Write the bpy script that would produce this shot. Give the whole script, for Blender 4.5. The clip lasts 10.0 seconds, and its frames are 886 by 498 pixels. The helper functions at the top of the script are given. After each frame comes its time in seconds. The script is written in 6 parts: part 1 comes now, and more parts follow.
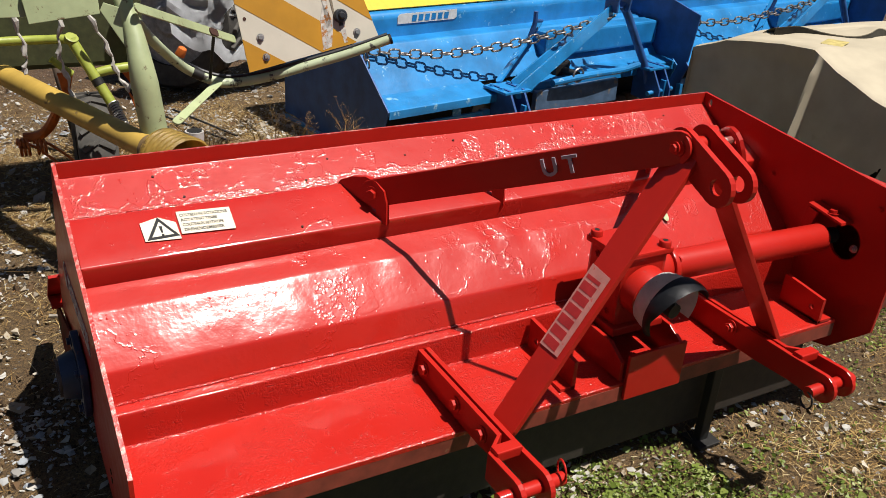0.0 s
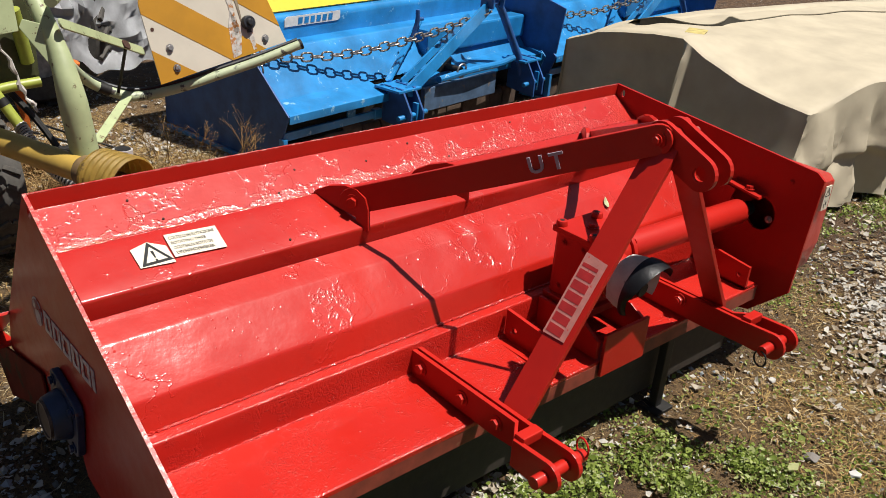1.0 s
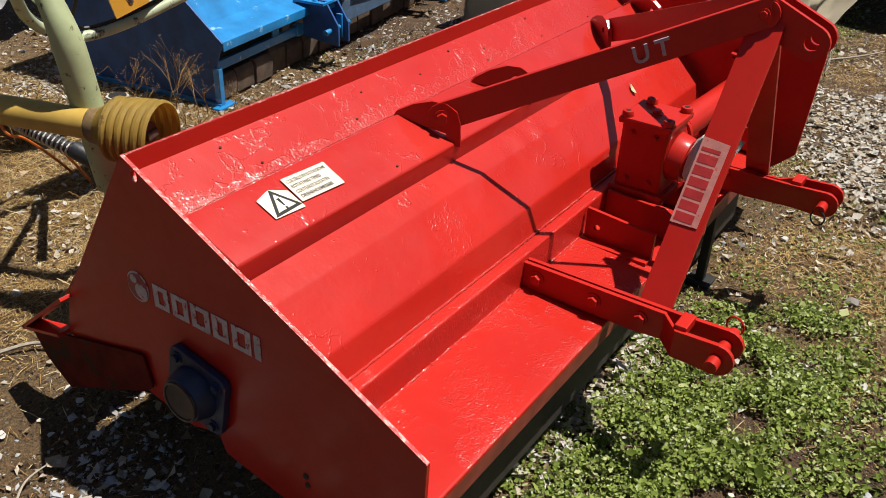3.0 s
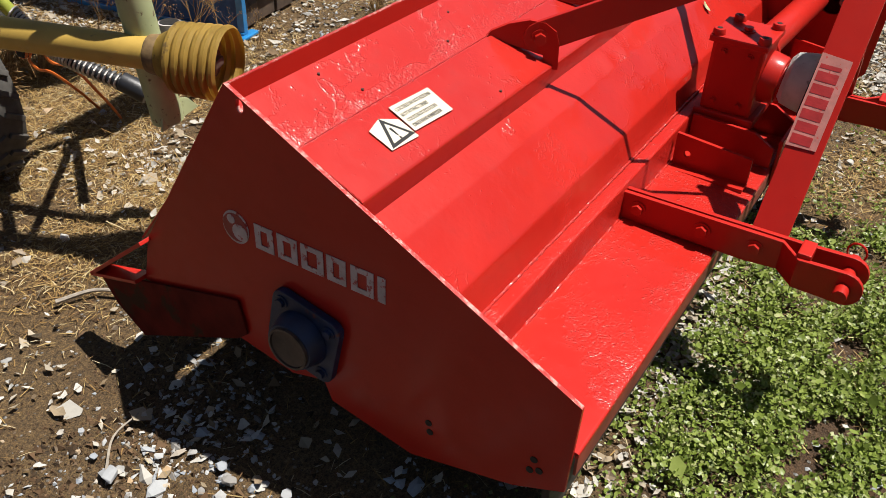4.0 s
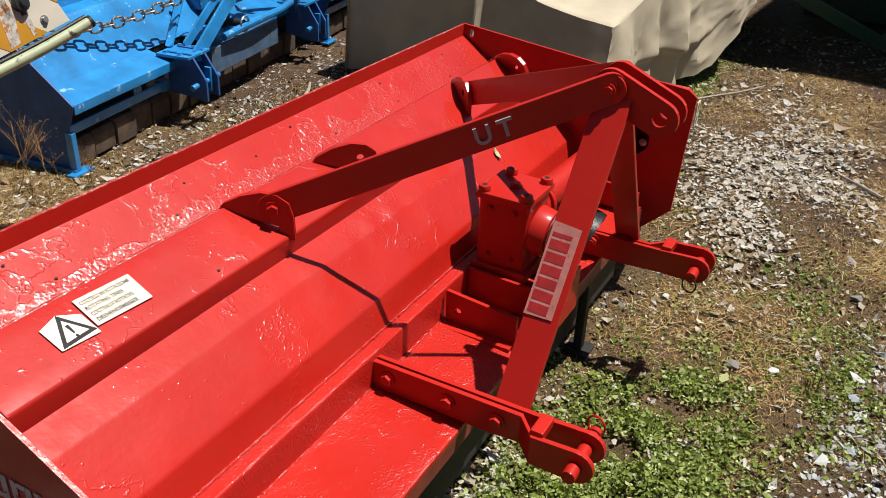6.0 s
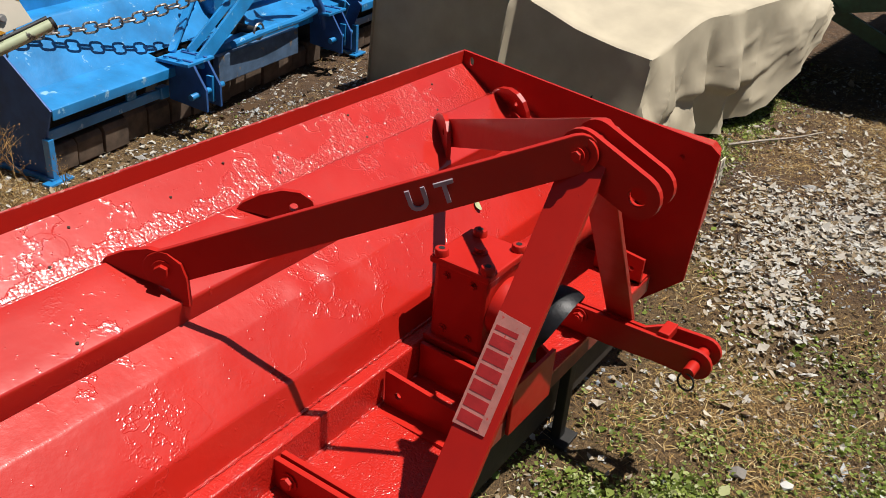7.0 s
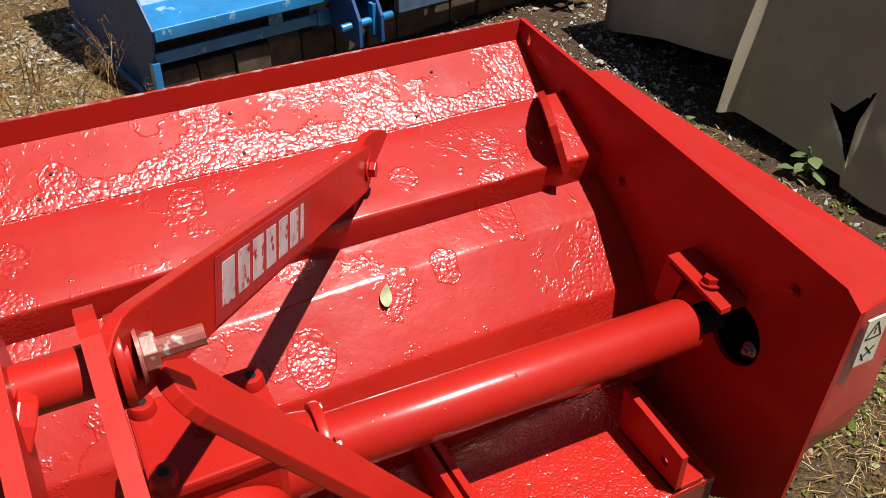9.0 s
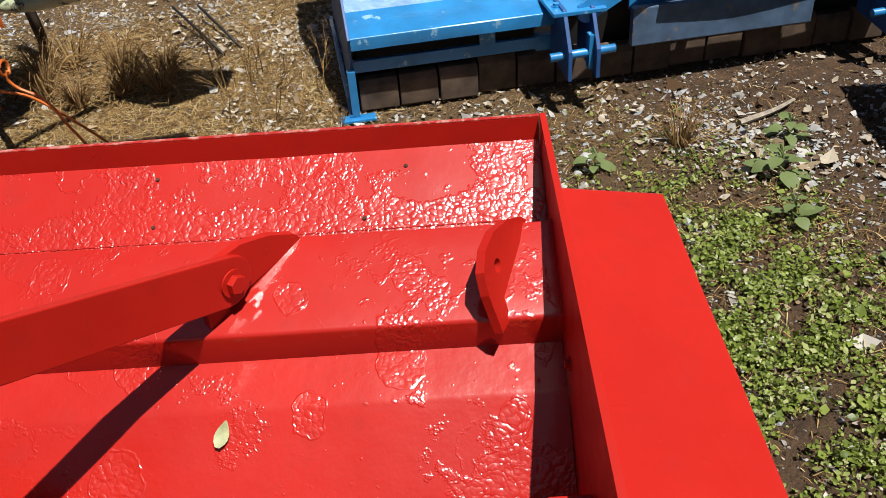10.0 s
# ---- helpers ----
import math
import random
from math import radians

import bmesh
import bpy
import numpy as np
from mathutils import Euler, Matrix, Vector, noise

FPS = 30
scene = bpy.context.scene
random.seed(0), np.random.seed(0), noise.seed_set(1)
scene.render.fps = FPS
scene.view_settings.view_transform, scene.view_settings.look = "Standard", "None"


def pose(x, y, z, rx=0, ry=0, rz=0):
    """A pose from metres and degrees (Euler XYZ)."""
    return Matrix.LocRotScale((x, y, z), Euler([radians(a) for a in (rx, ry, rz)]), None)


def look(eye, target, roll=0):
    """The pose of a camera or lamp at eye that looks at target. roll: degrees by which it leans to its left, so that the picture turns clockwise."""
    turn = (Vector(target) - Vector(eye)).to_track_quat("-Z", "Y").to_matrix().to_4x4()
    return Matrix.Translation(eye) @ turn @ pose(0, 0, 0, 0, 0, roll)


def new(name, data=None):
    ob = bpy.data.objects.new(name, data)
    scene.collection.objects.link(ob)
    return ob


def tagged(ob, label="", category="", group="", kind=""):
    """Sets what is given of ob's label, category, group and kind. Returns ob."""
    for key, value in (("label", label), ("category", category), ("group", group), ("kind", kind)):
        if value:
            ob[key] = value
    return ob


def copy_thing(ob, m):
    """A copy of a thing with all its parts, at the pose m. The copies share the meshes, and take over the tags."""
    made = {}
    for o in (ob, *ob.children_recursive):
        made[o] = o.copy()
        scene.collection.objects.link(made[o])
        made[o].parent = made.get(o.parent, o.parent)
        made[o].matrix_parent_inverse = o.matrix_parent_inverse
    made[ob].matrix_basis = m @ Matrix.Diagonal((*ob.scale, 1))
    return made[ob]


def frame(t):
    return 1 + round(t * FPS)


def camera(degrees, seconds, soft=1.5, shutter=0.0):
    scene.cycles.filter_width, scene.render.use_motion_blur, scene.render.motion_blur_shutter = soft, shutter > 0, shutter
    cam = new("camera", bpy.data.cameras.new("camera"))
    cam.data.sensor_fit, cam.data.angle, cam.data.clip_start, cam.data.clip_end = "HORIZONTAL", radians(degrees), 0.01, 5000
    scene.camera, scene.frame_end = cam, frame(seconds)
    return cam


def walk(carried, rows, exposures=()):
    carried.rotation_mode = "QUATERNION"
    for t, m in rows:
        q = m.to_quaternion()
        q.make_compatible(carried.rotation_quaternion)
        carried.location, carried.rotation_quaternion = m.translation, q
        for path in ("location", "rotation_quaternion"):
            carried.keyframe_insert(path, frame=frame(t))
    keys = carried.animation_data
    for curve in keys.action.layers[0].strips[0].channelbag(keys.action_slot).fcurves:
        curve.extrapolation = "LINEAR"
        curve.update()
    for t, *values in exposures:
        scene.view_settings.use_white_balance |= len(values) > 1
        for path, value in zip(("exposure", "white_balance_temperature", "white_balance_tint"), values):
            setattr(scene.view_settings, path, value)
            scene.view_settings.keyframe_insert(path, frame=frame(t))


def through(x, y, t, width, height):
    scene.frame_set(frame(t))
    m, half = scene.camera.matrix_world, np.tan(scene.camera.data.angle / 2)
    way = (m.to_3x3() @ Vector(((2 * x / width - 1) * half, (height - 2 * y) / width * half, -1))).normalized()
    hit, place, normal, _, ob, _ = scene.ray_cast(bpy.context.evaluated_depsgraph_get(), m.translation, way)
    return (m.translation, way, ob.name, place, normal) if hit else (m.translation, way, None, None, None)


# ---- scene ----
cam = camera(54.2, 10.0, 0.8)
PATH = [
    (0, (-0.132, -1.843, 1.384), (0.777, -0.293, 0.506), 3.9),
    (0.5, (-0.342, -1.818, 1.415), (0.741, -0.381, 0.543), 5.1),
    (1, (-0.435, -1.688, 1.401), (0.786, -0.361, 0.535), 4.5),
    (1.5, (-0.625, -1.579, 1.399), (0.721, -0.373, 0.542), 4.9),
    (2, (-0.781, -1.519, 1.426), (0.689, -0.478, 0.555), 4.3),
    (2.5, (-0.763, -1.386, 1.399), (0.729, -0.394, 0.51), 3.0),
    (2.7, (-0.772, -1.318, 1.38), (0.7, -0.343, 0.437), 2.5),
    (3, (-0.798, -1.183, 1.341), (0.631, -0.233, 0.315), 2.4),
    (3.2, (-0.828, -1.088, 1.338), (0.587, -0.147, 0.284), 2.4),
    (4.3, (-0.868, -0.916, 1.262), (0.523, -0.102, 0.078), 2.7),
    (4.5, (-0.865, -0.921, 1.287), (0.527, -0.123, 0.093), 3.2),
    (5, (-0.824, -0.985, 1.338), (0.669, -0.294, 0.201), 2.3),
    (5.5, (-0.71, -1.081, 1.377), (0.828, -0.412, 0.287), 1.5),
    (5.7, (-0.635, -1.141, 1.381), (0.924, -0.43, 0.35), 1.6),
    (6, (-0.531, -1.21, 1.4), (1.01, -0.392, 0.423), 2.5),
    (6.2, (-0.475, -1.219, 1.397), (1.063, -0.378, 0.434), 3.7),
    (7.3, (0.048, -1.244, 1.361), (1.453, -0.212, 0.382), 3.8),
    (7.5, (0.171, -1.28, 1.359), (1.473, -0.134, 0.363), 1.6),
    (8, (0.463, -1.325, 1.344), (1.536, 0.019, 0.323), 0.5),
    (8.5, (0.782, -1.23, 1.273), (1.69, 0.13, 0.122), 0.8),
    (8.7, (0.893, -1.203, 1.271), (1.765, 0.163, 0.096), 0.9),
    (9, (1.08, -1.174, 1.244), (1.826, 0.263, 0.07), 0.1),
    (9.5, (1.419, -1.134, 1.268), (1.717, 0.454, 0.089), -2.9),
    (10, (1.723, -1.003, 1.237), (1.686, 0.613, 0.059), -4.5),
]
walk(cam, [(t, look(eye, target, roll)) for t, eye, target, roll in PATH], [(0.0, 0.63), (1.0, 0.70), (2.0, 0.86), (3.0, 0.74), (4.3, 0.84), (5.0, 0.82), (5.5, 0.66), (6.0, 0.72), (7.5, 0.62), (8.5, 0.64), (10.0, 0.62)])

# ---- world and sun ----
SUN = Vector((0.171, -0.205, 0.715)).normalized()
world = bpy.data.worlds.new("sky")
scene.world = world
world.use_nodes = True
wn = world.node_tree.nodes
sky = wn.new("ShaderNodeTexSky")
sky.sky_type = "NISHITA"
sky.sun_disc = False
sky.sun_elevation = math.asin(SUN.z)
sky.sun_rotation = math.atan2(SUN.x, SUN.y)
wn["Background"].inputs["Strength"].default_value = 0.029
world.node_tree.links.new(sky.outputs[0], wn["Background"].inputs["Color"])
sun_data = bpy.data.lights.new("sun", "SUN")
sun_data.energy = 5.0
sun_data.angle = radians(0.55)
sun_data.color = (1.0, 0.955, 0.89)
sun = new("sun", sun_data)
sun.matrix_world = look(SUN * 20, (0, 0, 0))


# ---- materials ----
def material(name):
    m = bpy.data.materials.new(name)
    m.use_nodes = True
    return m, m.node_tree, m.node_tree.nodes["Principled BSDF"]


def node(tree, kind, **values):
    n = tree.nodes.new("ShaderNode" + kind)
    for key, value in values.items():
        if key in n.inputs:
            n.inputs[key].default_value = value
        else:
            setattr(n, key, value)
    return n


def link(tree, a, b):
    tree.links.new(a, b)


def coords(tree, scale=(1, 1, 1)):
    t = node(tree, "TexCoord")
    m = node(tree, "Mapping", Scale=scale)
    link(tree, t.outputs["Object"], m.inputs["Vector"])
    return m.outputs["Vector"]


def noise_at(tree, vec, scale, detail=4.0, rough=0.55):
    n = node(tree, "TexNoise", Scale=scale, Detail=detail, Roughness=rough)
    link(tree, vec, n.inputs["Vector"])
    return n.outputs["Fac"]


def ramp(tree, fac, stops):
    r = node(tree, "ValToRGB")
    els = r.color_ramp.elements
    while len(els) < len(stops):
        els.new(0.5)
    for e, (p, c) in zip(els, stops):
        e.position, e.color = p, (*c, 1) if len(c) == 3 else c
    link(tree, fac, r.inputs["Fac"])
    return r.outputs["Color"]


def grey(v):
    return (v, v, v)


def mixed(tree, fac, a, b):
    m = node(tree, "Mix", data_type="RGBA")
    for sock, value in ((m.inputs[0], fac), (m.inputs[6], a), (m.inputs[7], b)):
        if isinstance(value, (tuple, float, int)):
            sock.default_value = (*value, 1) if isinstance(value, tuple) else value
        else:
            link(tree, value, sock)
    return m.outputs[2]


def maths(tree, op, a, b=0.0):
    m = node(tree, "Math", operation=op)
    for sock, value in zip(m.inputs, (a, b)):
        if isinstance(value, (float, int)):
            sock.default_value = value
        else:
            link(tree, value, sock)
    return m.outputs[0]


def bumped(tree, bsdf, height, strength, distance=0.01):
    b = node(tree, "Bump", Strength=strength, Distance=distance)
    link(tree, height, b.inputs["Height"])
    link(tree, b.outputs[0], bsdf.inputs["Normal"])
    link(tree, b.outputs[0], bsdf.inputs["Coat Normal"])


def smooth_step(tree, value, low, high):
    r = node(tree, "MapRange", interpolation_type="SMOOTHSTEP")
    link(tree, value, r.inputs[0])
    r.inputs[1].default_value, r.inputs[2].default_value = low, high
    return r.outputs[0]


def red_paint(name, cover, slope=0.0, band=0.0, rounds=0.0, grain=150.0, height=0.0011, nibs=0.6, rough=0.42, gloss=0.07, coat=0.9, spec=0.25, ior=1.65, crinkle=1.0, dull=0.0, wrinkles=0.0):
    """Thick glossy red paint over old steel: blistered patches like cobbles, nibs and runs.
    cover: how much is blistered, 0 to 1; slope: more of it towards +x; band: a blistered strip behind the crease; rounds: round blistered spots; dull: how far the gloss has weathered away towards x = 0; wrinkles: raised lines in the paint."""
    m, t, p = material(name)
    v = coords(t)
    big, mid = noise_at(t, v, 3.1, 4, 0.6), noise_at(t, v, 26.0, 5, 0.6)
    col = ramp(t, big, [(0.3, (0.330, 0.0095, 0.0055)), (0.7, (0.400, 0.0135, 0.0072))])
    col = mixed(t, maths(t, "MULTIPLY", smooth_step(t, mid, 0.52, 0.72), 0.35), col, (0.30, 0.012, 0.008))
    chips = smooth_step(t, noise_at(t, v, 190.0, 2), 0.80, 0.82)
    col = mixed(t, chips, col, (0.16, 0.03, 0.02))
    link(t, col, p.inputs["Base Color"])
    link(t, ramp(t, mid, [(0.3, grey(rough)), (0.7, grey(rough + 0.12))]), p.inputs["Roughness"])
    p.inputs["Specular IOR Level"].default_value = spec
    p.inputs["Coat Weight"].default_value = coat
    p.inputs["Coat IOR"].default_value = ior
    # where the paint has blistered
    warp = node(t, "Mix", data_type="VECTOR")
    nz = node(t, "TexNoise", Scale=38.0, Detail=2.0)
    link(t, v, nz.inputs["Vector"])
    link(t, v, warp.inputs[4])
    link(t, nz.outputs["Color"], warp.inputs[5])
    warp.inputs[0].default_value = 0.020
    where = noise_at(t, v, 6.5, 6, 0.66)
    sep = node(t, "SeparateXYZ")
    link(t, v, sep.inputs[0])
    if slope:
        where = maths(t, "ADD", where, maths(t, "MULTIPLY", maths(t, "SUBTRACT", sep.outputs[0], 0.9), slope))
    if band:
        near = smooth_step(t, maths(t, "ABSOLUTE", maths(t, "ADD", sep.outputs[1], 0.100)), 0.060, 0.010)
        where = maths(t, "ADD", where, maths(t, "MULTIPLY", near, band))
    if dull:
        kept_gloss = maths(t, "ADD", maths(t, "MULTIPLY", noise_at(t, v, 4.0, 4), 0.35), sep.outputs[0])
        fade = maths(t, "ADD", 1.0 - dull, maths(t, "MULTIPLY", smooth_step(t, kept_gloss, 0.45, 1.05), dull))
        link(t, maths(t, "MULTIPLY", fade, coat), p.inputs["Coat Weight"])
    patch = smooth_step(t, where, 0.86 - 0.8 * cover, 0.91 - 0.8 * cover)
    if rounds:
        spots = node(t, "TexVoronoi", Scale=9.0, voronoi_dimensions="2D")
        link(t, warp.outputs[1], spots.inputs["Vector"])
        pick = node(t, "SeparateColor")
        link(t, spots.outputs["Color"], pick.inputs[0])
        chosen = smooth_step(t, pick.outputs[0], 1.0 - rounds, 1.02 - rounds)
        size = maths(t, "ADD", 0.14, maths(t, "MULTIPLY", pick.outputs[1], 0.14))
        disc = smooth_step(t, maths(t, "SUBTRACT", size, spots.outputs["Distance"]), 0.0, 0.03)
        disc = maths(t, "MULTIPLY", disc, smooth_step(t, sep.outputs[0], 0.45, 1.0))
        patch = maths(t, "MAXIMUM", patch, maths(t, "MULTIPLY", chosen, disc))
    cells = node(t, "TexVoronoi", Scale=grain, Randomness=0.9)
    link(t, warp.outputs[1], cells.inputs["Vector"])
    dome = maths(t, "SUBTRACT", 1.0, maths(t, "MULTIPLY", maths(t, "POWER", cells.outputs["Distance"], 2.0), 1.7))
    tall = ramp(t, noise_at(t, v, 70.0, 2), [(0.35, grey(0.45)), (0.65, grey(1.15))])
    h = maths(t, "MULTIPLY", maths(t, "MULTIPLY", dome, tall), patch)
    # raised rims round the patches and worm-like wrinkles beyond them
    rim = maths(t, "MULTIPLY", maths(t, "MULTIPLY", patch, maths(t, "SUBTRACT", 1.0, patch)), 3.0)
    level = maths(t, "ABSOLUTE", maths(t, "SUBTRACT", noise_at(t, v, 8.5, 5, 0.62), 0.52))
    worm = maths(t, "MULTIPLY", smooth_step(t, level, 0.022, 0.0), smooth_step(t, noise_at(t, v, 3.7, 3), 0.47, 0.60))
    h = maths(t, "ADD", h, maths(t, "MULTIPLY", maths(t, "MAXIMUM", rim, worm), wrinkles * 0.00055 / height))
    # single nibs and short runs in the paint
    crowd = smooth_step(t, noise_at(t, v, 9.0, 3), 0.36, 0.66)
    seeds = node(t, "TexVoronoi", Scale=72.0)
    link(t, warp.outputs[1], seeds.inputs["Vector"])
    seed = node(t, "SeparateColor")
    link(t, seeds.outputs["Color"], seed.inputs[0])
    kept = maths(t, "LESS_THAN", seed.outputs[0], maths(t, "MULTIPLY", crowd, 0.45))
    reach = maths(t, "ADD", 0.07, maths(t, "MULTIPLY", seed.outputs[1], 0.16))
    nib = maths(t, "MULTIPLY", kept, maths(t, "MAXIMUM", maths(t, "SUBTRACT", reach, seeds.outputs["Distance"]), 0.0))
    h = maths(t, "ADD", h, maths(t, "MULTIPLY", nib, nibs * 0.006 / height))
    sheen = ramp(t, noise_at(t, v, 12.0, 4), [(0.35, grey(gloss)), (0.65, grey(gloss + 0.07))])
    lumpy = maths(t, "MINIMUM", maths(t, "ADD", patch, maths(t, "MULTIPLY", nib, 14.0)), 1.0)
    link(t, maths(t, "MAXIMUM", sheen, maths(t, "MULTIPLY", lumpy, 0.19)), p.inputs["Coat Roughness"])
    run = smooth_step(t, noise_at(t, v, 62.0, 3), 0.64, 0.75)
    h = maths(t, "ADD", h, maths(t, "MULTIPLY", maths(t, "MULTIPLY", run, crowd), nibs * 0.0010 / height))
    h = maths(t, "ADD", h, maths(t, "MULTIPLY", noise_at(t, v, 55, 3), crinkle * 0.00012 / height))
    h = maths(t, "ADD", h, maths(t, "MULTIPLY", noise_at(t, v, 6.0, 2), 0.0024 / height))
    bumped(t, p, h, 1.0, height)
    return m


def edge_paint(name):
    """Red paint with pale chips that stand for the sun's glint along a cut edge."""
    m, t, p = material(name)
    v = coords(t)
    # worn: where the pale glint colour replaces the red
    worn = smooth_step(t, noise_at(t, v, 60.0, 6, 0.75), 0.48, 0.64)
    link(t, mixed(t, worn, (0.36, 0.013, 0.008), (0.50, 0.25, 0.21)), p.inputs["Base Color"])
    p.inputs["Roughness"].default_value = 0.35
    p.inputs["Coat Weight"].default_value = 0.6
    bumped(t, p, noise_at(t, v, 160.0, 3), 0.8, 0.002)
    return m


def simple(name, color, rough=0.5, metal=0.0, vary=0.25, scale=40.0, bump=0.15, dirt=None, coat=0.0):
    m, t, p = material(name)
    v = coords(t)
    color = tuple(c * 0.84 for c in color)
    lo = tuple(c * (1 - vary) for c in color)
    hi = tuple(min(1, c * (1 + vary)) for c in color)
    col = ramp(t, noise_at(t, v, scale, 5), [(0.3, lo), (0.7, hi)])
    if dirt:
        fac = ramp(t, noise_at(t, v, dirt[1], 6, 0.65), [(dirt[2], grey(0)), (dirt[2] + 0.06, grey(1))])
        col = mixed(t, fac, col, dirt[0])
    link(t, col, p.inputs["Base Color"])
    p.inputs["Roughness"].default_value = rough
    p.inputs["Metallic"].default_value = metal
    p.inputs["Coat Weight"].default_value = coat
    p.inputs["Coat Roughness"].default_value = 0.10
    bumped(t, p, noise_at(t, v, scale * 2.2, 4), bump, 0.004)
    return m


RED = red_paint("red_paint", 0.0, nibs=0.35, rough=0.46, gloss=0.16, coat=0.4, spec=0.12, ior=1.5)
RED_BEAD = red_paint("red_weld_paint", 1.0, grain=210.0, height=0.0012)
RED_PITTED = red_paint("blistered_red_paint", 0.37, 0.10, 0.24, 0.50, 150.0, 0.00062, 0.8, 0.38, spec=0.16, crinkle=2.0, wrinkles=1.0)
RED_STEP = red_paint("spotted_red_paint", 0.29, 0.08, 0.0, 0.55, 150.0, 0.00062, 0.6, 0.38, spec=0.16, crinkle=2.0, wrinkles=0.7)
RED_GRAINY = red_paint("grainy_red_paint", 0.58, 0.10, 0.0, 0.3, 200.0, 0.0008, 0.7, 0.40, 0.11, coat=0.6, spec=0.15, ior=1.5)
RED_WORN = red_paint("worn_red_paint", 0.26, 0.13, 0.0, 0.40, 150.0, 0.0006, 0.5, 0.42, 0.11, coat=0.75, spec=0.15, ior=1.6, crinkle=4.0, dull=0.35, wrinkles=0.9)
RED_EDGE = edge_paint("glinting_red_edge")
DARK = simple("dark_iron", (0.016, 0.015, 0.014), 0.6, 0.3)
MUDDY = simple("muddy_red_paint", (0.20, 0.035, 0.02), 0.6, vary=0.4, scale=18, dirt=((0.17, 0.10, 0.05), 14, 0.66))
SKID = simple("dark_skid_paint", (0.12, 0.013, 0.008), 0.75, vary=0.4, scale=14, dirt=((0.05, 0.022, 0.012), 10, 0.56))
SKID.node_tree.nodes["Principled BSDF"].inputs["Specular IOR Level"].default_value = 0.08
FLAP = simple("worn_rubber_flap", (0.026, 0.018, 0.013), 0.7, vary=0.3, dirt=((0.14, 0.10, 0.07), 9, 0.68))
BLUE_BEARING = simple("blue_bearing_paint", (0.008, 0.019, 0.058), 0.5, vary=0.4, scale=30, dirt=((0.10, 0.02, 0.015), 26, 0.62))
STEEL = simple("worn_steel", (0.42, 0.40, 0.38), 0.4, 0.8, dirt=((0.2, 0.1, 0.05), 30, 0.6))
STEEL_RED = simple("chipped_red_steel", (0.38, 0.10, 0.08), 0.4, 0.2, vary=0.2, dirt=((0.45, 0.40, 0.36), 60, 0.55))
BLACK = simple("black_rubber", (0.015, 0.016, 0.02), 0.45)
GREY_PLASTIC = simple("grey_plastic", (0.42, 0.40, 0.38), 0.5)
LABEL = simple("label_cream", (0.66, 0.60, 0.47), 0.5, vary=0.08, dirt=((0.42, 0.30, 0.2), 60, 0.66))
INK = simple("label_ink", (0.02, 0.02, 0.02), 0.9)
COLLAR = simple("pale_plastic", (0.66, 0.64, 0.61), 0.5, vary=0.12, dirt=((0.30, 0.27, 0.25), 35, 0.62))
DECAL_WHITE = simple("decal_white", (0.50, 0.40, 0.41), 0.5, vary=0.2, dirt=((0.30, 0.02, 0.02), 70, 0.56))
DECAL_ROSE = simple("decal_rose", (0.50, 0.20, 0.17), 0.5, vary=0.15, dirt=((0.45, 0.05, 0.04), 90, 0.6))
DECAL_RED = simple("decal_red", (0.38, 0.02, 0.02), 0.5, vary=0.15)
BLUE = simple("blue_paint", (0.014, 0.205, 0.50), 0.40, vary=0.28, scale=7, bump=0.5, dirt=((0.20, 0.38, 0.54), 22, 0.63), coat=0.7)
# darker copy of the blue: shade put into the colour of some parts
NAVY = simple("navy_shaded_blue", (0.018, 0.085, 0.27), 0.55, vary=0.3, scale=12)
YELLOW = simple("yellow_paint", (0.75, 0.47, 0.02), 0.4, vary=0.08)
TARP = simple("beige_tarp", (0.43, 0.37, 0.265), 0.75, vary=0.12, scale=6, bump=0.2, dirt=((0.32, 0.27, 0.19), 4, 0.66))
PALE_GREEN = simple("pale_green_paint", (0.36, 0.41, 0.22), 0.5, vary=0.14, scale=14, dirt=((0.09, 0.045, 0.02), 40, 0.61))
SCUFFED_GREEN = simple("scuffed_green_paint", (0.38, 0.43, 0.27), 0.5, vary=0.16, scale=14, dirt=((0.035, 0.03, 0.025), 22, 0.585))
LIME = simple("lime_paint", (0.30, 0.34, 0.05), 0.45, vary=0.15, dirt=((0.1, 0.07, 0.03), 25, 0.66))
SHAFT_YELLOW = simple("shaft_yellow_plastic", (0.46, 0.30, 0.06), 0.5, vary=0.18, scale=10, dirt=((0.16, 0.10, 0.04), 18, 0.62))
ORANGE = simple("orange_paint", (0.60, 0.14, 0.02), 0.5, vary=0.2, dirt=((0.2, 0.06, 0.02), 30, 0.62))
BOARD_WHITE = simple("board_white", (0.53, 0.485, 0.40), 0.45, vary=0.08, scale=8, dirt=((0.35, 0.31, 0.25), 12, 0.68))
BOARD_ORANGE = simple("board_orange", (0.43, 0.205, 0.012), 0.45, vary=0.12, scale=10)
RUST = simple("rusty_roller", (0.095, 0.064, 0.044), 0.8, vary=0.5, scale=16, bump=0.4)
HOLE_RUST = simple("rust_hole", (0.055, 0.018, 0.010), 0.9, vary=0.4, scale=200)
JOINT = simple("greasy_steel", (0.10, 0.075, 0.06), 0.55, 0.4, vary=0.5, scale=50)
TYRE = simple("tyre_rubber", (0.060, 0.055, 0.048), 0.85, vary=0.3)
GREY_SHEET = simple("grey_plastic_sheet", (0.60, 0.61, 0.63), 0.5, vary=0.2, scale=9, bump=0.6)
MINT = simple("mint_paint", (0.12, 0.45, 0.33), 0.45, vary=0.15)
DARK_GREEN = simple("dark_green_paint", (0.012, 0.06, 0.035), 0.5, vary=0.3)


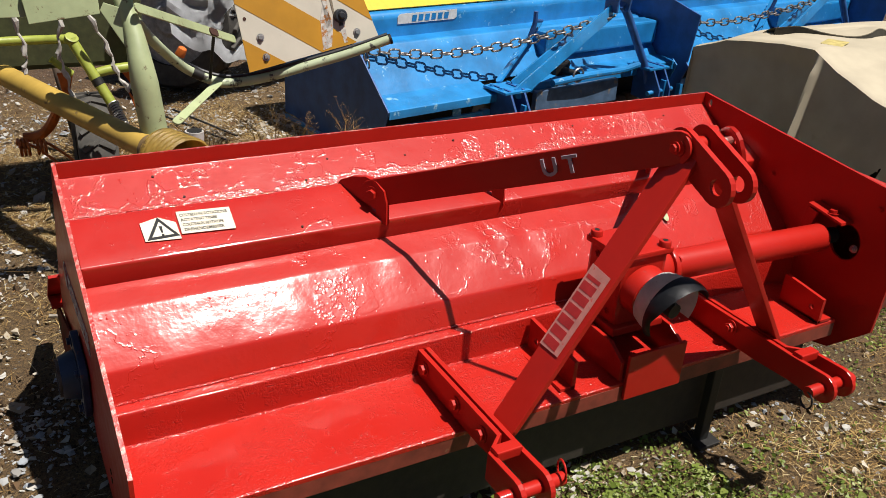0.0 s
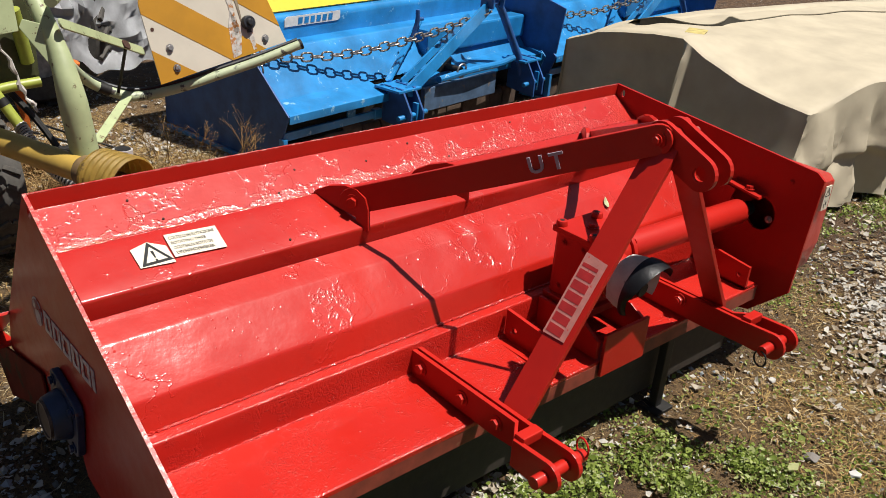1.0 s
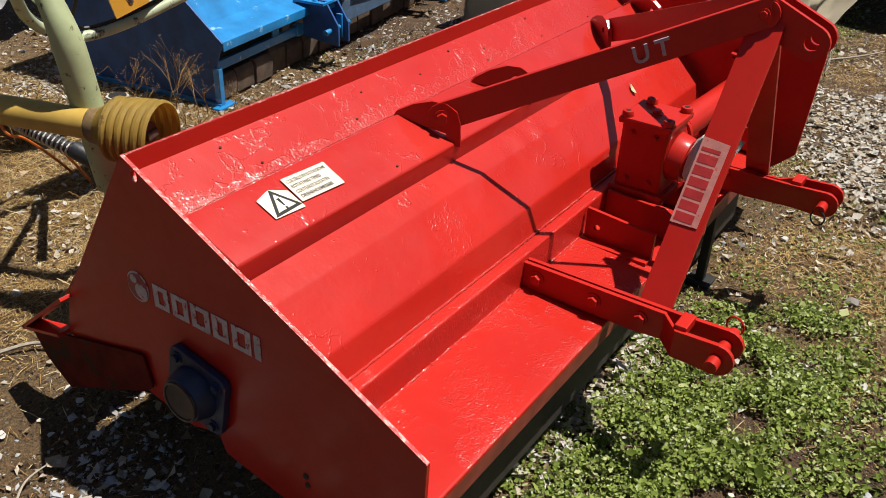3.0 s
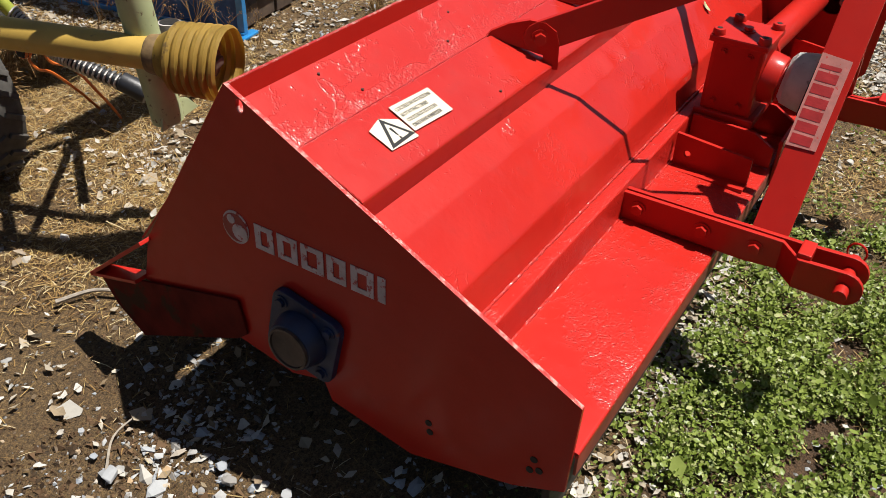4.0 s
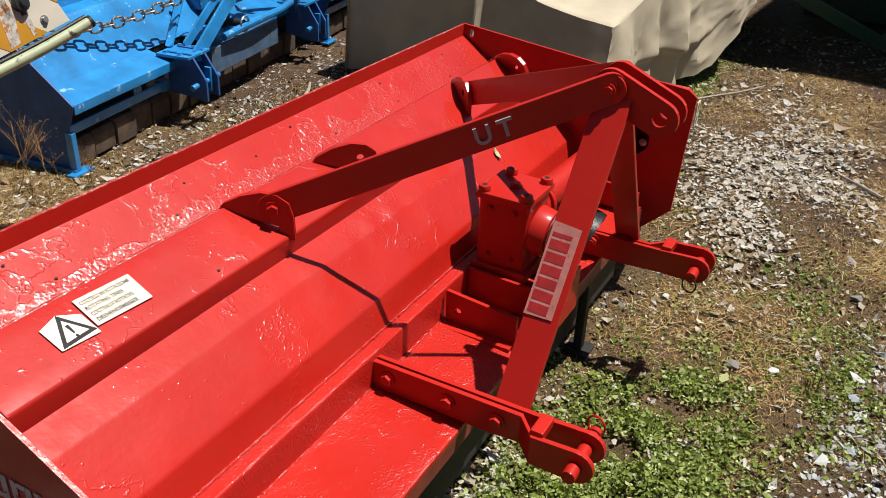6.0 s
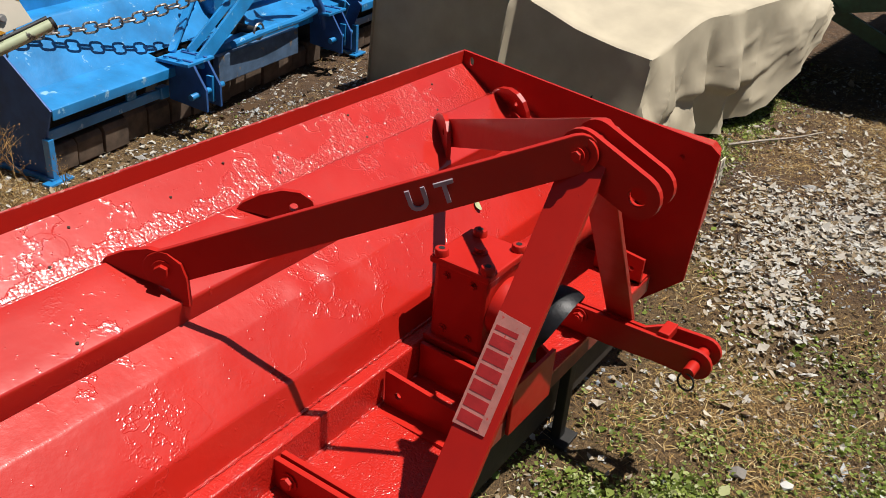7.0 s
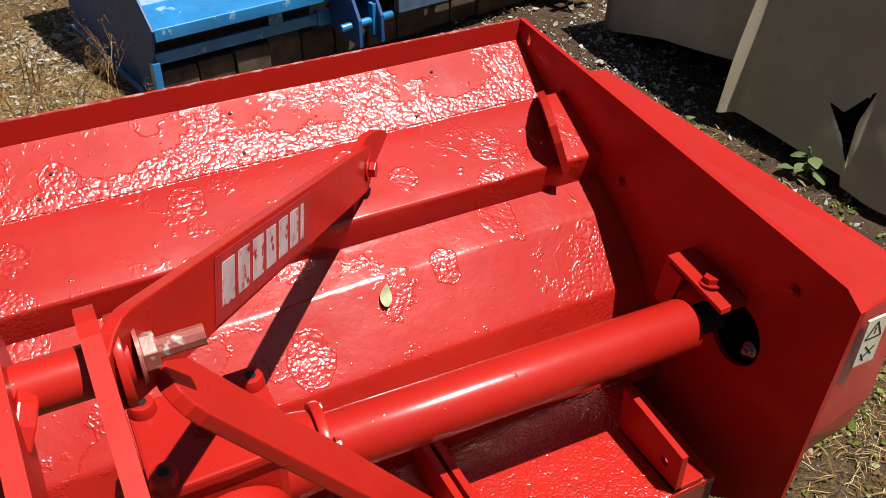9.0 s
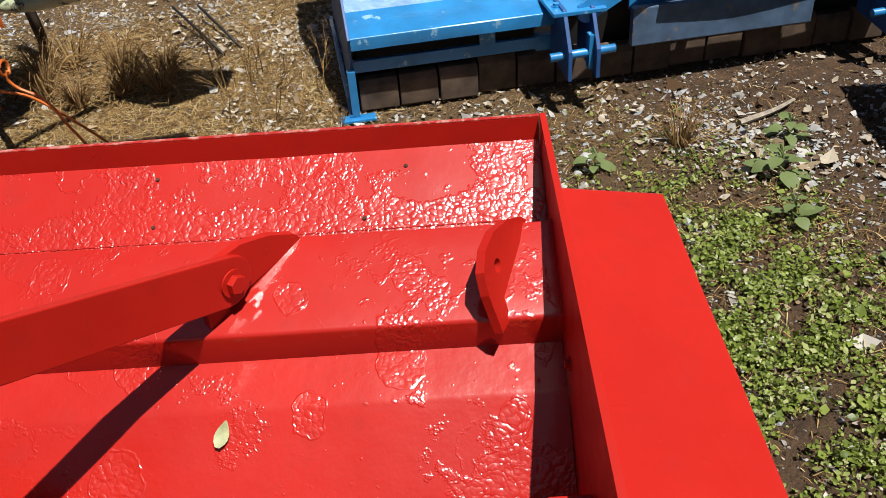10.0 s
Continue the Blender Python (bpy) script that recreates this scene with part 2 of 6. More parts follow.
def ground_material():
    m, t, p = material("yard_ground")
    v = coords(t)
    n1, n2, n3 = noise_at(t, v, 1.1, 6, 0.6), noise_at(t, v, 14, 8, 0.7), noise_at(t, v, 90, 6, 0.7)
    soil = ramp(t, n2, [(0.25, (0.024, 0.013, 0.006)), (0.5, (0.080, 0.042, 0.018)), (0.72, (0.142, 0.080, 0.037))])
    straw = ramp(t, n3, [(0.3, (0.05, 0.028, 0.011)), (0.6, (0.165, 0.10, 0.038)), (0.8, (0.29, 0.205, 0.095))])
    near = node(t, "VectorMath", operation="DISTANCE")
    link(t, v, near.inputs[0])
    near.inputs[1].default_value = (0.4, 1.3, 0)
    beside = node(t, "VectorMath", operation="DISTANCE")
    link(t, v, beside.inputs[0])
    beside.inputs[1].default_value = (1.85, -0.95, 0)
    away = maths(t, "MINIMUM", near.outputs["Value"], maths(t, "ADD", maths(t, "MULTIPLY", beside.outputs["Value"], 2.2), 0.35))
    strawy = maths(t, "SUBTRACT", maths(t, "ADD", n1, 0.34), maths(t, "MULTIPLY", away, 0.20))
    col = mixed(t, ramp(t, strawy, [(0.40, grey(0)), (0.56, grey(1))]), soil, straw)
    link(t, col, p.inputs["Base Color"])
    p.inputs["Roughness"].default_value = 0.95
    bits = node(t, "TexVoronoi", Scale=75.0)
    link(t, v, bits.inputs["Vector"])
    split = node(t, "SeparateColor")
    link(t, bits.outputs["Color"], split.inputs[0])
    chosen = ramp(t, split.outputs[0], [(0.86, grey(0)), (0.88, grey(1))])
    core = ramp(t, bits.outputs["Distance"], [(0.22, grey(1)), (0.34, grey(0))])
    pebble = maths(t, "MULTIPLY", chosen, core)
    col = mixed(t, pebble, col, mixed(t, split.outputs[1], (0.22, 0.20, 0.17), (0.42, 0.41, 0.39)))
    n4 = noise_at(t, v, 260, 4, 0.7)
    grain = ramp(t, n4, [(0.34, grey(0.42)), (0.5, grey(0.95)), (0.68, grey(1.5))])
    tone = node(t, "Mix", data_type="RGBA", blend_type="MULTIPLY")
    tone.inputs[0].default_value = 1.0
    link(t, col, tone.inputs[6])
    link(t, grain, tone.inputs[7])
    link(t, tone.outputs[2], p.inputs["Base Color"])
    h = maths(t, "ADD", n2, maths(t, "ADD", maths(t, "MULTIPLY", n3, 0.6), maths(t, "ADD", maths(t, "MULTIPLY", n4, 0.30), maths(t, "MULTIPLY", pebble, 0.35))))
    bumped(t, p, h, 1.0, 0.025)
    return m


GROUND = ground_material()


# ---- mesh helpers ----
def part(name, bm, mat, parent=None, label=""):
    """Links a bmesh as one mesh object under a thing."""
    me = bpy.data.meshes.new(name)
    bm.normal_update()
    for e in bm.edges:
        if len(e.link_faces) == 2 and (e.calc_face_angle(0) > 0.6 or e.link_faces[0].smooth != e.link_faces[1].smooth):
            e.smooth = False
    bm.to_mesh(me)
    bm.free()
    for one in mat if isinstance(mat, (list, tuple)) else (mat,):
        me.materials.append(one)
    ob = new(name, me)
    if parent is not None:
        ob.parent = parent
    if label:
        tagged(ob, label)
    return ob


def thing(name, label, category, m=None, group="", kind=""):
    ob = new(name)
    ob.empty_display_size = 0.1
    if m is not None:
        ob.matrix_world = m
    return tagged(ob, label, category, group, kind)


def soften(bm, width, edges=None, segments=2, angle=30):
    es = [e for e in (edges or bm.edges) if len(e.link_faces) == 2 and e.calc_face_angle(0) > radians(angle)]
    if es:
        bmesh.ops.bevel(bm, geom=es, offset=width, segments=segments, profile=0.6, affect="EDGES", clamp_overlap=True)
    for f in bm.faces:
        f.smooth = False


def prism(bm, pts, depth, m=None, width=0.0015):
    """A plate: a polygon in local x, y, thick along local z from 0 to depth."""
    b = bmesh.new()
    lo = [b.verts.new((x, y, 0)) for x, y in pts]
    hi = [b.verts.new((x, y, depth)) for x, y in pts]
    b.faces.new(lo[::-1])
    b.faces.new(hi)
    for i in range(len(pts)):
        j = (i + 1) % len(pts)
        b.faces.new((lo[i], lo[j], hi[j], hi[i]))
    bmesh.ops.recalc_face_normals(b, faces=b.faces)
    if width:
        soften(b, width)
    merge(bm, b, m)


def merge(bm, b, m=None):
    if m is not None:
        bmesh.ops.transform(b, matrix=m, verts=b.verts)
    me = bpy.data.meshes.new("tmp")
    b.to_mesh(me)
    b.free()
    bm.from_mesh(me)
    bpy.data.meshes.remove(me)


def box(bm, a, c, width=0.002, m=None):
    b = bmesh.new()
    bmesh.ops.create_cube(b, size=1)
    size = [c[i] - a[i] for i in range(3)]
    mid = [(c[i] + a[i]) / 2 for i in range(3)]
    bmesh.ops.transform(b, matrix=Matrix.LocRotScale(mid, None, size), verts=b.verts)
    if width:
        soften(b, width)
    merge(bm, b, m)


def along(p0, p1, up=(0, 0, 1)):
    """A frame at p0 with z towards p1 and y near up."""
    z = (Vector(p1) - Vector(p0)).normalized()
    x = Vector(up).cross(z)
    if x.length < 1e-4:
        x = Vector((1, 0, 0)).cross(z)
    x.normalize()
    y = z.cross(x)
    return Matrix.Translation(p0) @ Matrix((x, y, z)).transposed().to_4x4()


def tube(bm, p0, p1, r0, r1=None, seg=20, width=0.0, smooth=True):
    r1 = r0 if r1 is None else r1
    b = bmesh.new()
    length = (Vector(p1) - Vector(p0)).length
    bmesh.ops.create_cone(b, cap_ends=True, segments=seg, radius1=r0, radius2=r1, depth=length)
    bmesh.ops.translate(b, verts=b.verts, vec=(0, 0, length / 2))
    if width:
        soften(b, width, angle=60)
    if smooth:
        for f in b.faces:
            f.smooth = len(f.verts) == 4
    merge(bm, b, along(p0, p1))


def pipe(bm, pts, r, seg=10):
    """A round bar along a chain of points."""
    rings = []
    n = len(pts)
    ps = [Vector(p) for p in pts]
    ref = Vector((0.13, 0.27, 0.95))
    for i, p in enumerate(ps):
        d = (ps[min(i + 1, n - 1)] - ps[max(i - 1, 0)]).normalized()
        x = ref.cross(d).normalized()
        y = d.cross(x)
        rr = r[i] if isinstance(r, (list, tuple)) else r
        rings.append([bm.verts.new(p + rr * (math.cos(a) * x + math.sin(a) * y)) for a in (2 * math.pi * k / seg for k in range(seg))])
    for a, c in zip(rings, rings[1:]):
        for k in range(seg):
            f = bm.faces.new((a[k], a[(k + 1) % seg], c[(k + 1) % seg], c[k]))
            f.smooth = True
    bm.faces.new(rings[0][::-1])
    bm.faces.new(rings[-1])


def smooth_path(pts, n=6):
    """Catmull-Rom through the points."""
    ps = [Vector(p) for p in pts]
    ps = [2 * ps[0] - ps[1], *ps, 2 * ps[-1] - ps[-2]]
    out = []
    for a, b, c, d in zip(ps, ps[1:], ps[2:], ps[3:]):
        for k in range(n):
            t = k / n
            out.append(0.5 * (2 * b + (c - a) * t + (2 * a - 5 * b + 4 * c - d) * t * t + (3 * b - a - 3 * c + d) * t ** 3))
    out.append(ps[-2])
    return out


def folded_sheet(bm, profile, thick, x0, x1, steps=40, dents=0.0, bend=0.006, lumps=()):
    """A sheet of steel folded along x; the profile is a chain of y, z."""
    chain = []
    n = len(profile)
    for i, p in enumerate(profile):
        p = Vector(p)
        if 0 < i < n - 1 and bend:
            a, c = Vector(profile[i - 1]), Vector(profile[i + 1])
            ra = min(bend, (a - p).length * 0.4)
            rc = min(bend, (c - p).length * 0.4)
            s, e = p + (a - p).normalized() * ra, p + (c - p).normalized() * rc
            for k in range(4):
                t = k / 3
                chain.append((1 - t) ** 2 * s + 2 * t * (1 - t) * p + t * t * e)
        else:
            chain.append(p)
    fine = []
    for a, c in zip(chain, chain[1:]):
        k = max(1, int((c - a).length / (0.011 if lumps else 0.03)))
        fine += [a + (c - a) * i / k for i in range(k)]
    fine.append(chain[-1])
    normals = []
    for i, p in enumerate(fine):
        d = (fine[min(i + 1, len(fine) - 1)] - fine[max(i - 1, 0)]).normalized()
        normals.append(Vector((-d.y, d.x)))
    top, low = [], []
    for s in range(steps + 1):
        x = x0 + (x1 - x0) * s / steps
        rt, rl = [], []
        for p, nn in zip(fine, normals):
            w = dents * noise.noise(Vector((x * 3.1, p.x * 7, p.y * 7))) + 0.5 * dents * noise.noise(Vector((x * 9, p.x * 15, p.y * 15 + 4)))
            w -= sum(h * math.exp(-((x - lx) ** 2 + (p.x - ly) ** 2) / r ** 2) for lx, ly, h, r in lumps)
            q = p + nn * w
            rt.append(bm.verts.new((x, q.x, q.y)))
            q = q + nn * thick
            rl.append(bm.verts.new((x, q.x, q.y)))
        top.append(rt)
        low.append(rl)
    m = len(fine)
    for s in range(steps):
        for i in range(m - 1):
            f = bm.faces.new((top[s][i], top[s + 1][i], top[s + 1][i + 1], top[s][i + 1]))
            f.smooth = True
            f = bm.faces.new((low[s][i + 1], low[s + 1][i + 1], low[s + 1][i], low[s][i]))
            f.smooth = True
        for i in (0, m - 1):
            bm.faces.new((top[s][i], top[s + 1][i], low[s + 1][i], low[s][i]))
    for s in (0, steps):
        for i in range(m - 1):
            bm.faces.new((top[s][i], top[s][i + 1], low[s][i + 1], low[s][i]))
    bmesh.ops.recalc_face_normals(bm, faces=bm.faces)


def arc(cx, cy, r, a0, a1, n=10):
    return [(cx + r * math.cos(radians(a0 + (a1 - a0) * k / n)), cy + r * math.sin(radians(a0 + (a1 - a0) * k / n))) for k in range(n + 1)]


def side_frame(x):
    """Local x, y, z become world y, z, x, at that x."""
    return Matrix(((0, 0, 1, x), (1, 0, 0, 0), (0, 1, 0, 0), (0, 0, 0, 1)))


def plate_with_holes(bm, pts, holes, depth, m, width=0.0015):
    """A plate with round or oval holes cut right through it: holes of x, y, rx, ry."""
    b = bmesh.new()
    loops = [[b.verts.new((x, y, 0)) for x, y in pts]]
    for x, y, rx, ry in holes:
        loops.append([b.verts.new((x + rx * math.cos(2 * math.pi * k / 20), y + ry * math.sin(2 * math.pi * k / 20), 0)) for k in range(20)])
    edges = []
    for loop in loops:
        edges += [b.edges.new((loop[i], loop[(i + 1) % len(loop)])) for i in range(len(loop))]
    bmesh.ops.triangle_fill(b, use_beauty=True, use_dissolve=False, edges=edges)
    inside = [f for f in b.faces if any(((f.calc_center_median().x - x) / rx) ** 2 + ((f.calc_center_median().y - y) / ry) ** 2 < 0.9 for x, y, rx, ry in holes)]
    bmesh.ops.delete(b, geom=inside, context="FACES_ONLY")
    geo = bmesh.ops.extrude_face_region(b, geom=list(b.faces))
    bmesh.ops.translate(b, vec=(0, 0, depth), verts=[g for g in geo["geom"] if isinstance(g, bmesh.types.BMVert)])
    bmesh.ops.recalc_face_normals(b, faces=b.faces)
    merge(bm, b, m)


def glint_edge(ob):
    """The upward cut edges of a plate that stands across x get the pale glint colour."""
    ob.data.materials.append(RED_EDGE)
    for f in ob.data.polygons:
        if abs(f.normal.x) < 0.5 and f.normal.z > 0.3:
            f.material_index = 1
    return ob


def bolt(name, p, direction, parent, r=0.011, mat=None, stud=0.0):
    """A hexagon head with a washer, standing on p along direction."""
    bm = bmesh.new()
    p, d = Vector(p), Vector(direction).normalized()
    tube(bm, p, p + d * 0.0025, r * 1.45, seg=16)
    tube(bm, p + d * 0.0025, p + d * (0.0025 + r * 0.75), r, seg=6, width=0.001, smooth=False)
    if stud:
        tube(bm, p + d * r * 0.75, p + d * stud, r * 0.55, seg=10)
    return part(name, bm, mat or RED, parent)


# ---- ground ----
def build_ground():
    bm = bmesh.new()
    xs = sorted({*np.linspace(-1.6, 5.2, 86).round(3), *np.linspace(-6, 12, 37).round(3), -40.0, -20.0, -10.0, 20.0, 40.0})
    ys = sorted({*np.linspace(-2.4, 3.2, 71).round(3), *np.linspace(-8, 12, 41).round(3), -40.0, -20.0, 20.0, 40.0})
    rows = []
    for y in ys:
        row = []
        for x in xs:
            z = 0.012 * noise.noise(Vector((x * 1.7, y * 1.7, 0))) + 0.006 * noise.noise(Vector((x * 6, y * 6, 3)))
            row.append(bm.verts.new((x, y, z - 0.008)))
        rows.append(row)
    for a, c in zip(rows, rows[1:]):
        for i in range(len(xs) - 1):
            bm.faces.new((a[i], a[i + 1], c[i + 1], c[i])).smooth = True
    ob = part("ground", bm, GROUND)
    return tagged(ob, "dry brown yard soil with straw, gravel and dead leaves", "ground", kind="structure")


build_ground()

# ---- the red rotary tiller ----
X0, X1 = 0.0, 1.847
RIM, BASE, UNDER, CREASE, LIP, LIPB = (0.012, 0.704), (0.012, 0.673), (-0.135, 0.5785), (-0.127, 0.634), (-0.246, 0.579), (-0.239, 0.530)
E3, E4, E5, E6, E7, E8 = (-0.293, 0.507), (-0.386, 0.427), (-0.404, 0.367), (-0.437, 0.365), (-0.438, 0.289), (-0.645, 0.277)

tiller = thing("rotary_tiller", "red-painted steel rotary tiller with a three-point hitch, standing on the ground", "tiller")


def build_hood():
    bm = bmesh.new()
    # the back sheet; an unseen slot added near its end lets a bar of sun through
    folded_sheet(bm, [(0.30, 0.30), (0.018, 0.66), RIM], 0.004, 0.262, X1 - 0.009, 30, 0.0, 0.004)
    folded_sheet(bm, [(0.30, 0.30), (0.018, 0.66), RIM], 0.004, X0 + 0.009, 0.122, 6, 0.0, 0.004)
    folded_sheet(bm, [(0.30, 0.30), (0.066, 0.599)], 0.004, 0.122, 0.262, 6, 0.0, 0.004)
    folded_sheet(bm, [(0.021, 0.656), (0.018, 0.66), RIM], 0.004, 0.122, 0.262, 6, 0.0, 0.001)
    part("back_sheet", bm, RED, tiller)
    bm = bmesh.new()
    box(bm, (X0 + 0.009, 0.0075, 0.650), (X1 - 0.009, 0.0115, 0.7035), 0.001)
    part("rim", bm, RED, tiller)
    # pale strip: the sun's glint painted along the top of the rim
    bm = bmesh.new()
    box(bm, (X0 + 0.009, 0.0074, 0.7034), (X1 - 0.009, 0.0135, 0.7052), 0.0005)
    part("rim_edge", bm, RED_EDGE, tiller, "rim edge with a pale painted glint")
    bm = bmesh.new()
    folded_sheet(bm, [(0.007, BASE[1] - 0.003), UNDER], 0.004, X0 + 0.009, X1 - 0.009, 90, 0.0022, 0.004)
    part("rear_sheet", bm, RED_PITTED, tiller)
    bm = bmesh.new()
    folded_sheet(bm, [(-0.1235, 0.590), CREASE, LIP, LIPB, (LIPB[0] + 0.02, LIPB[1] + 0.004)], 0.005, X0 + 0.009, X1 - 0.009, 90, 0.0010, 0.005)
    part("step_sheet", bm, RED_STEP, tiller)
    for x in (X0 + 0.008, X1 - 0.0125):
        bm = bmesh.new()
        prism(bm, [CREASE, LIP, LIPB, (LIPB[0] - 0.010, 0.520), (-0.20, 0.520)], 0.0045, side_frame(x), 0)
        part("end_gusset", bm, RED, tiller)
    bm = bmesh.new()
    dents = [(0.60, -0.300, -0.0017, 0.030), (0.66, -0.310, 0.0017, 0.026), (0.82, -0.290, -0.0020, 0.030), (0.875, -0.272, 0.0017, 0.022), (0.92, -0.284, -0.0020, 0.024), (0.96, -0.280, 0.0020, 0.020), (1.01, -0.298, -0.0020, 0.024), (1.05, -0.340, 0.0020, 0.022), (1.32, -0.335, -0.0020, 0.034), (0.40, -0.345, 0.0017, 0.045), (1.62, -0.30, 0.0017, 0.05)]
    folded_sheet(bm, [(-0.222, 0.542), E3, E4, E5, (E5[0] - 0.006, E5[1] - 0.02)], 0.005, X0 + 0.009, X1 - 0.009, 200, 0.0016, 0.0045, dents)
    part("lower_hood", bm, RED_WORN, tiller)
    bm = bmesh.new()
    folded_sheet(bm, [(E5[0] + 0.004, E5[1] - 0.003), E6, E7, (E7[0] - 0.01, E7[1] - 0.006)], 0.006, X0 + 0.009, X1 - 0.009, 90, 0.0012, 0.006)
    part("front_rail", bm, RED_GRAINY, tiller)
    bm = bmesh.new()
    folded_sheet(bm, [(E7[0] + 0.02, E7[1] + 0.001), E8, (E8[0] + 0.001, E8[1] - 0.012)], 0.006, X0 + 0.009, X1 - 0.062, 90, 0.0015, 0.006)
    part("front_deck", bm, RED_GRAINY, tiller)
    bm = bmesh.new()
    box(bm, (X0 + 0.009, E8[0] + 0.001, 0.228), (X1 - 0.062, E8[0] + 0.006, E8[1] - 0.010), 0.001)
    part("front_lip", bm, MUDDY, tiller, "muddy worn front lip")
    # weld beads along the seams
    for y, z, r in ((CREASE[0] + 0.003, CREASE[1] - 0.001, 0.0012), (E5[0] - 0.002, E5[1] - 0.0006, 0.0030), (E7[0] - 0.002, E7[1] - 0.0010, 0.0030)):
        bm = bmesh.new()
        pts = [(X0 + 0.01 + (X1 - X0 - 0.08) * k / 420, y + 0.0014 * noise.noise(Vector((k * 0.5, y * 9, 0))), z) for k in range(421)]
        pipe(bm, pts, [r + 1.1 * r * noise.noise(Vector((k * 0.55, z * 30, 2))) for k in range(421)], 8)
        part("weld_bead", bm, RED_BEAD, tiller)
    bm = bmesh.new()
    box(bm, (X0 + 0.03, -0.60, 0.05), (X1 - 0.10, -0.585, 0.235), 0.003)
    part("front_flap", bm, FLAP, tiller, "dark scuffed flap under the deck")
    bm = bmesh.new()
    tube(bm, (X0 + 0.01, -0.14, 0.25), (X1 - 0.01, -0.14, 0.25), 0.05, seg=16)
    for k in range(14):
        x, a = 0.1 + k * 0.125, k * 0.9
        d = Vector((0, math.cos(a), math.sin(a)))
        tube(bm, Vector((x, -0.14, 0.25)), Vector((x, -0.14, 0.25)) + d * 0.21, 0.02, 0.008, 8)
    part("rotor", bm, DARK, tiller, "dark iron tine rotor")


build_hood()


def build_side_plates():
    left = [(0.012, 0.706), (-0.640, 0.377), (-0.634, 0.192), (-0.546, 0.150), (-0.346, 0.098), (-0.172, 0.130), (-0.155, 0.172), (-0.08, 0.150), (0.057, 0.175), (0.30, 0.205), (0.268, 0.317)]
    bm = bmesh.new()
    plate_with_holes(bm, left, [(-0.018, 0.676, 0.008, 0.012)], 0.008, side_frame(X0))
    glint_edge(part("side_plate", bm, RED, tiller, "red steel side plate with worn lettering"))
    # flange bearing
    bm = bmesh.new()
    c = Vector((-0.002, -0.126, 0.272))
    rot = Matrix.Translation(c) @ side_frame(0) @ Matrix.Rotation(radians(12), 4, "Z")
    sq = []
    for sx, sy, a in ((1, 1, 0), (-1, 1, 90), (-1, -1, 180), (1, -1, 270)):
        sq += arc(sx * 0.052, sy * 0.052, 0.022, a, a + 90, 5)
    prism(bm, sq, -0.016, rot, 0.003)
    part("bearing_flange", bm, BLUE_BEARING, tiller, "dark blue four-bolt flange bearing")
    bm = bmesh.new()
    tube(bm, c + Vector((-0.016, 0, 0)), c + Vector((-0.050, 0, 0)), 0.056, 0.046, 28, 0.003)
    part("bearing_housing", bm, BLUE_BEARING, tiller)
    bm = bmesh.new()
    b = bmesh.new()
    bmesh.ops.create_cone(b, cap_ends=False, segments=28, radius1=0.042, radius2=0.042, depth=0.012)
    bmesh.ops.solidify(b, geom=list(b.faces), thickness=0.004)
    merge(bm, b, along(c + Vector((-0.050, 0, 0)), c + Vector((-0.06, 0, 0))))
    part("bearing_ring", bm, JOINT, tiller)
    bm = bmesh.new()
    tube(bm, c + Vector((-0.04, 0, 0)), c + Vector((-0.053, 0, 0)), 0.037, seg=24)
    part("shaft_end", bm, RUST, tiller, "greasy brown shaft end")
    for sx, sy in ((1, 1), (-1, 1), (-1, -1), (1, -1)):
        p = rot @ Vector((sx * 0.052, sy * 0.052, -0.016))
        bolt("bearing_bolt", p, (-1, 0, 0), tiller, 0.009, BLUE_BEARING)
    # dark discs on the plate, coloured as the shaded insides of holes
    for y, z in ((-0.381, 0.196), (-0.384, 0.176), (-0.577, 0.231), (-0.588, 0.212), (-0.572, 0.205)):
        bm = bmesh.new()
        tube(bm, (0.001, y, z), (-0.0015, y, z), 0.0065, seg=12)
        part("plate_hole", bm, DARK, tiller)
    # right plate, with the round opening for the drive shaft
    right = [(0.012, 0.706), (-0.705, 0.634), (-0.730, 0.616), (-0.714, 0.262), (-0.607, 0.158), (-0.346, 0.098), (0.057, 0.175), (0.30, 0.205), (0.268, 0.317)]
    bm = bmesh.new()
    plate_with_holes(bm, right, [(-0.572, 0.463, 0.045, 0.050), (-0.018, 0.680, 0.008, 0.012)], 0.008, side_frame(X1 - 0.008))
    part("side_plate", bm, RED, tiller, "taller red side plate with a round shaft opening")
    # chain case outside the right plate
    bm = bmesh.new()
    case = [(-0.035, 0.622), (-0.700, 0.628), (-0.728, 0.612), (-0.720, 0.40), (-0.69, 0.305), (-0.60, 0.22), (-0.30, 0.14), (-0.05, 0.2), (-0.02, 0.45)]
    taper = [(-0.035, 0.600), (-0.672, 0.592), (-0.690, 0.575), (-0.690, 0.38), (-0.675, 0.300), (-0.60, 0.22), (-0.30, 0.14), (-0.05, 0.2), (-0.02, 0.45)]
    b = bmesh.new()
    inner = [b.verts.new((X1 + 0.0005, y, z)) for y, z in case]
    outer = [b.verts.new((X1 + 0.152, y, z)) for y, z in taper]
    b.faces.new(outer)
    for i in range(len(case)):
        j = (i + 1) % len(case)
        b.faces.new((inner[i], inner[j], outer[j], outer[i]))
    bmesh.ops.recalc_face_normals(b, faces=b.faces)
    soften(b, 0.004, angle=20)
    merge(bm, b)
    part("chain_case", bm, RED, tiller, "red sheet-metal chain drive case")
    # hooked bracket with a bolt at the shaft opening
    bm = bmesh.new()
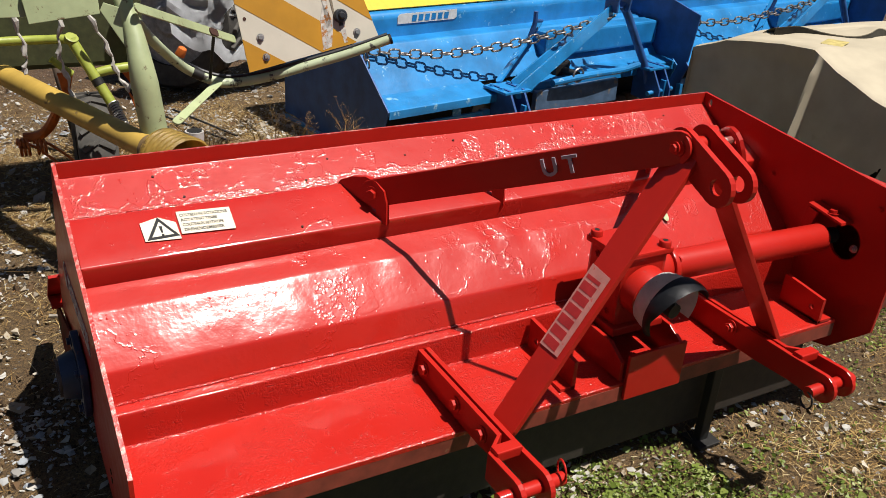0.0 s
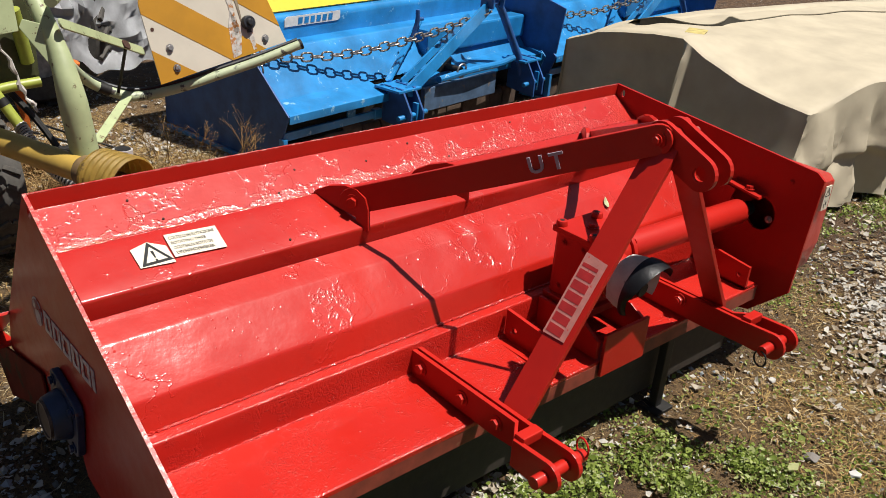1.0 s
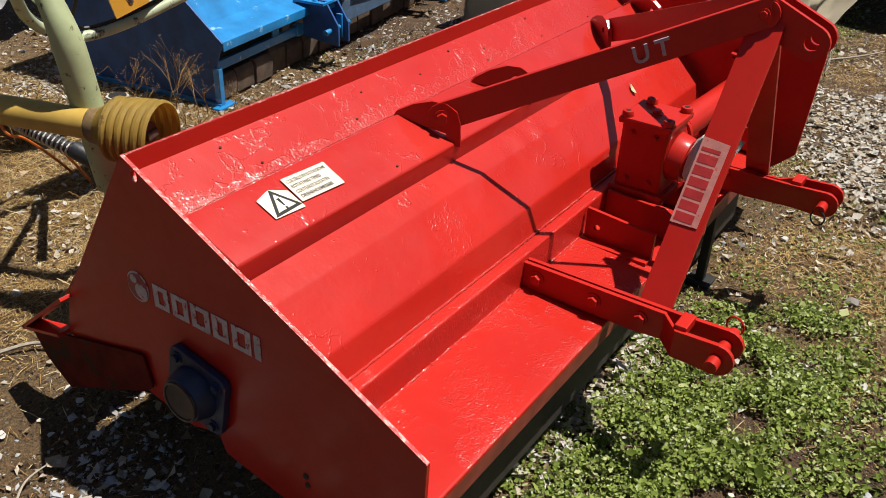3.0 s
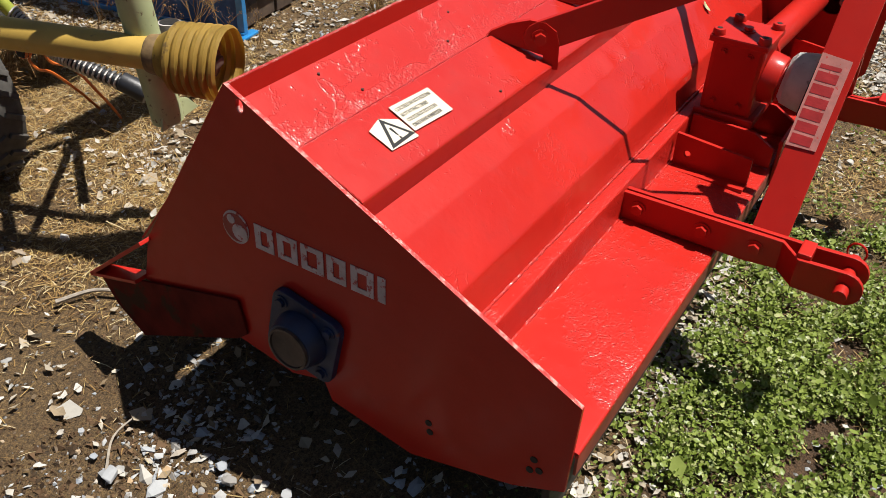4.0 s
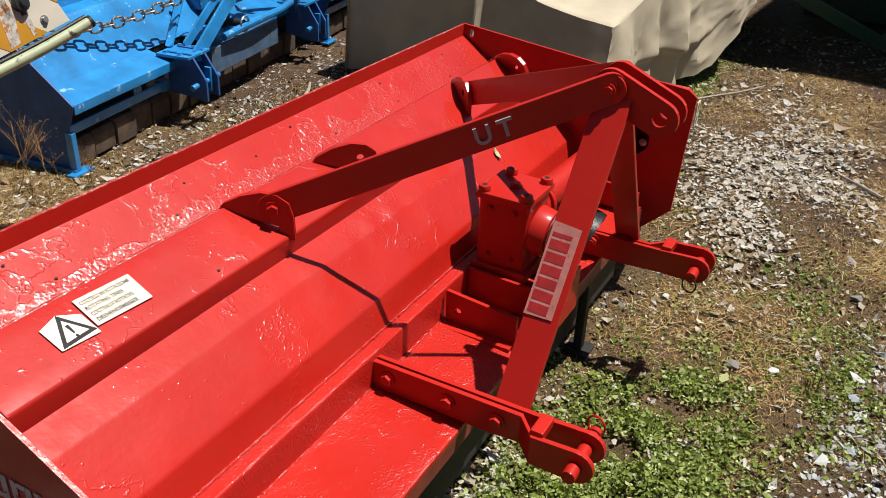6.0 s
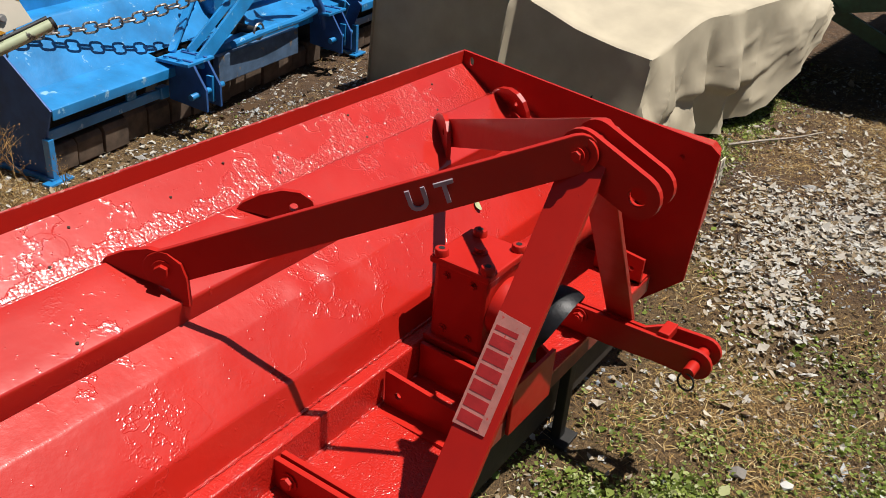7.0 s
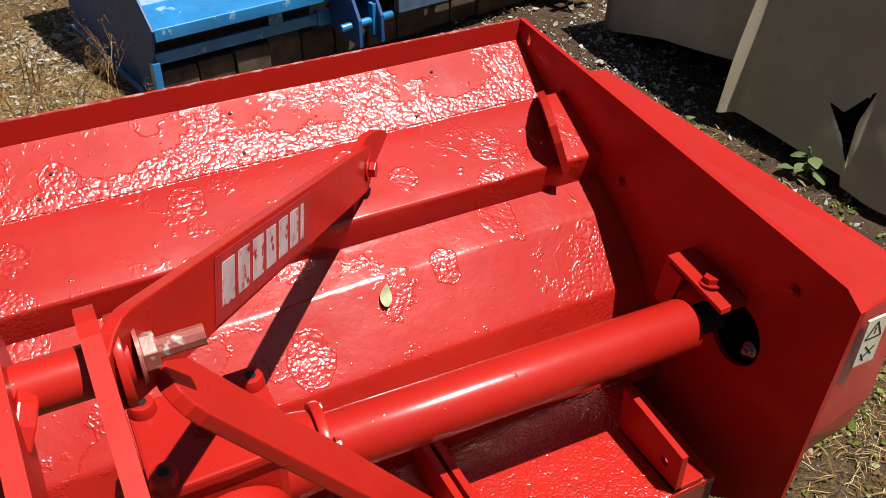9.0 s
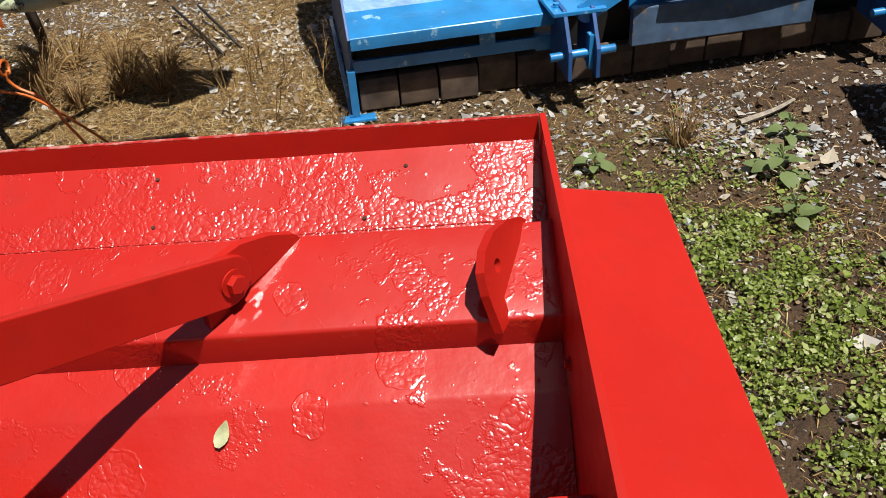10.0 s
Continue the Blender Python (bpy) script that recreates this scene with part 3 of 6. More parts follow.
    prism(bm, [(-0.468, 0.542), (-0.578, 0.526), (-0.580, 0.518), (-0.476, 0.534), (-0.464, 0.46), (-0.456, 0.46)], -0.045, side_frame(X1 - 0.009))
    prism(bm, [(-0.464, 0.46), (-0.490, 0.468), (-0.502, 0.526), (-0.468, 0.532)], -0.006, side_frame(X1 - 0.048))
    part("shaft_bracket", bm, RED, tiller)
    bolt("bracket_bolt", (X1 - 0.034, -0.535, 0.533), (0, 0.1, 1), tiller, 0.011)
    bolt("opening_bolt", (X1 - 0.001, -0.598, 0.452), (-1, 0, 0), tiller, 0.008, STEEL, 0.014)
    for y, z in ((-0.30, 0.555), (-0.64, 0.585), (-0.47, 0.515)):
        bolt("plate_bolt", (X1 - 0.008, y, z), (-1, 0, 0), tiller, 0.006)
    # rear skid bracket at the left plate
    bm = bmesh.new()
    prism(bm, [(0.44, 0.165), (0.06, 0.268), (0.035, 0.272), (0.02, 0.20), (0.045, 0.178), (0.30, 0.060), (0.33, 0.045), (0.40, 0.10)], -0.005, side_frame(-0.004))
    part("skid_plate", bm, SKID, tiller, "dark brown-red skid plate with darker blotches")
    bm = bmesh.new()
    pts = [(-0.006, 0.262, 0.318), (-0.006, 0.445, 0.170), (-0.006, 0.30, 0.210)]
    for a, c2 in zip(pts, pts[1:]):
        d = along(a, c2, (1, 0, 0))
        length = (Vector(c2) - Vector(a)).length
        box(bm, (-0.004, -0.02, 0), (0.004, 0.02, length), 0.001, d)
    part("skid_strap", bm, RED, tiller, "bent red steel strap")


build_side_plates()


def letters(text, size, thick):
    """Raised letters as a mesh, standing in local x, y from the origin."""
    curve = bpy.data.curves.new("text", "FONT")
    curve.body = text
    curve.size = size
    curve.extrude = thick
    curve.offset = size * 0.018
    curve.resolution_u = 3
    ob = bpy.data.objects.new("text", curve)
    scene.collection.objects.link(ob)
    dg = bpy.context.evaluated_depsgraph_get()
    me = bpy.data.meshes.new_from_object(ob.evaluated_get(dg))
    bm = bmesh.new()
    bm.from_mesh(me)
    bpy.data.objects.remove(ob)
    bpy.data.curves.remove(curve)
    bpy.data.meshes.remove(me)
    bmesh.ops.dissolve_limit(bm, angle_limit=0.02, verts=bm.verts, edges=bm.edges)
    return bm


# worn brand mark on the left plate: a ring and six blocks
def build_plate_mark():
    m = Matrix.Translation((-0.0006, 0, 0)) @ side_frame(0) @ Matrix.Rotation(radians(0), 4, "Z")
    bm = bmesh.new()
    prism(bm, [(0.022 + 0.030 * math.cos(a), 0.437 + 0.033 * math.sin(a)) for a in (2 * math.pi * k / 28 for k in range(28))], -0.0012, m, 0)
    part("brand_disc", bm, DECAL_WHITE, tiller, "worn whitish round mark")
    bm = bmesh.new()
    prism(bm, arc(0.022, 0.437, 0.028, 0, 360, 28)[:-1], -0.002, m, 0)
    part("brand_disc_inner", bm, simple("mark_red", (0.30, 0.02, 0.02), 0.5), tiller)
    bm = bmesh.new()
    prism(bm, arc(0.012, 0.430, 0.017, 0, 360, 20)[:-1], -0.0028, m, 0)
    prism(bm, arc(0.030, 0.452, 0.009, 0, 360, 16)[:-1], -0.0028, m, 0)
    part("brand_disc_figure", bm, DECAL_WHITE, tiller)
    for i, w in enumerate((0.041, 0.043, 0.047, 0.039, 0.045, 0.015)):
        y = -0.022 - (0, 0.050, 0.101, 0.155, 0.204, 0.257)[i]
        z = 0.412 + 0.0 * i
        bm = bmesh.new()
        if w > 0.02:
            for u0, u1, v0, v1 in ((0, 0.013, 0, 0.05), (w - 0.013, w, 0, 0.05), (0.013, w - 0.013, 0, 0.010), (0.013, w - 0.013, 0.040, 0.05)):
                prism(bm, [(y - u0, z + v0), (y - u1, z + v0), (y - u1, z + v1), (y - u0, z + v1)], -0.0012, m, 0)
        else:
            prism(bm, [(y, z), (y - w, z), (y - w, z + 0.050), (y, z + 0.050)], -0.0012, m, 0)
        part("brand_block", bm, DECAL_WHITE, tiller, "worn whitish block mark")


build_plate_mark()


def flat_bar(bm, p0, p1, width, thick, side):
    """A flat bar from p0 to p1; side is the way its thin direction faces."""
    z = (Vector(p1) - Vector(p0)).normalized()
    s = Vector(side)
    x = (s - s.dot(z) * z).normalized()
    y = z.cross(x)
    m = Matrix.Translation(p0) @ Matrix((x, y, z)).transposed().to_4x4()
    length = (Vector(p1) - Vector(p0)).length
    b = bmesh.new()
    pts = [*arc(0, 0, width / 2, 180, 360, 8), *arc(0, length, width / 2, 0, 180, 8)]
    prism(b, [(u, v) for u, v in pts], thick, None, 0.0015)
    # the polygon lies in y and z of the bar
    turn = Matrix(((0, 0, 1, -thick / 2), (1, 0, 0, 0), (0, 1, 0, 0), (0, 0, 0, 1)))
    merge(bm, b, m @ turn)
    return m


MID = 1.045


def mirrored(p, flip):
    return (2 * MID - p[0], p[1], p[2]) if flip else tuple(p)


def build_hitch():
    for flip in (False, True):
        s = -1 if flip else 1
        q = lambda x, y, z: Vector(mirrored((x, y, z), flip))
        # inner straight plate
        pts = [(-0.428, 0.287), (-0.428, 0.350), (-0.80, 0.352), *arc(-0.890, 0.322, 0.034, 90, 270, 10), (-0.80, 0.290), (-0.70, 0.284)]
        bm = bmesh.new()
        x = q(0.664, 0, 0).x
        prism(bm, pts, 0.011 * s, side_frame(x))
        part("link_plate", bm, RED, tiller)
        # outer plate, set outwards at its front
        bm = bmesh.new()
        prism(bm, [(-0.428, 0.287), (-0.428, 0.350), (-0.765, 0.352), (-0.765, 0.290), (-0.70, 0.284)], 0.011 * s, side_frame(q(0.647, 0, 0).x))
        b = bmesh.new()
        prism(b, [(-0.80, 0.290), (-0.80, 0.352), *arc(-0.890, 0.322, 0.034, 90, 270, 10)], 0.011 * s, side_frame(q(0.604, 0, 0).x))
        merge(bm, b)
        b = bmesh.new()
        vs = []
        for yy, xx in ((-0.763, 0.647), (-0.802, 0.604)):
            for zz in (0.290, 0.352):
                for dx in (0, 0.011):
                    vs.append(b.verts.new(q(xx + dx, yy, zz)))
        for f in ((0, 1, 3, 2), (4, 6, 7, 5), (0, 4, 5, 1), (2, 3, 7, 6), (0, 2, 6, 4), (1, 5, 7, 3)):
            b.faces.new([vs[i] for i in f])
        bmesh.ops.recalc_face_normals(b, faces=b.faces)
        soften(b, 0.002)
        merge(bm, b)
        part("link_plate", bm, RED, tiller)
        bm = bmesh.new()
        a, c = q(0.612, -0.822, 0.340), q(0.668, -0.796, 0.362)
        box(bm, [min(a[i], c[i]) for i in range(3)], [max(a[i], c[i]) for i in range(3)], 0.003)
        part("fork_spacer", bm, RED, tiller)
        bm = bmesh.new()
        tube(bm, q(0.574, -0.889, 0.322), q(0.716, -0.889, 0.322), 0.0135, seg=16, width=0.002)
        pin = part("hitch_pin", bm, RED, tiller, "red hitch pin with a wire ring")
        bm = bmesh.new()
        cx = q(0.710, -0.889, 0.322) if not flip else q(0.715, -0.889, 0.322)
        up = 1 if not flip else -1
        ring = [cx + Vector((0.004 * math.sin(a), 0.018 * math.sin(a), up * (0.020 - 0.020 * math.cos(a)))) for a in (2 * math.pi * k / 20 for k in range(20))]
        pipe(bm, [*ring, ring[0]], 0.0022, 6)
        part("linch_ring", bm, RED if not flip else DARK, pin)
        for yy in (-0.472, -0.609, -0.715):
            bolt("link_bolt", q(0.647, yy, 0.320), (-s, 0, 0), tiller, 0.012)
        if flip:
            bolt("link_nut", (1.414, -0.620, 0.328), (-1, 0, 0), tiller, 0.013, stud=0.016)
        # strut from the link to the mast
        bm = bmesh.new()
        if flip:
            flat_bar(bm, (1.452, -0.700, 0.345), (1.122, -0.720, 0.819), 0.062, 0.012, (-1, 0, -0.69))
        else:
            flat_bar(bm, (0.690, -0.730, 0.345), (1.014, -0.745, 0.858), 0.070, 0.012, (1, 0, -0.62))
        part("strut", bm, RED, tiller)
        # mast plate
        bm = bmesh.new()
        ang = math.degrees(math.atan2(0.836 - 0.877, -0.832 + 0.738))
        prof = [*arc(-0.735, 0.878, 0.036, ang + 90, ang + 270, 10), *arc(-0.836, 0.834, 0.036, ang - 90, ang + 90, 10)]
        plate_with_holes(bm, prof, [(-0.836, 0.834, 0.0155, 0.0155)], 0.012 * s, side_frame(q(1.012, 0, 0).x))
        part("mast_plate", bm, RED, tiller)
        # brace bar from the mast to the hood
        front, back = q(1.002, -0.738, 0.879), q(0.634, -0.214, 0.636)
        bm = bmesh.new()
        d = (back - front).normalized()
        side = Vector((0, 0, 1)).cross(d)
        flat_bar(bm, front, back, 0.064, 0.010, side)
        part("brace_bar", bm, RED, tiller)
        bolt("brace_bolt", back + Vector(side).normalized() * (0.006 if side.x * s < 0 else -0.006), side if side.x * s < 0 else -side, tiller, 0.012)
        bolt("mast_bolt", q(0.996, -0.738, 0.878), (-s, 0, 0), tiller, 0.013 if flip else 0.0085, STEEL_RED if flip else None, stud=0.0 if not flip else 0.042)
    bm = bmesh.new()
    tube(bm, (1.0, -0.738, 0.877), (1.09, -0.738, 0.877), 0.017, seg=16)
    part("mast_pin", bm, RED, tiller)
    for x in (1.006, 1.084):
        bm = bmesh.new()
        tube(bm, (x - 0.003, -0.738, 0.877), (x + 0.003, -0.738, 0.877), 0.030, seg=20, width=0.001)
        part("mast_washer", bm, RED, tiller)


build_hitch()


def build_lugs():
    prof = [(-0.105, -0.004), (-0.095, 0.008), (-0.06, 0.026), (-0.02, 0.036), (0.012, 0.032), (0.034, 0.016), (0.042, -0.01), (0.044, -0.062), (0.016, -0.062), (0.012, -0.034)]
    for (hx, hy, hz), (tx, ty) in (((0.634, -0.213, 0.634), (0.596, -0.130)), ((0.938, -0.213, 0.634), (0.876, -0.138)), ((1.455, -0.202, 0.634), (1.519, -0.134)), ((1.762, -0.215, 0.632), (1.795, -0.136))):
        d = Vector((hx - tx, hy - ty, 0)).normalized()
        m = Matrix.Translation((hx, hy, hz)) @ Matrix((d, (0, 0, 1), d.cross(Vector((0, 0, 1))))).transposed().to_4x4()
        bm = bmesh.new()
        plate_with_holes(bm, [(u, v * 1.0 - 0.24 * 0 ) for u, v in prof], [(0.0, 0.002, 0.0085, 0.0085)], 0.011, m @ Matrix.Rotation(radians(0 if hx < 1.7 else 18), 4, "X") @ Matrix.Translation((0, 0, -0.005)))
        part("hood_lug", bm, RED, tiller)


build_lugs()


def build_drive():
    bm = bmesh.new()
    box(bm, (1.085, -0.562, 0.372), (1.215, -0.440, 0.548), 0.010)
    gear = part("gearbox", bm, RED, tiller, "red cast gearbox with a bolted lid")
    bm = bmesh.new()
    box(bm, (1.078, -0.568, 0.540), (1.225, -0.432, 0.556), 0.004)
    part("gearbox_lid", bm, RED, gear)
    bm = bmesh.new()
    box(bm, (1.075, -0.575, 0.355), (1.225, -0.430, 0.376), 0.004)
    part("gearbox_foot", bm, RED, gear)
    for x, y in ((1.094, -0.553), (1.208, -0.553), (1.094, -0.448), (1.210, -0.462)):
        bm = bmesh.new()
        tube(bm, (x, y, 0.553), (x, y, 0.570), 0.0155, 0.0135, 18, 0.003)
        boss = part("lid_boss", bm, RED, gear)
        # a dark disc gives the boss the look of a shaded bore
        bm = bmesh.new()
        tube(bm, (x, y, 0.5695), (x, y, 0.5706), 0.0062, seg=12)
        part("boss_hole", bm, DARK, boss)
    bolt("oil_plug", (1.15, -0.50, 0.556), (0, 0, 1), gear, 0.011)
    for y, z in ((-0.47, 0.40), (-0.53, 0.40), (-0.47, 0.52), (-0.53, 0.52)):
        bolt("side_bolt", (1.085, y, z), (-1, 0, 0), gear, 0.006)
    # input housing and shield
    bm = bmesh.new()
    tube(bm, (1.15, -0.560, 0.462), (1.15, -0.600, 0.458), 0.062, 0.056, 28, 0.004)
    tube(bm, (1.15, -0.600, 0.458), (1.15, -0.618, 0.456), 0.046, 0.044, 24)
    part("input_housing", bm, RED, tiller)
    bm = bmesh.new()
    a = Vector((1.145, -0.606, 0.468))
    rings = ((0.052, 0.0), (0.066, 0.010), (0.073, 0.035), (0.0775, 0.062))
    rest = ((0.0810, 0.0), (0.0830, 0.35), (0.0820, 0.7), (0.0770, 1.0))
    ax = Vector((0.06, -1, -0.10)).normalized()
    xx = Vector((0, 0, 1)).cross(ax).normalized()
    yy = ax.cross(xx)
    for chain, mat, name in ((rings, COLLAR, "shield_collar"), (rest, BLACK, "shield_visor")):
        bm = bmesh.new()
        prev = None
        n = 30
        for r, d in chain:
            ring = []
            for k in range(n + 1):
                th = radians(-32 + 244 * k / n) if mat is COLLAR else radians(18 + 198 * k / n)
                dd = d if mat is COLLAR else 0.056 + d * (0.020 + 0.030 * max(0.0, math.sin(th)) ** 0.7)
                ring.append(bm.verts.new(a + ax * dd + r * (math.cos(th) * xx + math.sin(th) * yy)))
            if prev:
                for k in range(n):
                    bm.faces.new((prev[k], prev[k + 1], ring[k + 1], ring[k])).smooth = True
            prev = ring
        bmesh.ops.solidify(bm, geom=list(bm.faces), thickness=0.003)
        part(name, bm, mat, tiller, "scuffed grey plastic collar" if mat is COLLAR else "black rubber shaft visor")
    bm = bmesh.new()
    tube(bm, a, a + ax * 0.07, 0.018, seg=14)
    part("input_shaft", bm, DARK, tiller)
    # cross shaft tube to the chain case
    bm = bmesh.new()
    tube(bm, (1.215, -0.505, 0.470), (1.262, -0.508, 0.470), 0.052, 0.046, 26, 0.004)
    tube(bm, (1.262, -0.508, 0.470), (1.275, -0.509, 0.470), 0.054, 0.054, 26, 0.003)
    part("output_flange", bm, RED, tiller)
    for k in range(4):
        th = radians(45 + 90 * k)
        bolt("flange_bolt", (1.275, -0.509 + 0.044 * math.cos(th), 0.470 + 0.044 * math.sin(th)), (1, 0, 0), tiller, 0.006)
    bm = bmesh.new()
    tube(bm, (1.27, -0.509, 0.470), (1.790, -0.528, 0.465), 0.0375, seg=28, width=0.002)
    part("drive_tube", bm, RED, tiller)
    bm = bmesh.new()
    tube(bm, (1.785, -0.528, 0.465), (1.842, -0.530, 0.465), 0.022, seg=16)
    part("drive_shaft", bm, DARK, tiller)
    # gearbox seat on the deck
    for x in (1.055, 1.235):
        bm = bmesh.new()
        prism(bm, [(-0.440, 0.282), (-0.440, 0.366), (-0.590, 0.360), (-0.640, 0.330), (-0.640, 0.282)], 0.010, side_frame(x))
        part("gearbox_seat", bm, RED, tiller)
    bm = bmesh.new()
    box(bm, (1.066, -0.655, 0.235), (1.234, -0.646, 0.352), 0.002)
    part("seat_front", bm, RED, tiller)
    # bracket plates on the deck
    for x in (0.938, 1.712):
        bm = bmesh.new()
        ys = (-0.444, -0.620) if x < 1.2 else (-0.515, -0.644)
        prof = [(ys[0], 0.284), (ys[0], 0.366), (ys[1], 0.350), (ys[1], 0.280)]
        hole = (-0.475, 0.320) if x < 1.2 else (-0.614, 0.316)
        plate_with_holes(bm, prof, [(*hole, 0.008, 0.008)], 0.010, side_frame(x))
        box(bm, (x - 0.03 if x < 1.2 else x, ys[1], 0.2795), (x + 0.01 if x < 1.2 else x + 0.05, ys[0], 0.288), 0.001)
        part("deck_bracket", bm, RED, tiller)
    # parking stand
    bm = bmesh.new()
    box(bm, (1.372, -0.640, 0.004), (1.402, -0.616, 0.240), 0.003)
    box(bm, (1.350, -0.665, 0.0), (1.424, -0.595, 0.008), 0.002)
    part("parking_stand", bm, DARK, tiller, "black square parking stand")


build_drive()


def build_label():
    """The warning sign and the text label on the step sheet."""
    slope = math.atan2(LIP[1] - CREASE[1], LIP[0] - CREASE[0])
    ey = Vector((0, CREASE[0] - LIP[0], CREASE[1] - LIP[1])).normalized()
    ex = Vector((1, 0, 0))
    n = ex.cross(ey)
    o = Vector((0.2105, -0.2025, LIP[1] + (-0.2025 - LIP[0]) * math.tan(slope - math.pi))) + n * 0.0030
    m = Matrix.Translation(o) @ Matrix((ex, ey, n)).transposed().to_4x4() @ Matrix.Rotation(radians(1.5), 4, "Z") @ Matrix.Diagonal((1.0, 1.13, 1, 1))
    bm = bmesh.new()
    prism(bm, [(0, 0), (0.110, -0.008), (0.113, 0.046), (0.003, 0.054)], 0.0012, m, 0)
    lab = part("text_label", bm, LABEL, tiller, "cream warning label with four lines of text")
    for i, line in enumerate(("COLTELLI IN ROTAZIONE", "ROTATING TINES", "COUTEAUX ROTATIFS", "DREHENDEMESSER")):
        bm = letters(line, 0.0098, 0.0003)
        w = max(v.co.x for v in bm.verts)
        k = min(1.0, 0.098 / w) if i == 0 else 0.095 / w * (1, 0.78, 0.88, 0.86)[i]
        bmesh.ops.transform(bm, matrix=m @ Matrix.Translation((0.007, 0.0405 - i * 0.0118, 0.0014)) @ Matrix.Rotation(radians(-4), 4, "Z") @ Matrix.Diagonal((k, 1, 1, 1)), verts=bm.verts)
        part("text_line", bm, INK, lab)
    bm = bmesh.new()
    prism(bm, [(-0.074, -0.004), (-0.004, -0.010), (-0.004, 0.030), (-0.036, 0.048), (-0.074, 0.040)], 0.0010, m, 0)
    tri = part("warning_sign", bm, LABEL, tiller, "cream warning triangle sticker")
    def triangle(r, c=(-0.037, 0.014)):
        return [(c[0] + r * math.cos(radians(a)) * 1.12, c[1] + r * math.sin(radians(a))) for a in (90, 210, 330)]
    bm = bmesh.new()
    prism(bm, triangle(0.034), 0.0014, m, 0)
    part("triangle_border", bm, INK, tri)
    bm = bmesh.new()
    prism(bm, triangle(0.0225), 0.0018, m, 0)
    part("triangle_field", bm, LABEL, tri)
    bm = bmesh.new()
    prism(bm, [(-0.0385, 0.0095), (-0.0355, 0.0095), (-0.0338, 0.026), (-0.0402, 0.026)], 0.0022, m, 0)
    prism(bm, arc(-0.037, 0.0045, 0.0026, 0, 360, 10)[:-1], 0.0022, m, 0)
    part("exclamation_mark", bm, INK, tri)


build_label()


def build_bar_marks():
    # raised letters on the brace bar
    front, back = Vector((1.002, -0.738, 0.879)), Vector((0.634, -0.214, 0.636))
    d = (front - back).normalized()
    n = Vector((0, 0, 1)).cross(d).normalized()
    n = n if n.x < 0 else -n
    up = n.cross(d) if n.cross(d).z > 0 else d.cross(n)
    for ch, s in (("U", 0.414), ("T", 0.462)):
        bm = letters(ch, 0.051, 0.0022)
        o = back + d * (s - 0.002) + n * 0.0075 - up * 0.017
        bmesh.ops.transform(bm, matrix=Matrix.Translation(o) @ Matrix((d, up, n)).transposed().to_4x4(), verts=bm.verts)
        part("raised_letter", bm, simple("letter_silver", (0.34, 0.28, 0.32), 0.4, vary=0.1), tiller, "silver letter " + ch)
    # rose brand strip on the left strut
    a, b = Vector((0.690, -0.722, 0.345)), Vector((1.012, -0.742, 0.858))
    z = (b - a).normalized()
    x = Vector((1, 0, -0.62))
    x = (x - x.dot(z) * z).normalized()
    y = z.cross(x)
    m = Matrix.Translation(a - x * 0.0068) @ Matrix((z, y, -x)).transposed().to_4x4()
    bm = bmesh.new()
    prism(bm, [(0.168, -0.029), (0.348, -0.029), (0.352, 0.029), (0.165, 0.029)], 0.0009, m, 0)
    strip = part("brand_strip", bm, DECAL_ROSE, tiller, "faded rose brand strip")
    for i in range(7):
        u = 0.172 + i * 0.0252
        bm = bmesh.new()
        w = 0.008 if i == 6 else 0.019
        prism(bm, [(u, -0.016), (u + w, -0.016), (u + w, 0.024), (u, 0.024)], 0.0014, m, 0)
        part("brand_block", bm, DECAL_RED, strip)
    # white brand strip on the right brace bar
    front, back = Vector(mirrored((1.002, -0.738, 0.879), True)), Vector(mirrored((0.634, -0.214, 0.636), True))
    d = (back - front).normalized()
    n = Vector((0, 0, 1)).cross(d).normalized()
    n = n if n.x > 0 else -n
    up = n.cross(d) if n.cross(d).z > 0 else d.cross(n)
    m = Matrix.Translation(front + n * 0.0056) @ Matrix((d, up, n)).transposed().to_4x4()
    bm = bmesh.new()
    prism(bm, [(0.130, -0.0275), (0.390, -0.0275), (0.390, 0.0275), (0.130, 0.0275)], 0.0009, m, 0)
    strip = part("brand_strip", bm, DECAL_RED, tiller, "dark red strip with worn white marks")
    for i in range(7):
        u = 0.142 + i * 0.0355
        bm = bmesh.new()
        w = 0.010 if i == 6 else 0.026
        prism(bm, [(u, -0.016), (u + w, -0.016), (u + w, 0.020), (u, 0.020)], 0.0014, m, 0)
        part("brand_block", bm, DECAL_WHITE, strip)
    # pictogram sticker on the front of the chain case
    bm = bmesh.new()
    mm = Matrix.Translation((X1 + 0.012, -0.7285, 0.525)) @ Matrix(((1, 0, 0), (0, 0, -1), (0, 1, 0))).to_4x4()
    prism(bm, [(0, 0), (0.034, 0), (0.034, 0.072), (0, 0.072)], 0.003, mm, 0)
    st = part("pictogram_sticker", bm, LABEL, tiller, "white sticker with a black pictogram")
    bm = bmesh.new()
    for (xa, ya), (xb, yb) in (((0.004, 0.042), (0.030, 0.042)), ((0.030, 0.042), (0.017, 0.066)), ((0.017, 0.066), (0.004, 0.042)), ((0.017, 0.048), (0.017, 0.058)), ((0.008, 0.010), (0.026, 0.026)), ((0.010, 0.030), (0.024, 0.014)), ((0.006, 0.020), (0.014, 0.006))):
        d = Vector((xb - xa, yb - ya)).normalized() * 0.0011
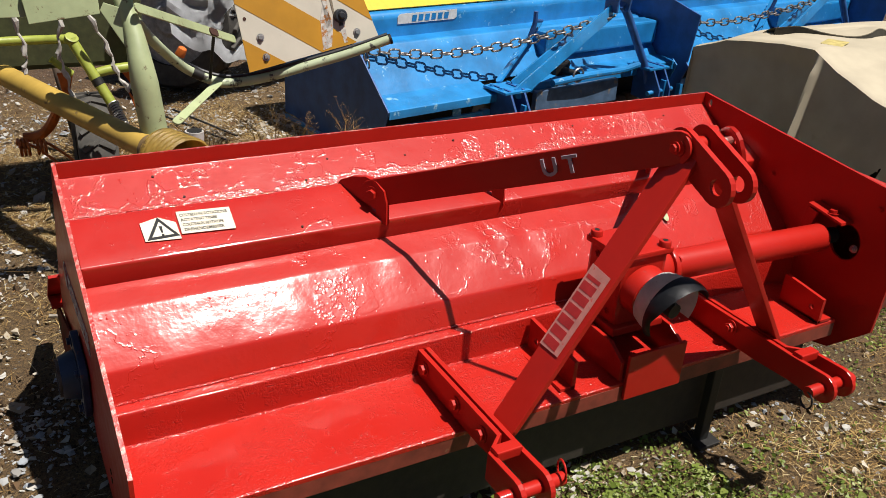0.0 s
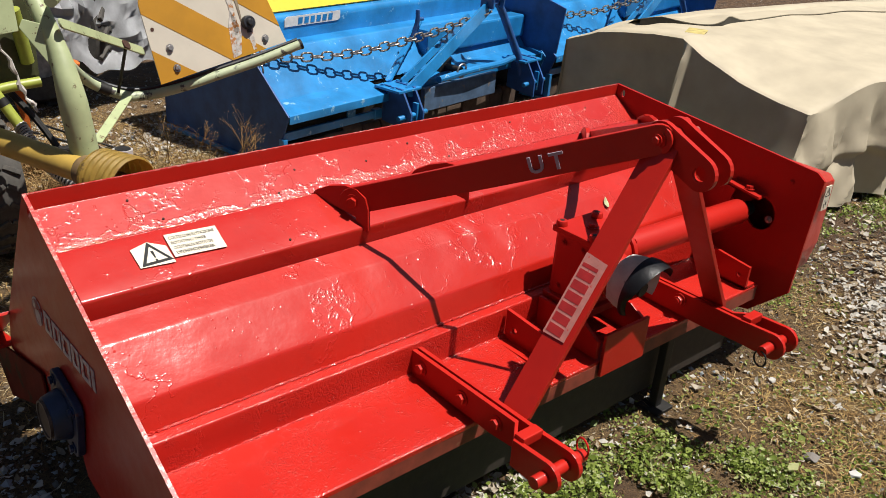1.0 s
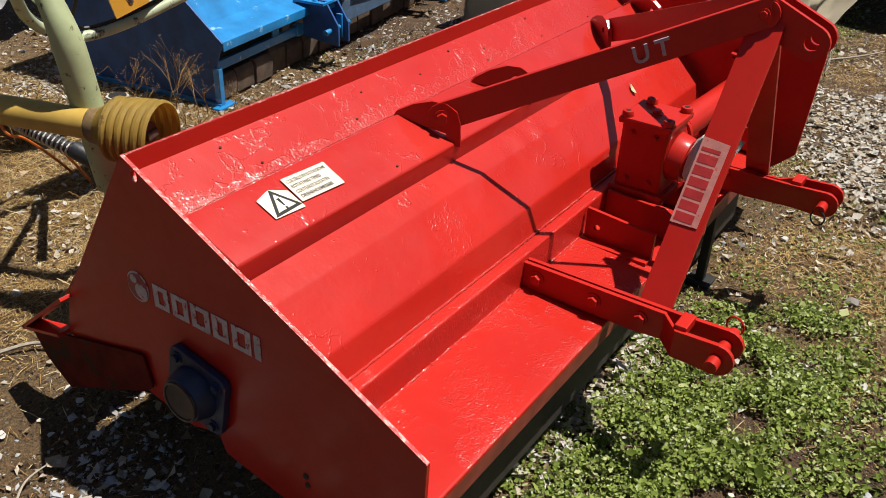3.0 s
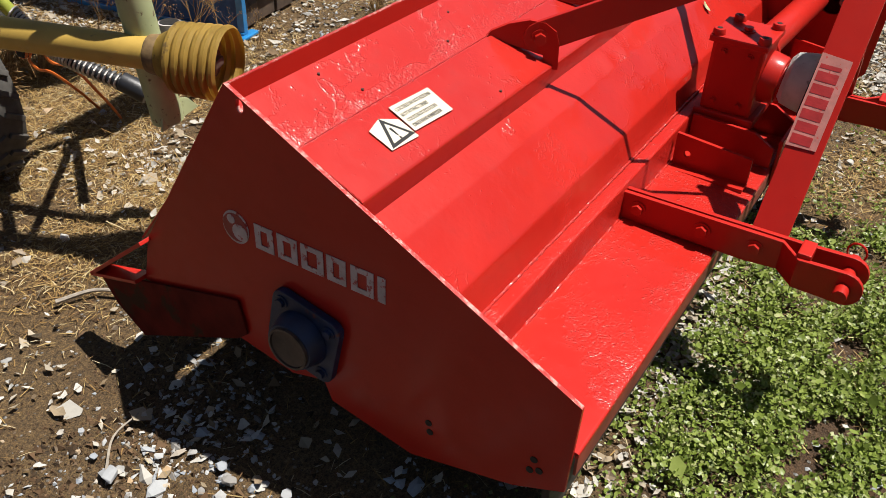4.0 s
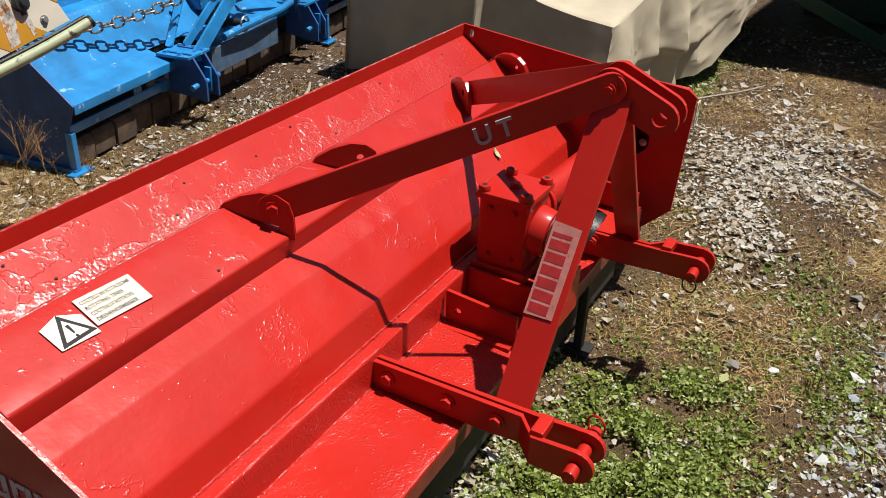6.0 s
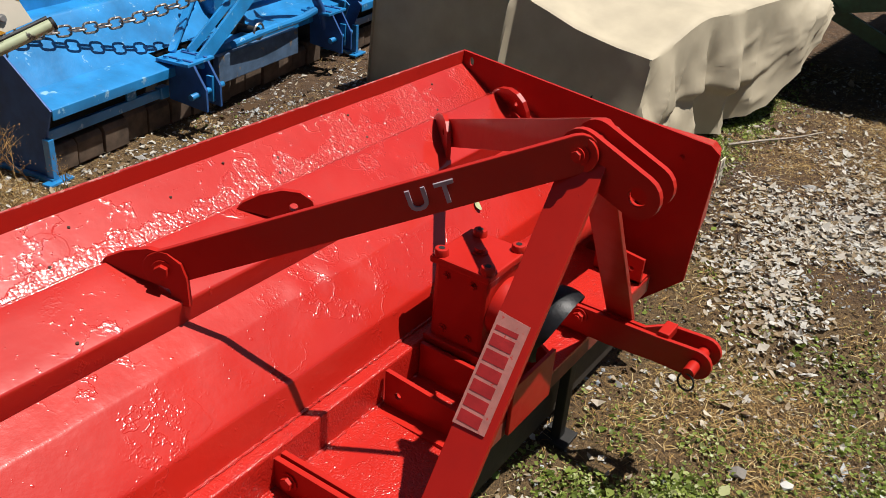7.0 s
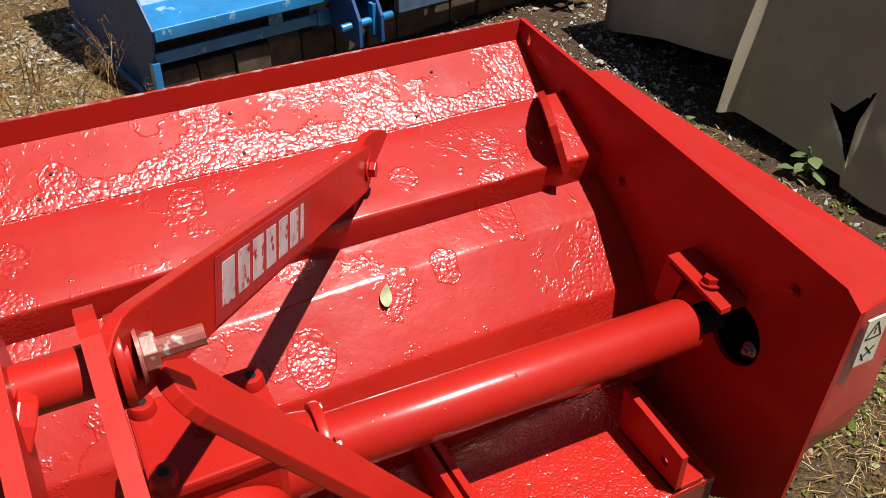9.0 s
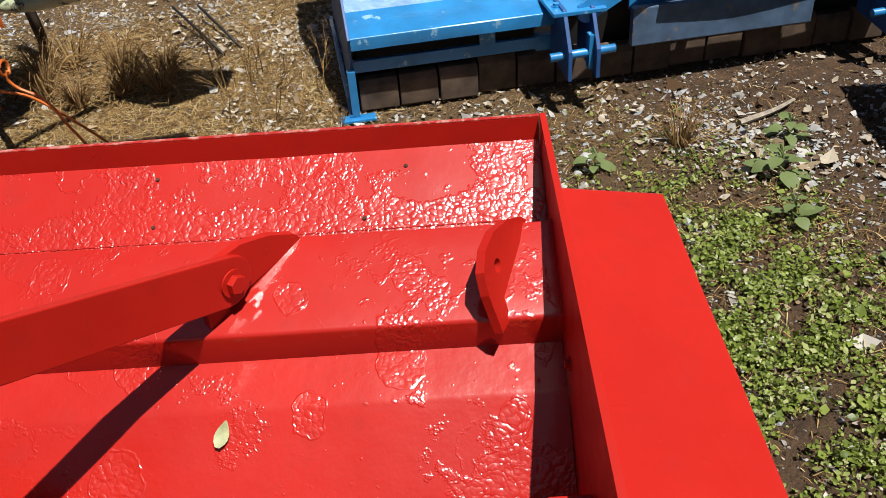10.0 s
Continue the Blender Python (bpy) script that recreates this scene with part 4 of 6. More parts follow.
        prism(bm, [(xa - d.y, ya + d.x), (xa + d.y, ya - d.x), (xb + d.y, yb - d.x), (xb - d.y, yb + d.x)], 0.0034, mm, 0)
    part("pictogram", bm, INK, st)


build_bar_marks()


# ---- the blue flail mowers behind ----
B_AXIS = math.degrees(math.atan2(0.162, 0.9868))


def chain_links(pts, r, length, mat, parent, name="chain_link"):
    """Oblong links along a chain of points, each turned a quarter from the last."""
    ps = smooth_path(pts, 12)
    at = 0.0
    lens = [0.0]
    for a, c in zip(ps, ps[1:]):
        lens.append(lens[-1] + (c - a).length)
    total, k = lens[-1], 0
    bm = bmesh.new()
    h = length / 2 - r
    w = length * 0.29
    sq = lambda q: math.copysign(abs(q) ** 0.55, q)
    loop = [(w * sq(math.cos(t)), h * sq(math.sin(t))) for t in (2 * math.pi * j / 16 for j in range(16))]
    pipe(bm, [(x, 0, y) for x, y in [*loop, loop[0]]], r, 6)
    first = None
    step = length * 0.78
    while at < total:
        i = max(j for j in range(len(lens)) if lens[j] <= at)
        i = min(i, len(ps) - 2)
        f = (at - lens[i]) / max(1e-6, lens[i + 1] - lens[i])
        p = ps[i].lerp(ps[i + 1], f)
        m = along(p, p + (ps[i + 1] - ps[i]), (0, 0.2, 1)) @ Matrix.Rotation(radians(90 * (k % 2) + 8), 4, "Z")
        if first is None:
            first = part(name, bm, mat, parent)
            ob = first
        else:
            ob = new(name, first.data)
            ob.parent = parent
        ob.matrix_local = m
        at += step
        k += 1


def build_mower():
    mow = thing("flail_mower", "blue-painted flail mower with a slack chain and rusty flaps", "mower", group="blue mowers in a row")
    L = 1.95
    end = [(-0.02, 0.266), (0.21, 0.468), (0.45, 0.665), (0.55, 0.74), (0.89, 0.70), (0.89, 0.02), (0.04, 0.012), (0.03, 0.14)]
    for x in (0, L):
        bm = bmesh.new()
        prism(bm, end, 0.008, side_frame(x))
        # the left plate is the same blue, its shade put into the colour
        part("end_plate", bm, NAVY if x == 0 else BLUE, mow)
    bm = bmesh.new()
    folded_sheet(bm, [(0.13, 0.302), (-0.02, 0.270), (-0.018, 0.232)], 0.005, 0.008, 0.62, 12, 0.001, 0.004)
    part("front_sheet", bm, BLUE, mow)
    bm = bmesh.new()
    folded_sheet(bm, [(0.36, 0.49), (0.265, 0.485), (0.180, 0.375), (0.115, 0.297)], 0.005, 0.008, L, 20, 0.0015, 0.01)
    part("hood", bm, BLUE, mow)
    bm = bmesh.new()
    folded_sheet(bm, [(0.13, 0.304), (0.0, 0.285), (0.0, 0.24)], 0.005, 0.86, L, 12, 0.001, 0.004)
    part("front_sheet", bm, BLUE, mow)
    bm = bmesh.new()
    folded_sheet(bm, [(0.40, 0.605), (0.365, 0.600), (0.350, 0.58), (0.350, 0.475)], 0.006, 0.008, L, 8, 0, 0.012)
    part("rear_beam", bm, BLUE, mow)
    bm = bmesh.new()
    folded_sheet(bm, [(0.885, 0.72), (0.56, 0.745), (0.385, 0.612)], 0.006, 0.009, L, 8)
    part("rear_cover", bm, YELLOW, mow, "yellow rear cover")
    bm = bmesh.new()
    prism(bm, [(0.295, 0.546), (0.63, 0.546), (0.645, 0.556), (0.645, 0.592), (0.31, 0.592), (0.295, 0.58)], 0.002, Matrix(((1, 0, 0, 0), (0, 0, -1, 0.3485), (0, 1, 0, 0), (0, 0, 0, 1))), 0)
    st = part("brand_sticker", bm, COLLAR, mow, "white brand sticker with blue blocks")
    for k in range(6):
        bm = bmesh.new()
        u = 0.375 + k * 0.038
        prism(bm, [(u, 0.554), (u + 0.026, 0.554), (u + 0.030, 0.583), (u + 0.004, 0.583)], 0.003, Matrix(((1, 0, 0, 0), (0, 0, -1, 0.3480), (0, 1, 0, 0), (0, 0, 0, 1))), 0)
        part("sticker_block", bm, BLUE, st)
    bm = bmesh.new()
    box(bm, (0.008, 0.030, 0.140), (0.62, 0.048, 0.178), 0.003)
    box(bm, (0.40, 0.030, 0.178), (0.45, 0.040, 0.265), 0.002)
    part("cross_bar", bm, BLUE, mow)
    bm = bmesh.new()
    box(bm, (0.575, 0.022, 0.135), (0.625, 0.056, 0.185), 0.006)
    part("bar_clamp", bm, BLUE, mow)
    rnd = random.Random(4)
    for k in range(14):
        bm = bmesh.new()
        x = 0.02 + k * 0.126
        t = rnd.uniform(-0.012, 0.012)
        h = 0.118 + rnd.uniform(-0.012, 0.012)
        prism(bm, [(0.0, 0.008), (0.04, 0.008), (0.055, h - 0.02), (0.045, h), (0.008, h), (-0.004, h - 0.02)], 0.120, side_frame(x) @ Matrix.Translation((0.045 + t, 0, 0)), 0.004)
        part("rusty_flap", bm, RUST, mow)
    # dark sheet put in for the shaded void behind the flaps
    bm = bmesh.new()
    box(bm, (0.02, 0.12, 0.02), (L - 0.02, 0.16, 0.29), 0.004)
    part("dark_void_wall", bm, DARK, mow)
    # foot at the front corner
    bm = bmesh.new()
    box(bm, (-0.012, 0.0, 0.01), (0.012, 0.03, 0.16), 0.002)
    box(bm, (-0.05, -0.02, 0.0), (0.06, 0.02, 0.010), 0.002)
    box(bm, (-0.02, 0.0, 0.0), (-0.004, 0.86, 0.018), 0.002)
    part("skid_foot", bm, BLUE, mow)
    for x0, flip in ((0.66, 1), (1.68, -1)):
        bm = bmesh.new()
        if flip > 0:
            flat_bar(bm, (0.695, -0.085, 0.285), (1.365, -0.02, 0.615), 0.060, 0.014, (0.25, -0.9, 0.3))
            part("mast_strut", bm, BLUE, mow)
            bm = bmesh.new()
            flat_bar(bm, (0.74, 0.0, 0.305), (1.28, 0.06, 0.545), 0.036, 0.012, (0.25, -0.9, 0.3))
            part("mast_stay", bm, BLUE, mow)
            bm = bmesh.new()
            flat_bar(bm, (0.69, 0.05, 0.31), (1.05, 0.19, 0.52), 0.034, 0.012, (1, 0, -1))
            part("mast_stay", bm, BLUE, mow)
            bm = bmesh.new()
            pipe(bm, smooth_path([(0.93, 0.12, 0.48), (0.945, 0.11, 0.55), (0.945, 0.11, 0.605)]), 0.012, 8)
            pipe(bm, [(0.945, 0.11, 0.560), (1.03, 0.15, 0.545)], 0.009, 8)
            part("lock_lever", bm, NAVY, mow)
        else:
            leg = smooth_path([(1.41, -0.02, 0.63), (1.465, -0.02, 0.58), (1.56, -0.04, 0.42), (1.635, -0.055, 0.29), (1.66, -0.06, 0.21)])
            pipe(bm, leg, 0.021, 12)
            part("mast_leg", bm, NAVY, mow, "bent dark blue tube leg")
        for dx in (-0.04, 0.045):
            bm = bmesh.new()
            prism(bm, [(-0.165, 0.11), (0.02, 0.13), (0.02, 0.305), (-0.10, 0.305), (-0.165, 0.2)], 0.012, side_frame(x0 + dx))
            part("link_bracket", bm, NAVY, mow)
        bm = bmesh.new()
        tube(bm, (x0 - 0.085, -0.125, 0.175), (x0 + 0.115, -0.125, 0.180), 0.013, seg=12, width=0.002)
        pin = part("link_pin", bm, BLUE, mow)
        bm = bmesh.new()
        box(bm, (x0 + 0.03, -0.140, 0.13), (x0 + 0.045, -0.110, 0.235), 0.002)
        part("pin_keeper", bm, BLUE, pin)
        bm = bmesh.new()
        box(bm, (x0 - 0.07, -0.11, 0.288), (x0 + 0.09, 0.05, 0.300), 0.002)
        part("bracket_top", bm, BLUE, mow)
        for dx, dy in ((-0.045, -0.05), (0.06, -0.05), (-0.045, 0.02), (0.06, 0.02)):
            bolt("bracket_bolt", (x0 + dx, dy, 0.300), (0, 0, 1), mow, 0.010, BLUE)
    bm = bmesh.new()
    box(bm, (0.86, -0.04, 0.135), (1.45, -0.01, 0.255), 0.004)
    part("front_beam", bm, GREY_BLUE, mow, "worn grey-blue front beam")
    bm = bmesh.new()
    pipe(bm, smooth_path([(0.95, -0.05, 0.29), (1.2, -0.06, 0.305), (1.45, -0.05, 0.30), (1.58, -0.05, 0.315)]), 0.018, 10)
    part("beam_pipe", bm, BLUE, mow)
    bm = bmesh.new()
    box(bm, (1.06, 0.04, 0.27), (1.16, 0.14, 0.36), 0.016)
    tube(bm, (1.11, 0.04, 0.315), (1.11, -0.06, 0.315), 0.018, seg=16)
    gearbox = part("gearbox", bm, DARK, mow, "small dark gearbox")
    bm = bmesh.new()
    pipe(bm, [Vector((1.11 + 0.034 * math.cos(a), -0.065, 0.315 + 0.034 * math.sin(a))) for a in (2 * math.pi * j / 20 for j in range(21))], 0.005, 6)
    part("shaft_ring", bm, STEEL, gearbox)
    bm = bmesh.new()
    box(bm, (1.06, 0.13, 0.36), (1.92, 0.24, 0.485), 0.012)
    part("drive_housing", bm, BLUE, mow)
    bm = bmesh.new()
    for x in (1.33, 1.42):
        prism(bm, [(-0.06, 0.60), (0.02, 0.60), (0.02, 0.70), (-0.03, 0.73), (-0.07, 0.70)], 0.012, side_frame(x))
    part("mast_head", bm, NAVY, mow)
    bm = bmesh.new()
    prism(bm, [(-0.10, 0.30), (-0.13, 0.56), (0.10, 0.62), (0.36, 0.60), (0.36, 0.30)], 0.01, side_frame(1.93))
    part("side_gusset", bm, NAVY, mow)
    chain_links([(0.03, 0.22, 0.485), (0.19, 0.20, 0.452), (0.50, 0.12, 0.446), (0.86, 0.04, 0.490), (1.21, 0.0, 0.545), (1.37, -0.035, 0.590)], 0.0050, 0.066, CHAIN, mow)
    chain_links([(0.03, 0.215, 0.49), (0.035, 0.20, 0.40)], 0.0045, 0.045, CHAIN, mow, "hanging_link")
    return mow


GREY_BLUE = simple("worn_grey_blue", (0.07, 0.12, 0.20), 0.5, vary=0.3, scale=20, dirt=((0.2, 0.15, 0.1), 16, 0.62))
CHAIN = simple("chain_steel", (0.30, 0.27, 0.25), 0.38, 0.75, vary=0.3, dirt=((0.12, 0.06, 0.03), 60, 0.55))
mower = build_mower()
mower.matrix_world = pose(1.436, 1.395, 0, 0, 0, B_AXIS)
copy_thing(mower, pose(1.436, 1.395, 0, 0, 0, B_AXIS) @ pose(1.99, -0.05, 0))


# ---- beige tarpaulin over a machine ----
def build_tarp():
    bm = bmesh.new()
    x0, x1, y1 = 3.035, 6.4, 1.27
    nx, ny, k = 120, 150, 44
    spread = lambda v, pts: float(np.interp(v, [p[0] for p in pts], [p[1] for p in pts]))

    def front(x):
        return spread(x, ((3.0, -0.09), (3.15, -0.09), (3.5, -0.15), (4.35, -0.34), (4.7, -0.30), (5.1, -0.20), (6.4, 0.0)))

    def top(x, y):
        edge = spread(y, ((-0.4, 0.46), (-0.08, 0.468), (0.05, 0.480), (0.25, 0.515), (0.45, 0.575), (0.58, 0.640), (0.75, 0.635), (1.07, 0.580), (1.27, 0.50)))
        inner = spread(y, ((-0.4, 0.53), (-0.1, 0.565), (0.4, 0.61), (0.9, 0.63), (1.27, 0.55)))
        f = max(0.0, min(1.0, (x - 3.08) / 0.42))
        h = edge + (inner - edge) * f * f * (3 - 2 * f)
        h += 0.06 * min(1.0, max(0.0, (x - 3.7) / 0.7)) * math.exp(-((y + 0.3) / 0.45) ** 2)
        h += 0.010 * noise.noise(Vector((x * 2.6, y * 3.4, 0))) + 0.014 * noise.noise(Vector((x * 1.1, y * 1.3, 5)))
        h -= 0.05 * math.exp(-((y - 1.02 + 0.05 * x - 0.1) / 0.03) ** 2) * min(1, max(0, (x - 3.2) * 3)) * 0.5
        return h - 0.03 * max(0, x - 4.2)

    TEAR = ((0.225, 0.205), (0.170, 0.195), (0.108, 0.280), (0.120, 0.19), (0.100, 0.085), (0.145, 0.14))

    def torn(y, z):
        """A three-cornered tear in the side of the sheet."""
        inside = False
        for (ya, za), (yb, zb) in zip(TEAR, TEAR[1:] + TEAR[:1]):
            if (za > z) != (zb > z) and y < ya + (z - za) / (zb - za) * (yb - ya):
                inside = not inside
        return inside

    def drawn_to_tear(y, z):
        """Moves a point near the edge of the tear onto it."""
        best, place = 0.0065, None
        for (ya, za), (yb, zb) in zip(TEAR, TEAR[1:] + TEAR[:1]):
            k2 = ((y - ya) * (yb - ya) + (z - za) * (zb - za)) / ((yb - ya) ** 2 + (zb - za) ** 2)
            k2 = min(1.0, max(0.0, k2))
            py, pz = ya + k2 * (yb - ya), za + k2 * (zb - za)
            gap = math.hypot(py - y, pz - z)
            if gap < best:
                best, place = gap, (py, pz)
        return place or (y, z)

    vs = {}

    def put(a, b):
        ca, cb = min(max(a, 0), nx), min(max(b, 0), ny)
        x = x0 + (x1 - x0) * (ca / nx) ** 1.15
        ya = front(x)
        y = ya + (y1 - ya) * cb / ny
        z = top(x, y)
        # rounded edge of the draped load
        edge = min(ca, cb, nx - ca, ny - cb)
        z -= 0.012 * math.exp(-edge * 0.9)
        down = max(abs(a - ca), abs(b - cb))
        if down:
            f = down / k
            dx, dy = float(np.sign(a - ca)), float(np.sign(b - cb))
            hem = 0.004
            if dy < 0:
                s = x
                fold = 0.8 * math.sin(s * 15 + 3.2 * math.sin(s * 3.7) + 1.2 * f) + 1.5 * noise.noise(Vector((s * 9, f * 1.5, 2.2))) + 0.5 * noise.noise(Vector((s * 22, f * 3, 7.2)))
                crease = 1.0 - abs(noise.noise(Vector((s * 7.0 + 1.5 * f, f * 2.2, 4.4)))) * 2.6
                out = (0.030 * fold + 0.016 * max(0.0, crease) ** 2) * min(1.0, 2.2 * f) + 0.085 * f
                hem = spread(x, ((3.0, 0.05), (3.3, 0.02), (3.7, 0.02), (4.0, 0.10), (4.2, 0.28), (4.4, 0.46), (6.4, 0.46))) + 0.012 * noise.noise(Vector((x * 6, 0, 0)))
                tuck = 0.045 / (1 + math.exp(-(f - 0.62 - 0.05 * math.sin(s * 7)) * 70)) * max(0.0, 1 - ((x - 3.6) / 0.55) ** 2)
                y -= out - tuck
                x += 0.02 * f * math.sin(s * 11)
            if dx < 0:
                s = y
                u = min(1.0, max(0.0, (0.570 - s) / 0.020))
                out = -0.02 * (1 - u) * min(1.0, 6 * f) + 0.095 * f * u + 0.012 * noise.noise(Vector((1, s * 3, f * 2))) * f
                out += (0.025 + 0.03 * f) * math.exp(-((s - 0.545 + 0.012 * f) / 0.016) ** 2) * min(1.0, 8 * f)
                hem = 0.05 if s < 0.56 else spread(s, ((0.56, 0.15), (1.0, 0.08), (1.27, 0.01)))
                out += 0.02 * f * math.exp(-((s + 0.02) / 0.08) ** 2)
                if s < 0.1:
                    hem = 0.02
                x -= out
            if dx > 0:
                x += 0.03 * f
            if dy > 0:
                y += 0.03 * f
            z = z * (1 - f) + hem * f
            if dx < 0 and dy == 0:
                y, z = drawn_to_tear(y, z)
        return bm.verts.new((x, y, z))

    for a in range(-k, nx + k + 1):
        for b in range(-k, ny + k + 1):
            if (a < 0 or a > nx) and (b < 0 or b > ny) and abs(a - min(max(a, 0), nx)) != abs(b - min(max(b, 0), ny)):
                continue
            vs[a, b] = put(a, b)
    for a in range(-k, nx + k):
        for b in range(-k, ny + k):
            q = [vs.get(p) for p in ((a, b), (a + 1, b), (a + 1, b + 1), (a, b + 1))]
            q = [v for v in q if v]
            mid = sum((v.co for v in q), Vector()) / max(1, len(q))
            if mid.x < 3.2 and torn(mid.y, mid.z):
                continue
            if len(q) >= 3:
                bm.faces.new(q).smooth = True
    # close the corners where the skirts meet
    for ca, cb, sa, sb in ((0, 0, -1, -1), (nx, 0, 1, -1), (0, ny, -1, 1), (nx, ny, 1, 1)):
        for d in range(1, k):
            e = d + 1
            for q in (((ca + sa * d, cb), (ca + sa * e, cb), (ca + sa * e, cb + sb * e), (ca + sa * d, cb + sb * d)), ((ca, cb + sb * d), (ca, cb + sb * e), (ca + sa * e, cb + sb * e), (ca + sa * d, cb + sb * d))):
                vv = [vs[p] for p in q]
                if bm.faces.get(vv) is None:
                    bm.faces.new(vv).smooth = True
    bmesh.ops.recalc_face_normals(bm, faces=bm.faces)
    load = thing("covered_machine", "low machine under a draped beige tarpaulin with a folded hem", "covered machine")
    part("tarpaulin", bm, TARP, load, "beige tarpaulin")
    bm = bmesh.new()
    m = Matrix.Translation((3.26, 0.66, top(3.26, 0.66) + 0.003)) @ Matrix.Rotation(radians(25), 4, "Z")
    prism(bm, [(-0.07, -0.045), (0.07, -0.045), (0.07, 0.045), (-0.07, 0.045)], 0.003, m, 0)
    part("faded_print", bm, simple("faded_print", (0.45, 0.36, 0.12), 0.7, vary=0.3, scale=30), load, "faded yellow print")
    bm = bmesh.new()
    edge = smooth_path([(3.24, 0.98, 0), (3.40, 0.80, 0), (3.55, 0.72, 0), (3.75, 0.73, 0), (4.6, 0.70, 0), (5.4, 0.62, 0)], 10)
    gape = [0.003 + 0.030 * math.exp(-((p.x - 3.27) / 0.08) ** 2) + 0.032 * math.exp(-((p.x - 3.64) / 0.09) ** 2) for p in edge]
    rows = []
    for p, g in zip(edge, gape):
        lip = top(p.x, p.y) + g
        rows.append([bm.verts.new((p.x + dx, p.y + dy, z)) for dx, dy, z in ((0, 0, lip), (0, 0, lip + 0.004), (0.05, 0.07, top(p.x + 0.05, p.y + 0.07) + 0.006 + 0.5 * g), (0.10, 0.16, top(p.x + 0.10, p.y + 0.16) - 0.004))])
    for a, c in zip(rows, rows[1:]):
        for j in range(3):
            bm.faces.new((a[j], c[j], c[j + 1], a[j + 1])).smooth = j > 0
    bmesh.ops.recalc_face_normals(bm, faces=bm.faces)
    flap = part("overlap_flap", bm, TARP, load, "overlapping edge of the tarpaulin")
    # dark strip painted in as the shade under the lifted flap
    bm = bmesh.new()
    for p, q, g, h in zip(edge, edge[1:], gape, gape[1:]):
        za, zb = top(p.x, p.y), top(q.x, q.y)
        vv = [bm.verts.new(c) for c in ((p.x - 0.002, p.y - 0.003, za), (q.x - 0.002, q.y - 0.003, zb), (q.x - 0.002, q.y - 0.003, zb + h), (p.x - 0.002, p.y - 0.003, za + g))]
        bm.faces.new(vv)
    part("gap_shade", bm, simple("tarp_gap_shade", (0.05, 0.045, 0.035), 0.8), flap, "dark strip painted as shade below the lifted edge")
    bm = bmesh.new()
    box(bm, (3.2, 0.1, 0.0), (6.0, 1.1, 0.42), 0.02)
    part("machine_body", bm, DARK, load)


build_tarp()


# ---- pale green hay machine with the striped board ----
def build_hay_machine():
    hay = thing("hay_machine", "pale green hay machine with flaking paint and a striped warning board", "farm machine")
    bm = bmesh.new()
    bend = smooth_path([(0.3465, 0.5814, 0.335), (0.322, 0.587, 0.55), (0.306, 0.600, 0.72), (0.300, 0.640, 0.82), (0.288, 0.690, 0.90), (0.268, 0.760, 0.99), (0.240, 0.840, 1.08)], 6)
    pipe(bm, bend, [0.037 - 0.012 * min(1.0, max(0.0, (p.z - 0.70) / 0.14)) for p in bend], 24)
    post = part("support_post", bm, PALE_GREEN, hay, "flaking pale green tube post")
    bm = bmesh.new()
    prism(bm, [(-0.075, 0.0), (0.045, 0.02), (0.02, 0.05), (-0.05, 0.075)], 0.006, Matrix.Translation((0.378, 0.56, 0.325)) @ Matrix.Rotation(radians(80), 4, "X"))
    part("post_foot", bm, PALE_GREEN, post)
    bm = bmesh.new()
    tip, back, high = Vector((0.288, 0.612, 0.760)), Vector((0.224, 0.683, 0.878)), Vector((0.284, 0.655, 0.885))
    ux = (back - tip).normalized()
    un = ux.cross(high - tip).normalized()
    uy = un.cross(ux)
    run, rise = (back - tip).length, (high - tip).dot(uy)
    prism(bm, [(0, 0), (run, 0), (run + 0.012, rise * 0.35), ((high - tip).dot(ux), rise), (0.012, 0.012)], 0.006, Matrix.Translation(tip) @ Matrix((ux, uy, un)).transposed().to_4x4(), 0.002)
    part("gusset", bm, PALE_GREEN, post)
    bm = bmesh.new()
    prism(bm, [(0, 0), (-0.18, -0.02), (-0.19, 0.06), (-0.1, 0.12), (0.0, 0.09)], 0.012, Matrix.Translation((0.225, 0.70, 0.865)) @ Matrix.Rotation(radians(78), 4, "X"))
    part("head_plate", bm, PALE_GREEN, hay)
    bm = bmesh.new()
    prism(bm, [(0, 0), (-0.09, 0.0), (-0.09, 0.08), (-0.02, 0.1), (0.0, 0.06)], 0.012, Matrix.Translation((0.045, 0.72, 0.86)) @ Matrix.Rotation(radians(80), 4, "X"))
    part("head_plate", bm, PALE_GREEN, hay)
    bm = bmesh.new()
    pipe(bm, smooth_path([(0.33, 0.86, 0.83), (0.40, 0.94, 0.735), (0.48, 1.05, 0.645), (0.55, 1.100, 0.583), (0.627, 1.088, 0.546), (0.682, 1.076, 0.537), (0.803, 1.048, 0.555), (0.969, 1.010, 0.602), (1.086, 0.983, 0.637), (1.230, 0.951, 0.688)]), 0.0165, 16)
    rail = part("bumper_tube", bm, SCUFFED_GREEN, hay, "bent pale green tube with dark scuffs")
    bm = bmesh.new()
    tube(bm, (1.226, 0.952, 0.6865), (1.234, 0.950, 0.6895), 0.0185, seg=14)
    part("tube_end", bm, DARK, rail)
    bm = bmesh.new()
    tube(bm, (0.560, 1.099, 0.578), (0.592, 1.095, 0.562), 0.0180, seg=14)
    part("tube_band", bm, DARK, rail)
    bm = bmesh.new()
    flat_bar(bm, (0.635, 1.06, 0.545), (0.425, 0.775, 0.515), 0.027, 0.006, (0.157, -0.18, 0.566))
    part("tube_stay", bm, PALE_GREEN, hay)
    bm = bmesh.new()
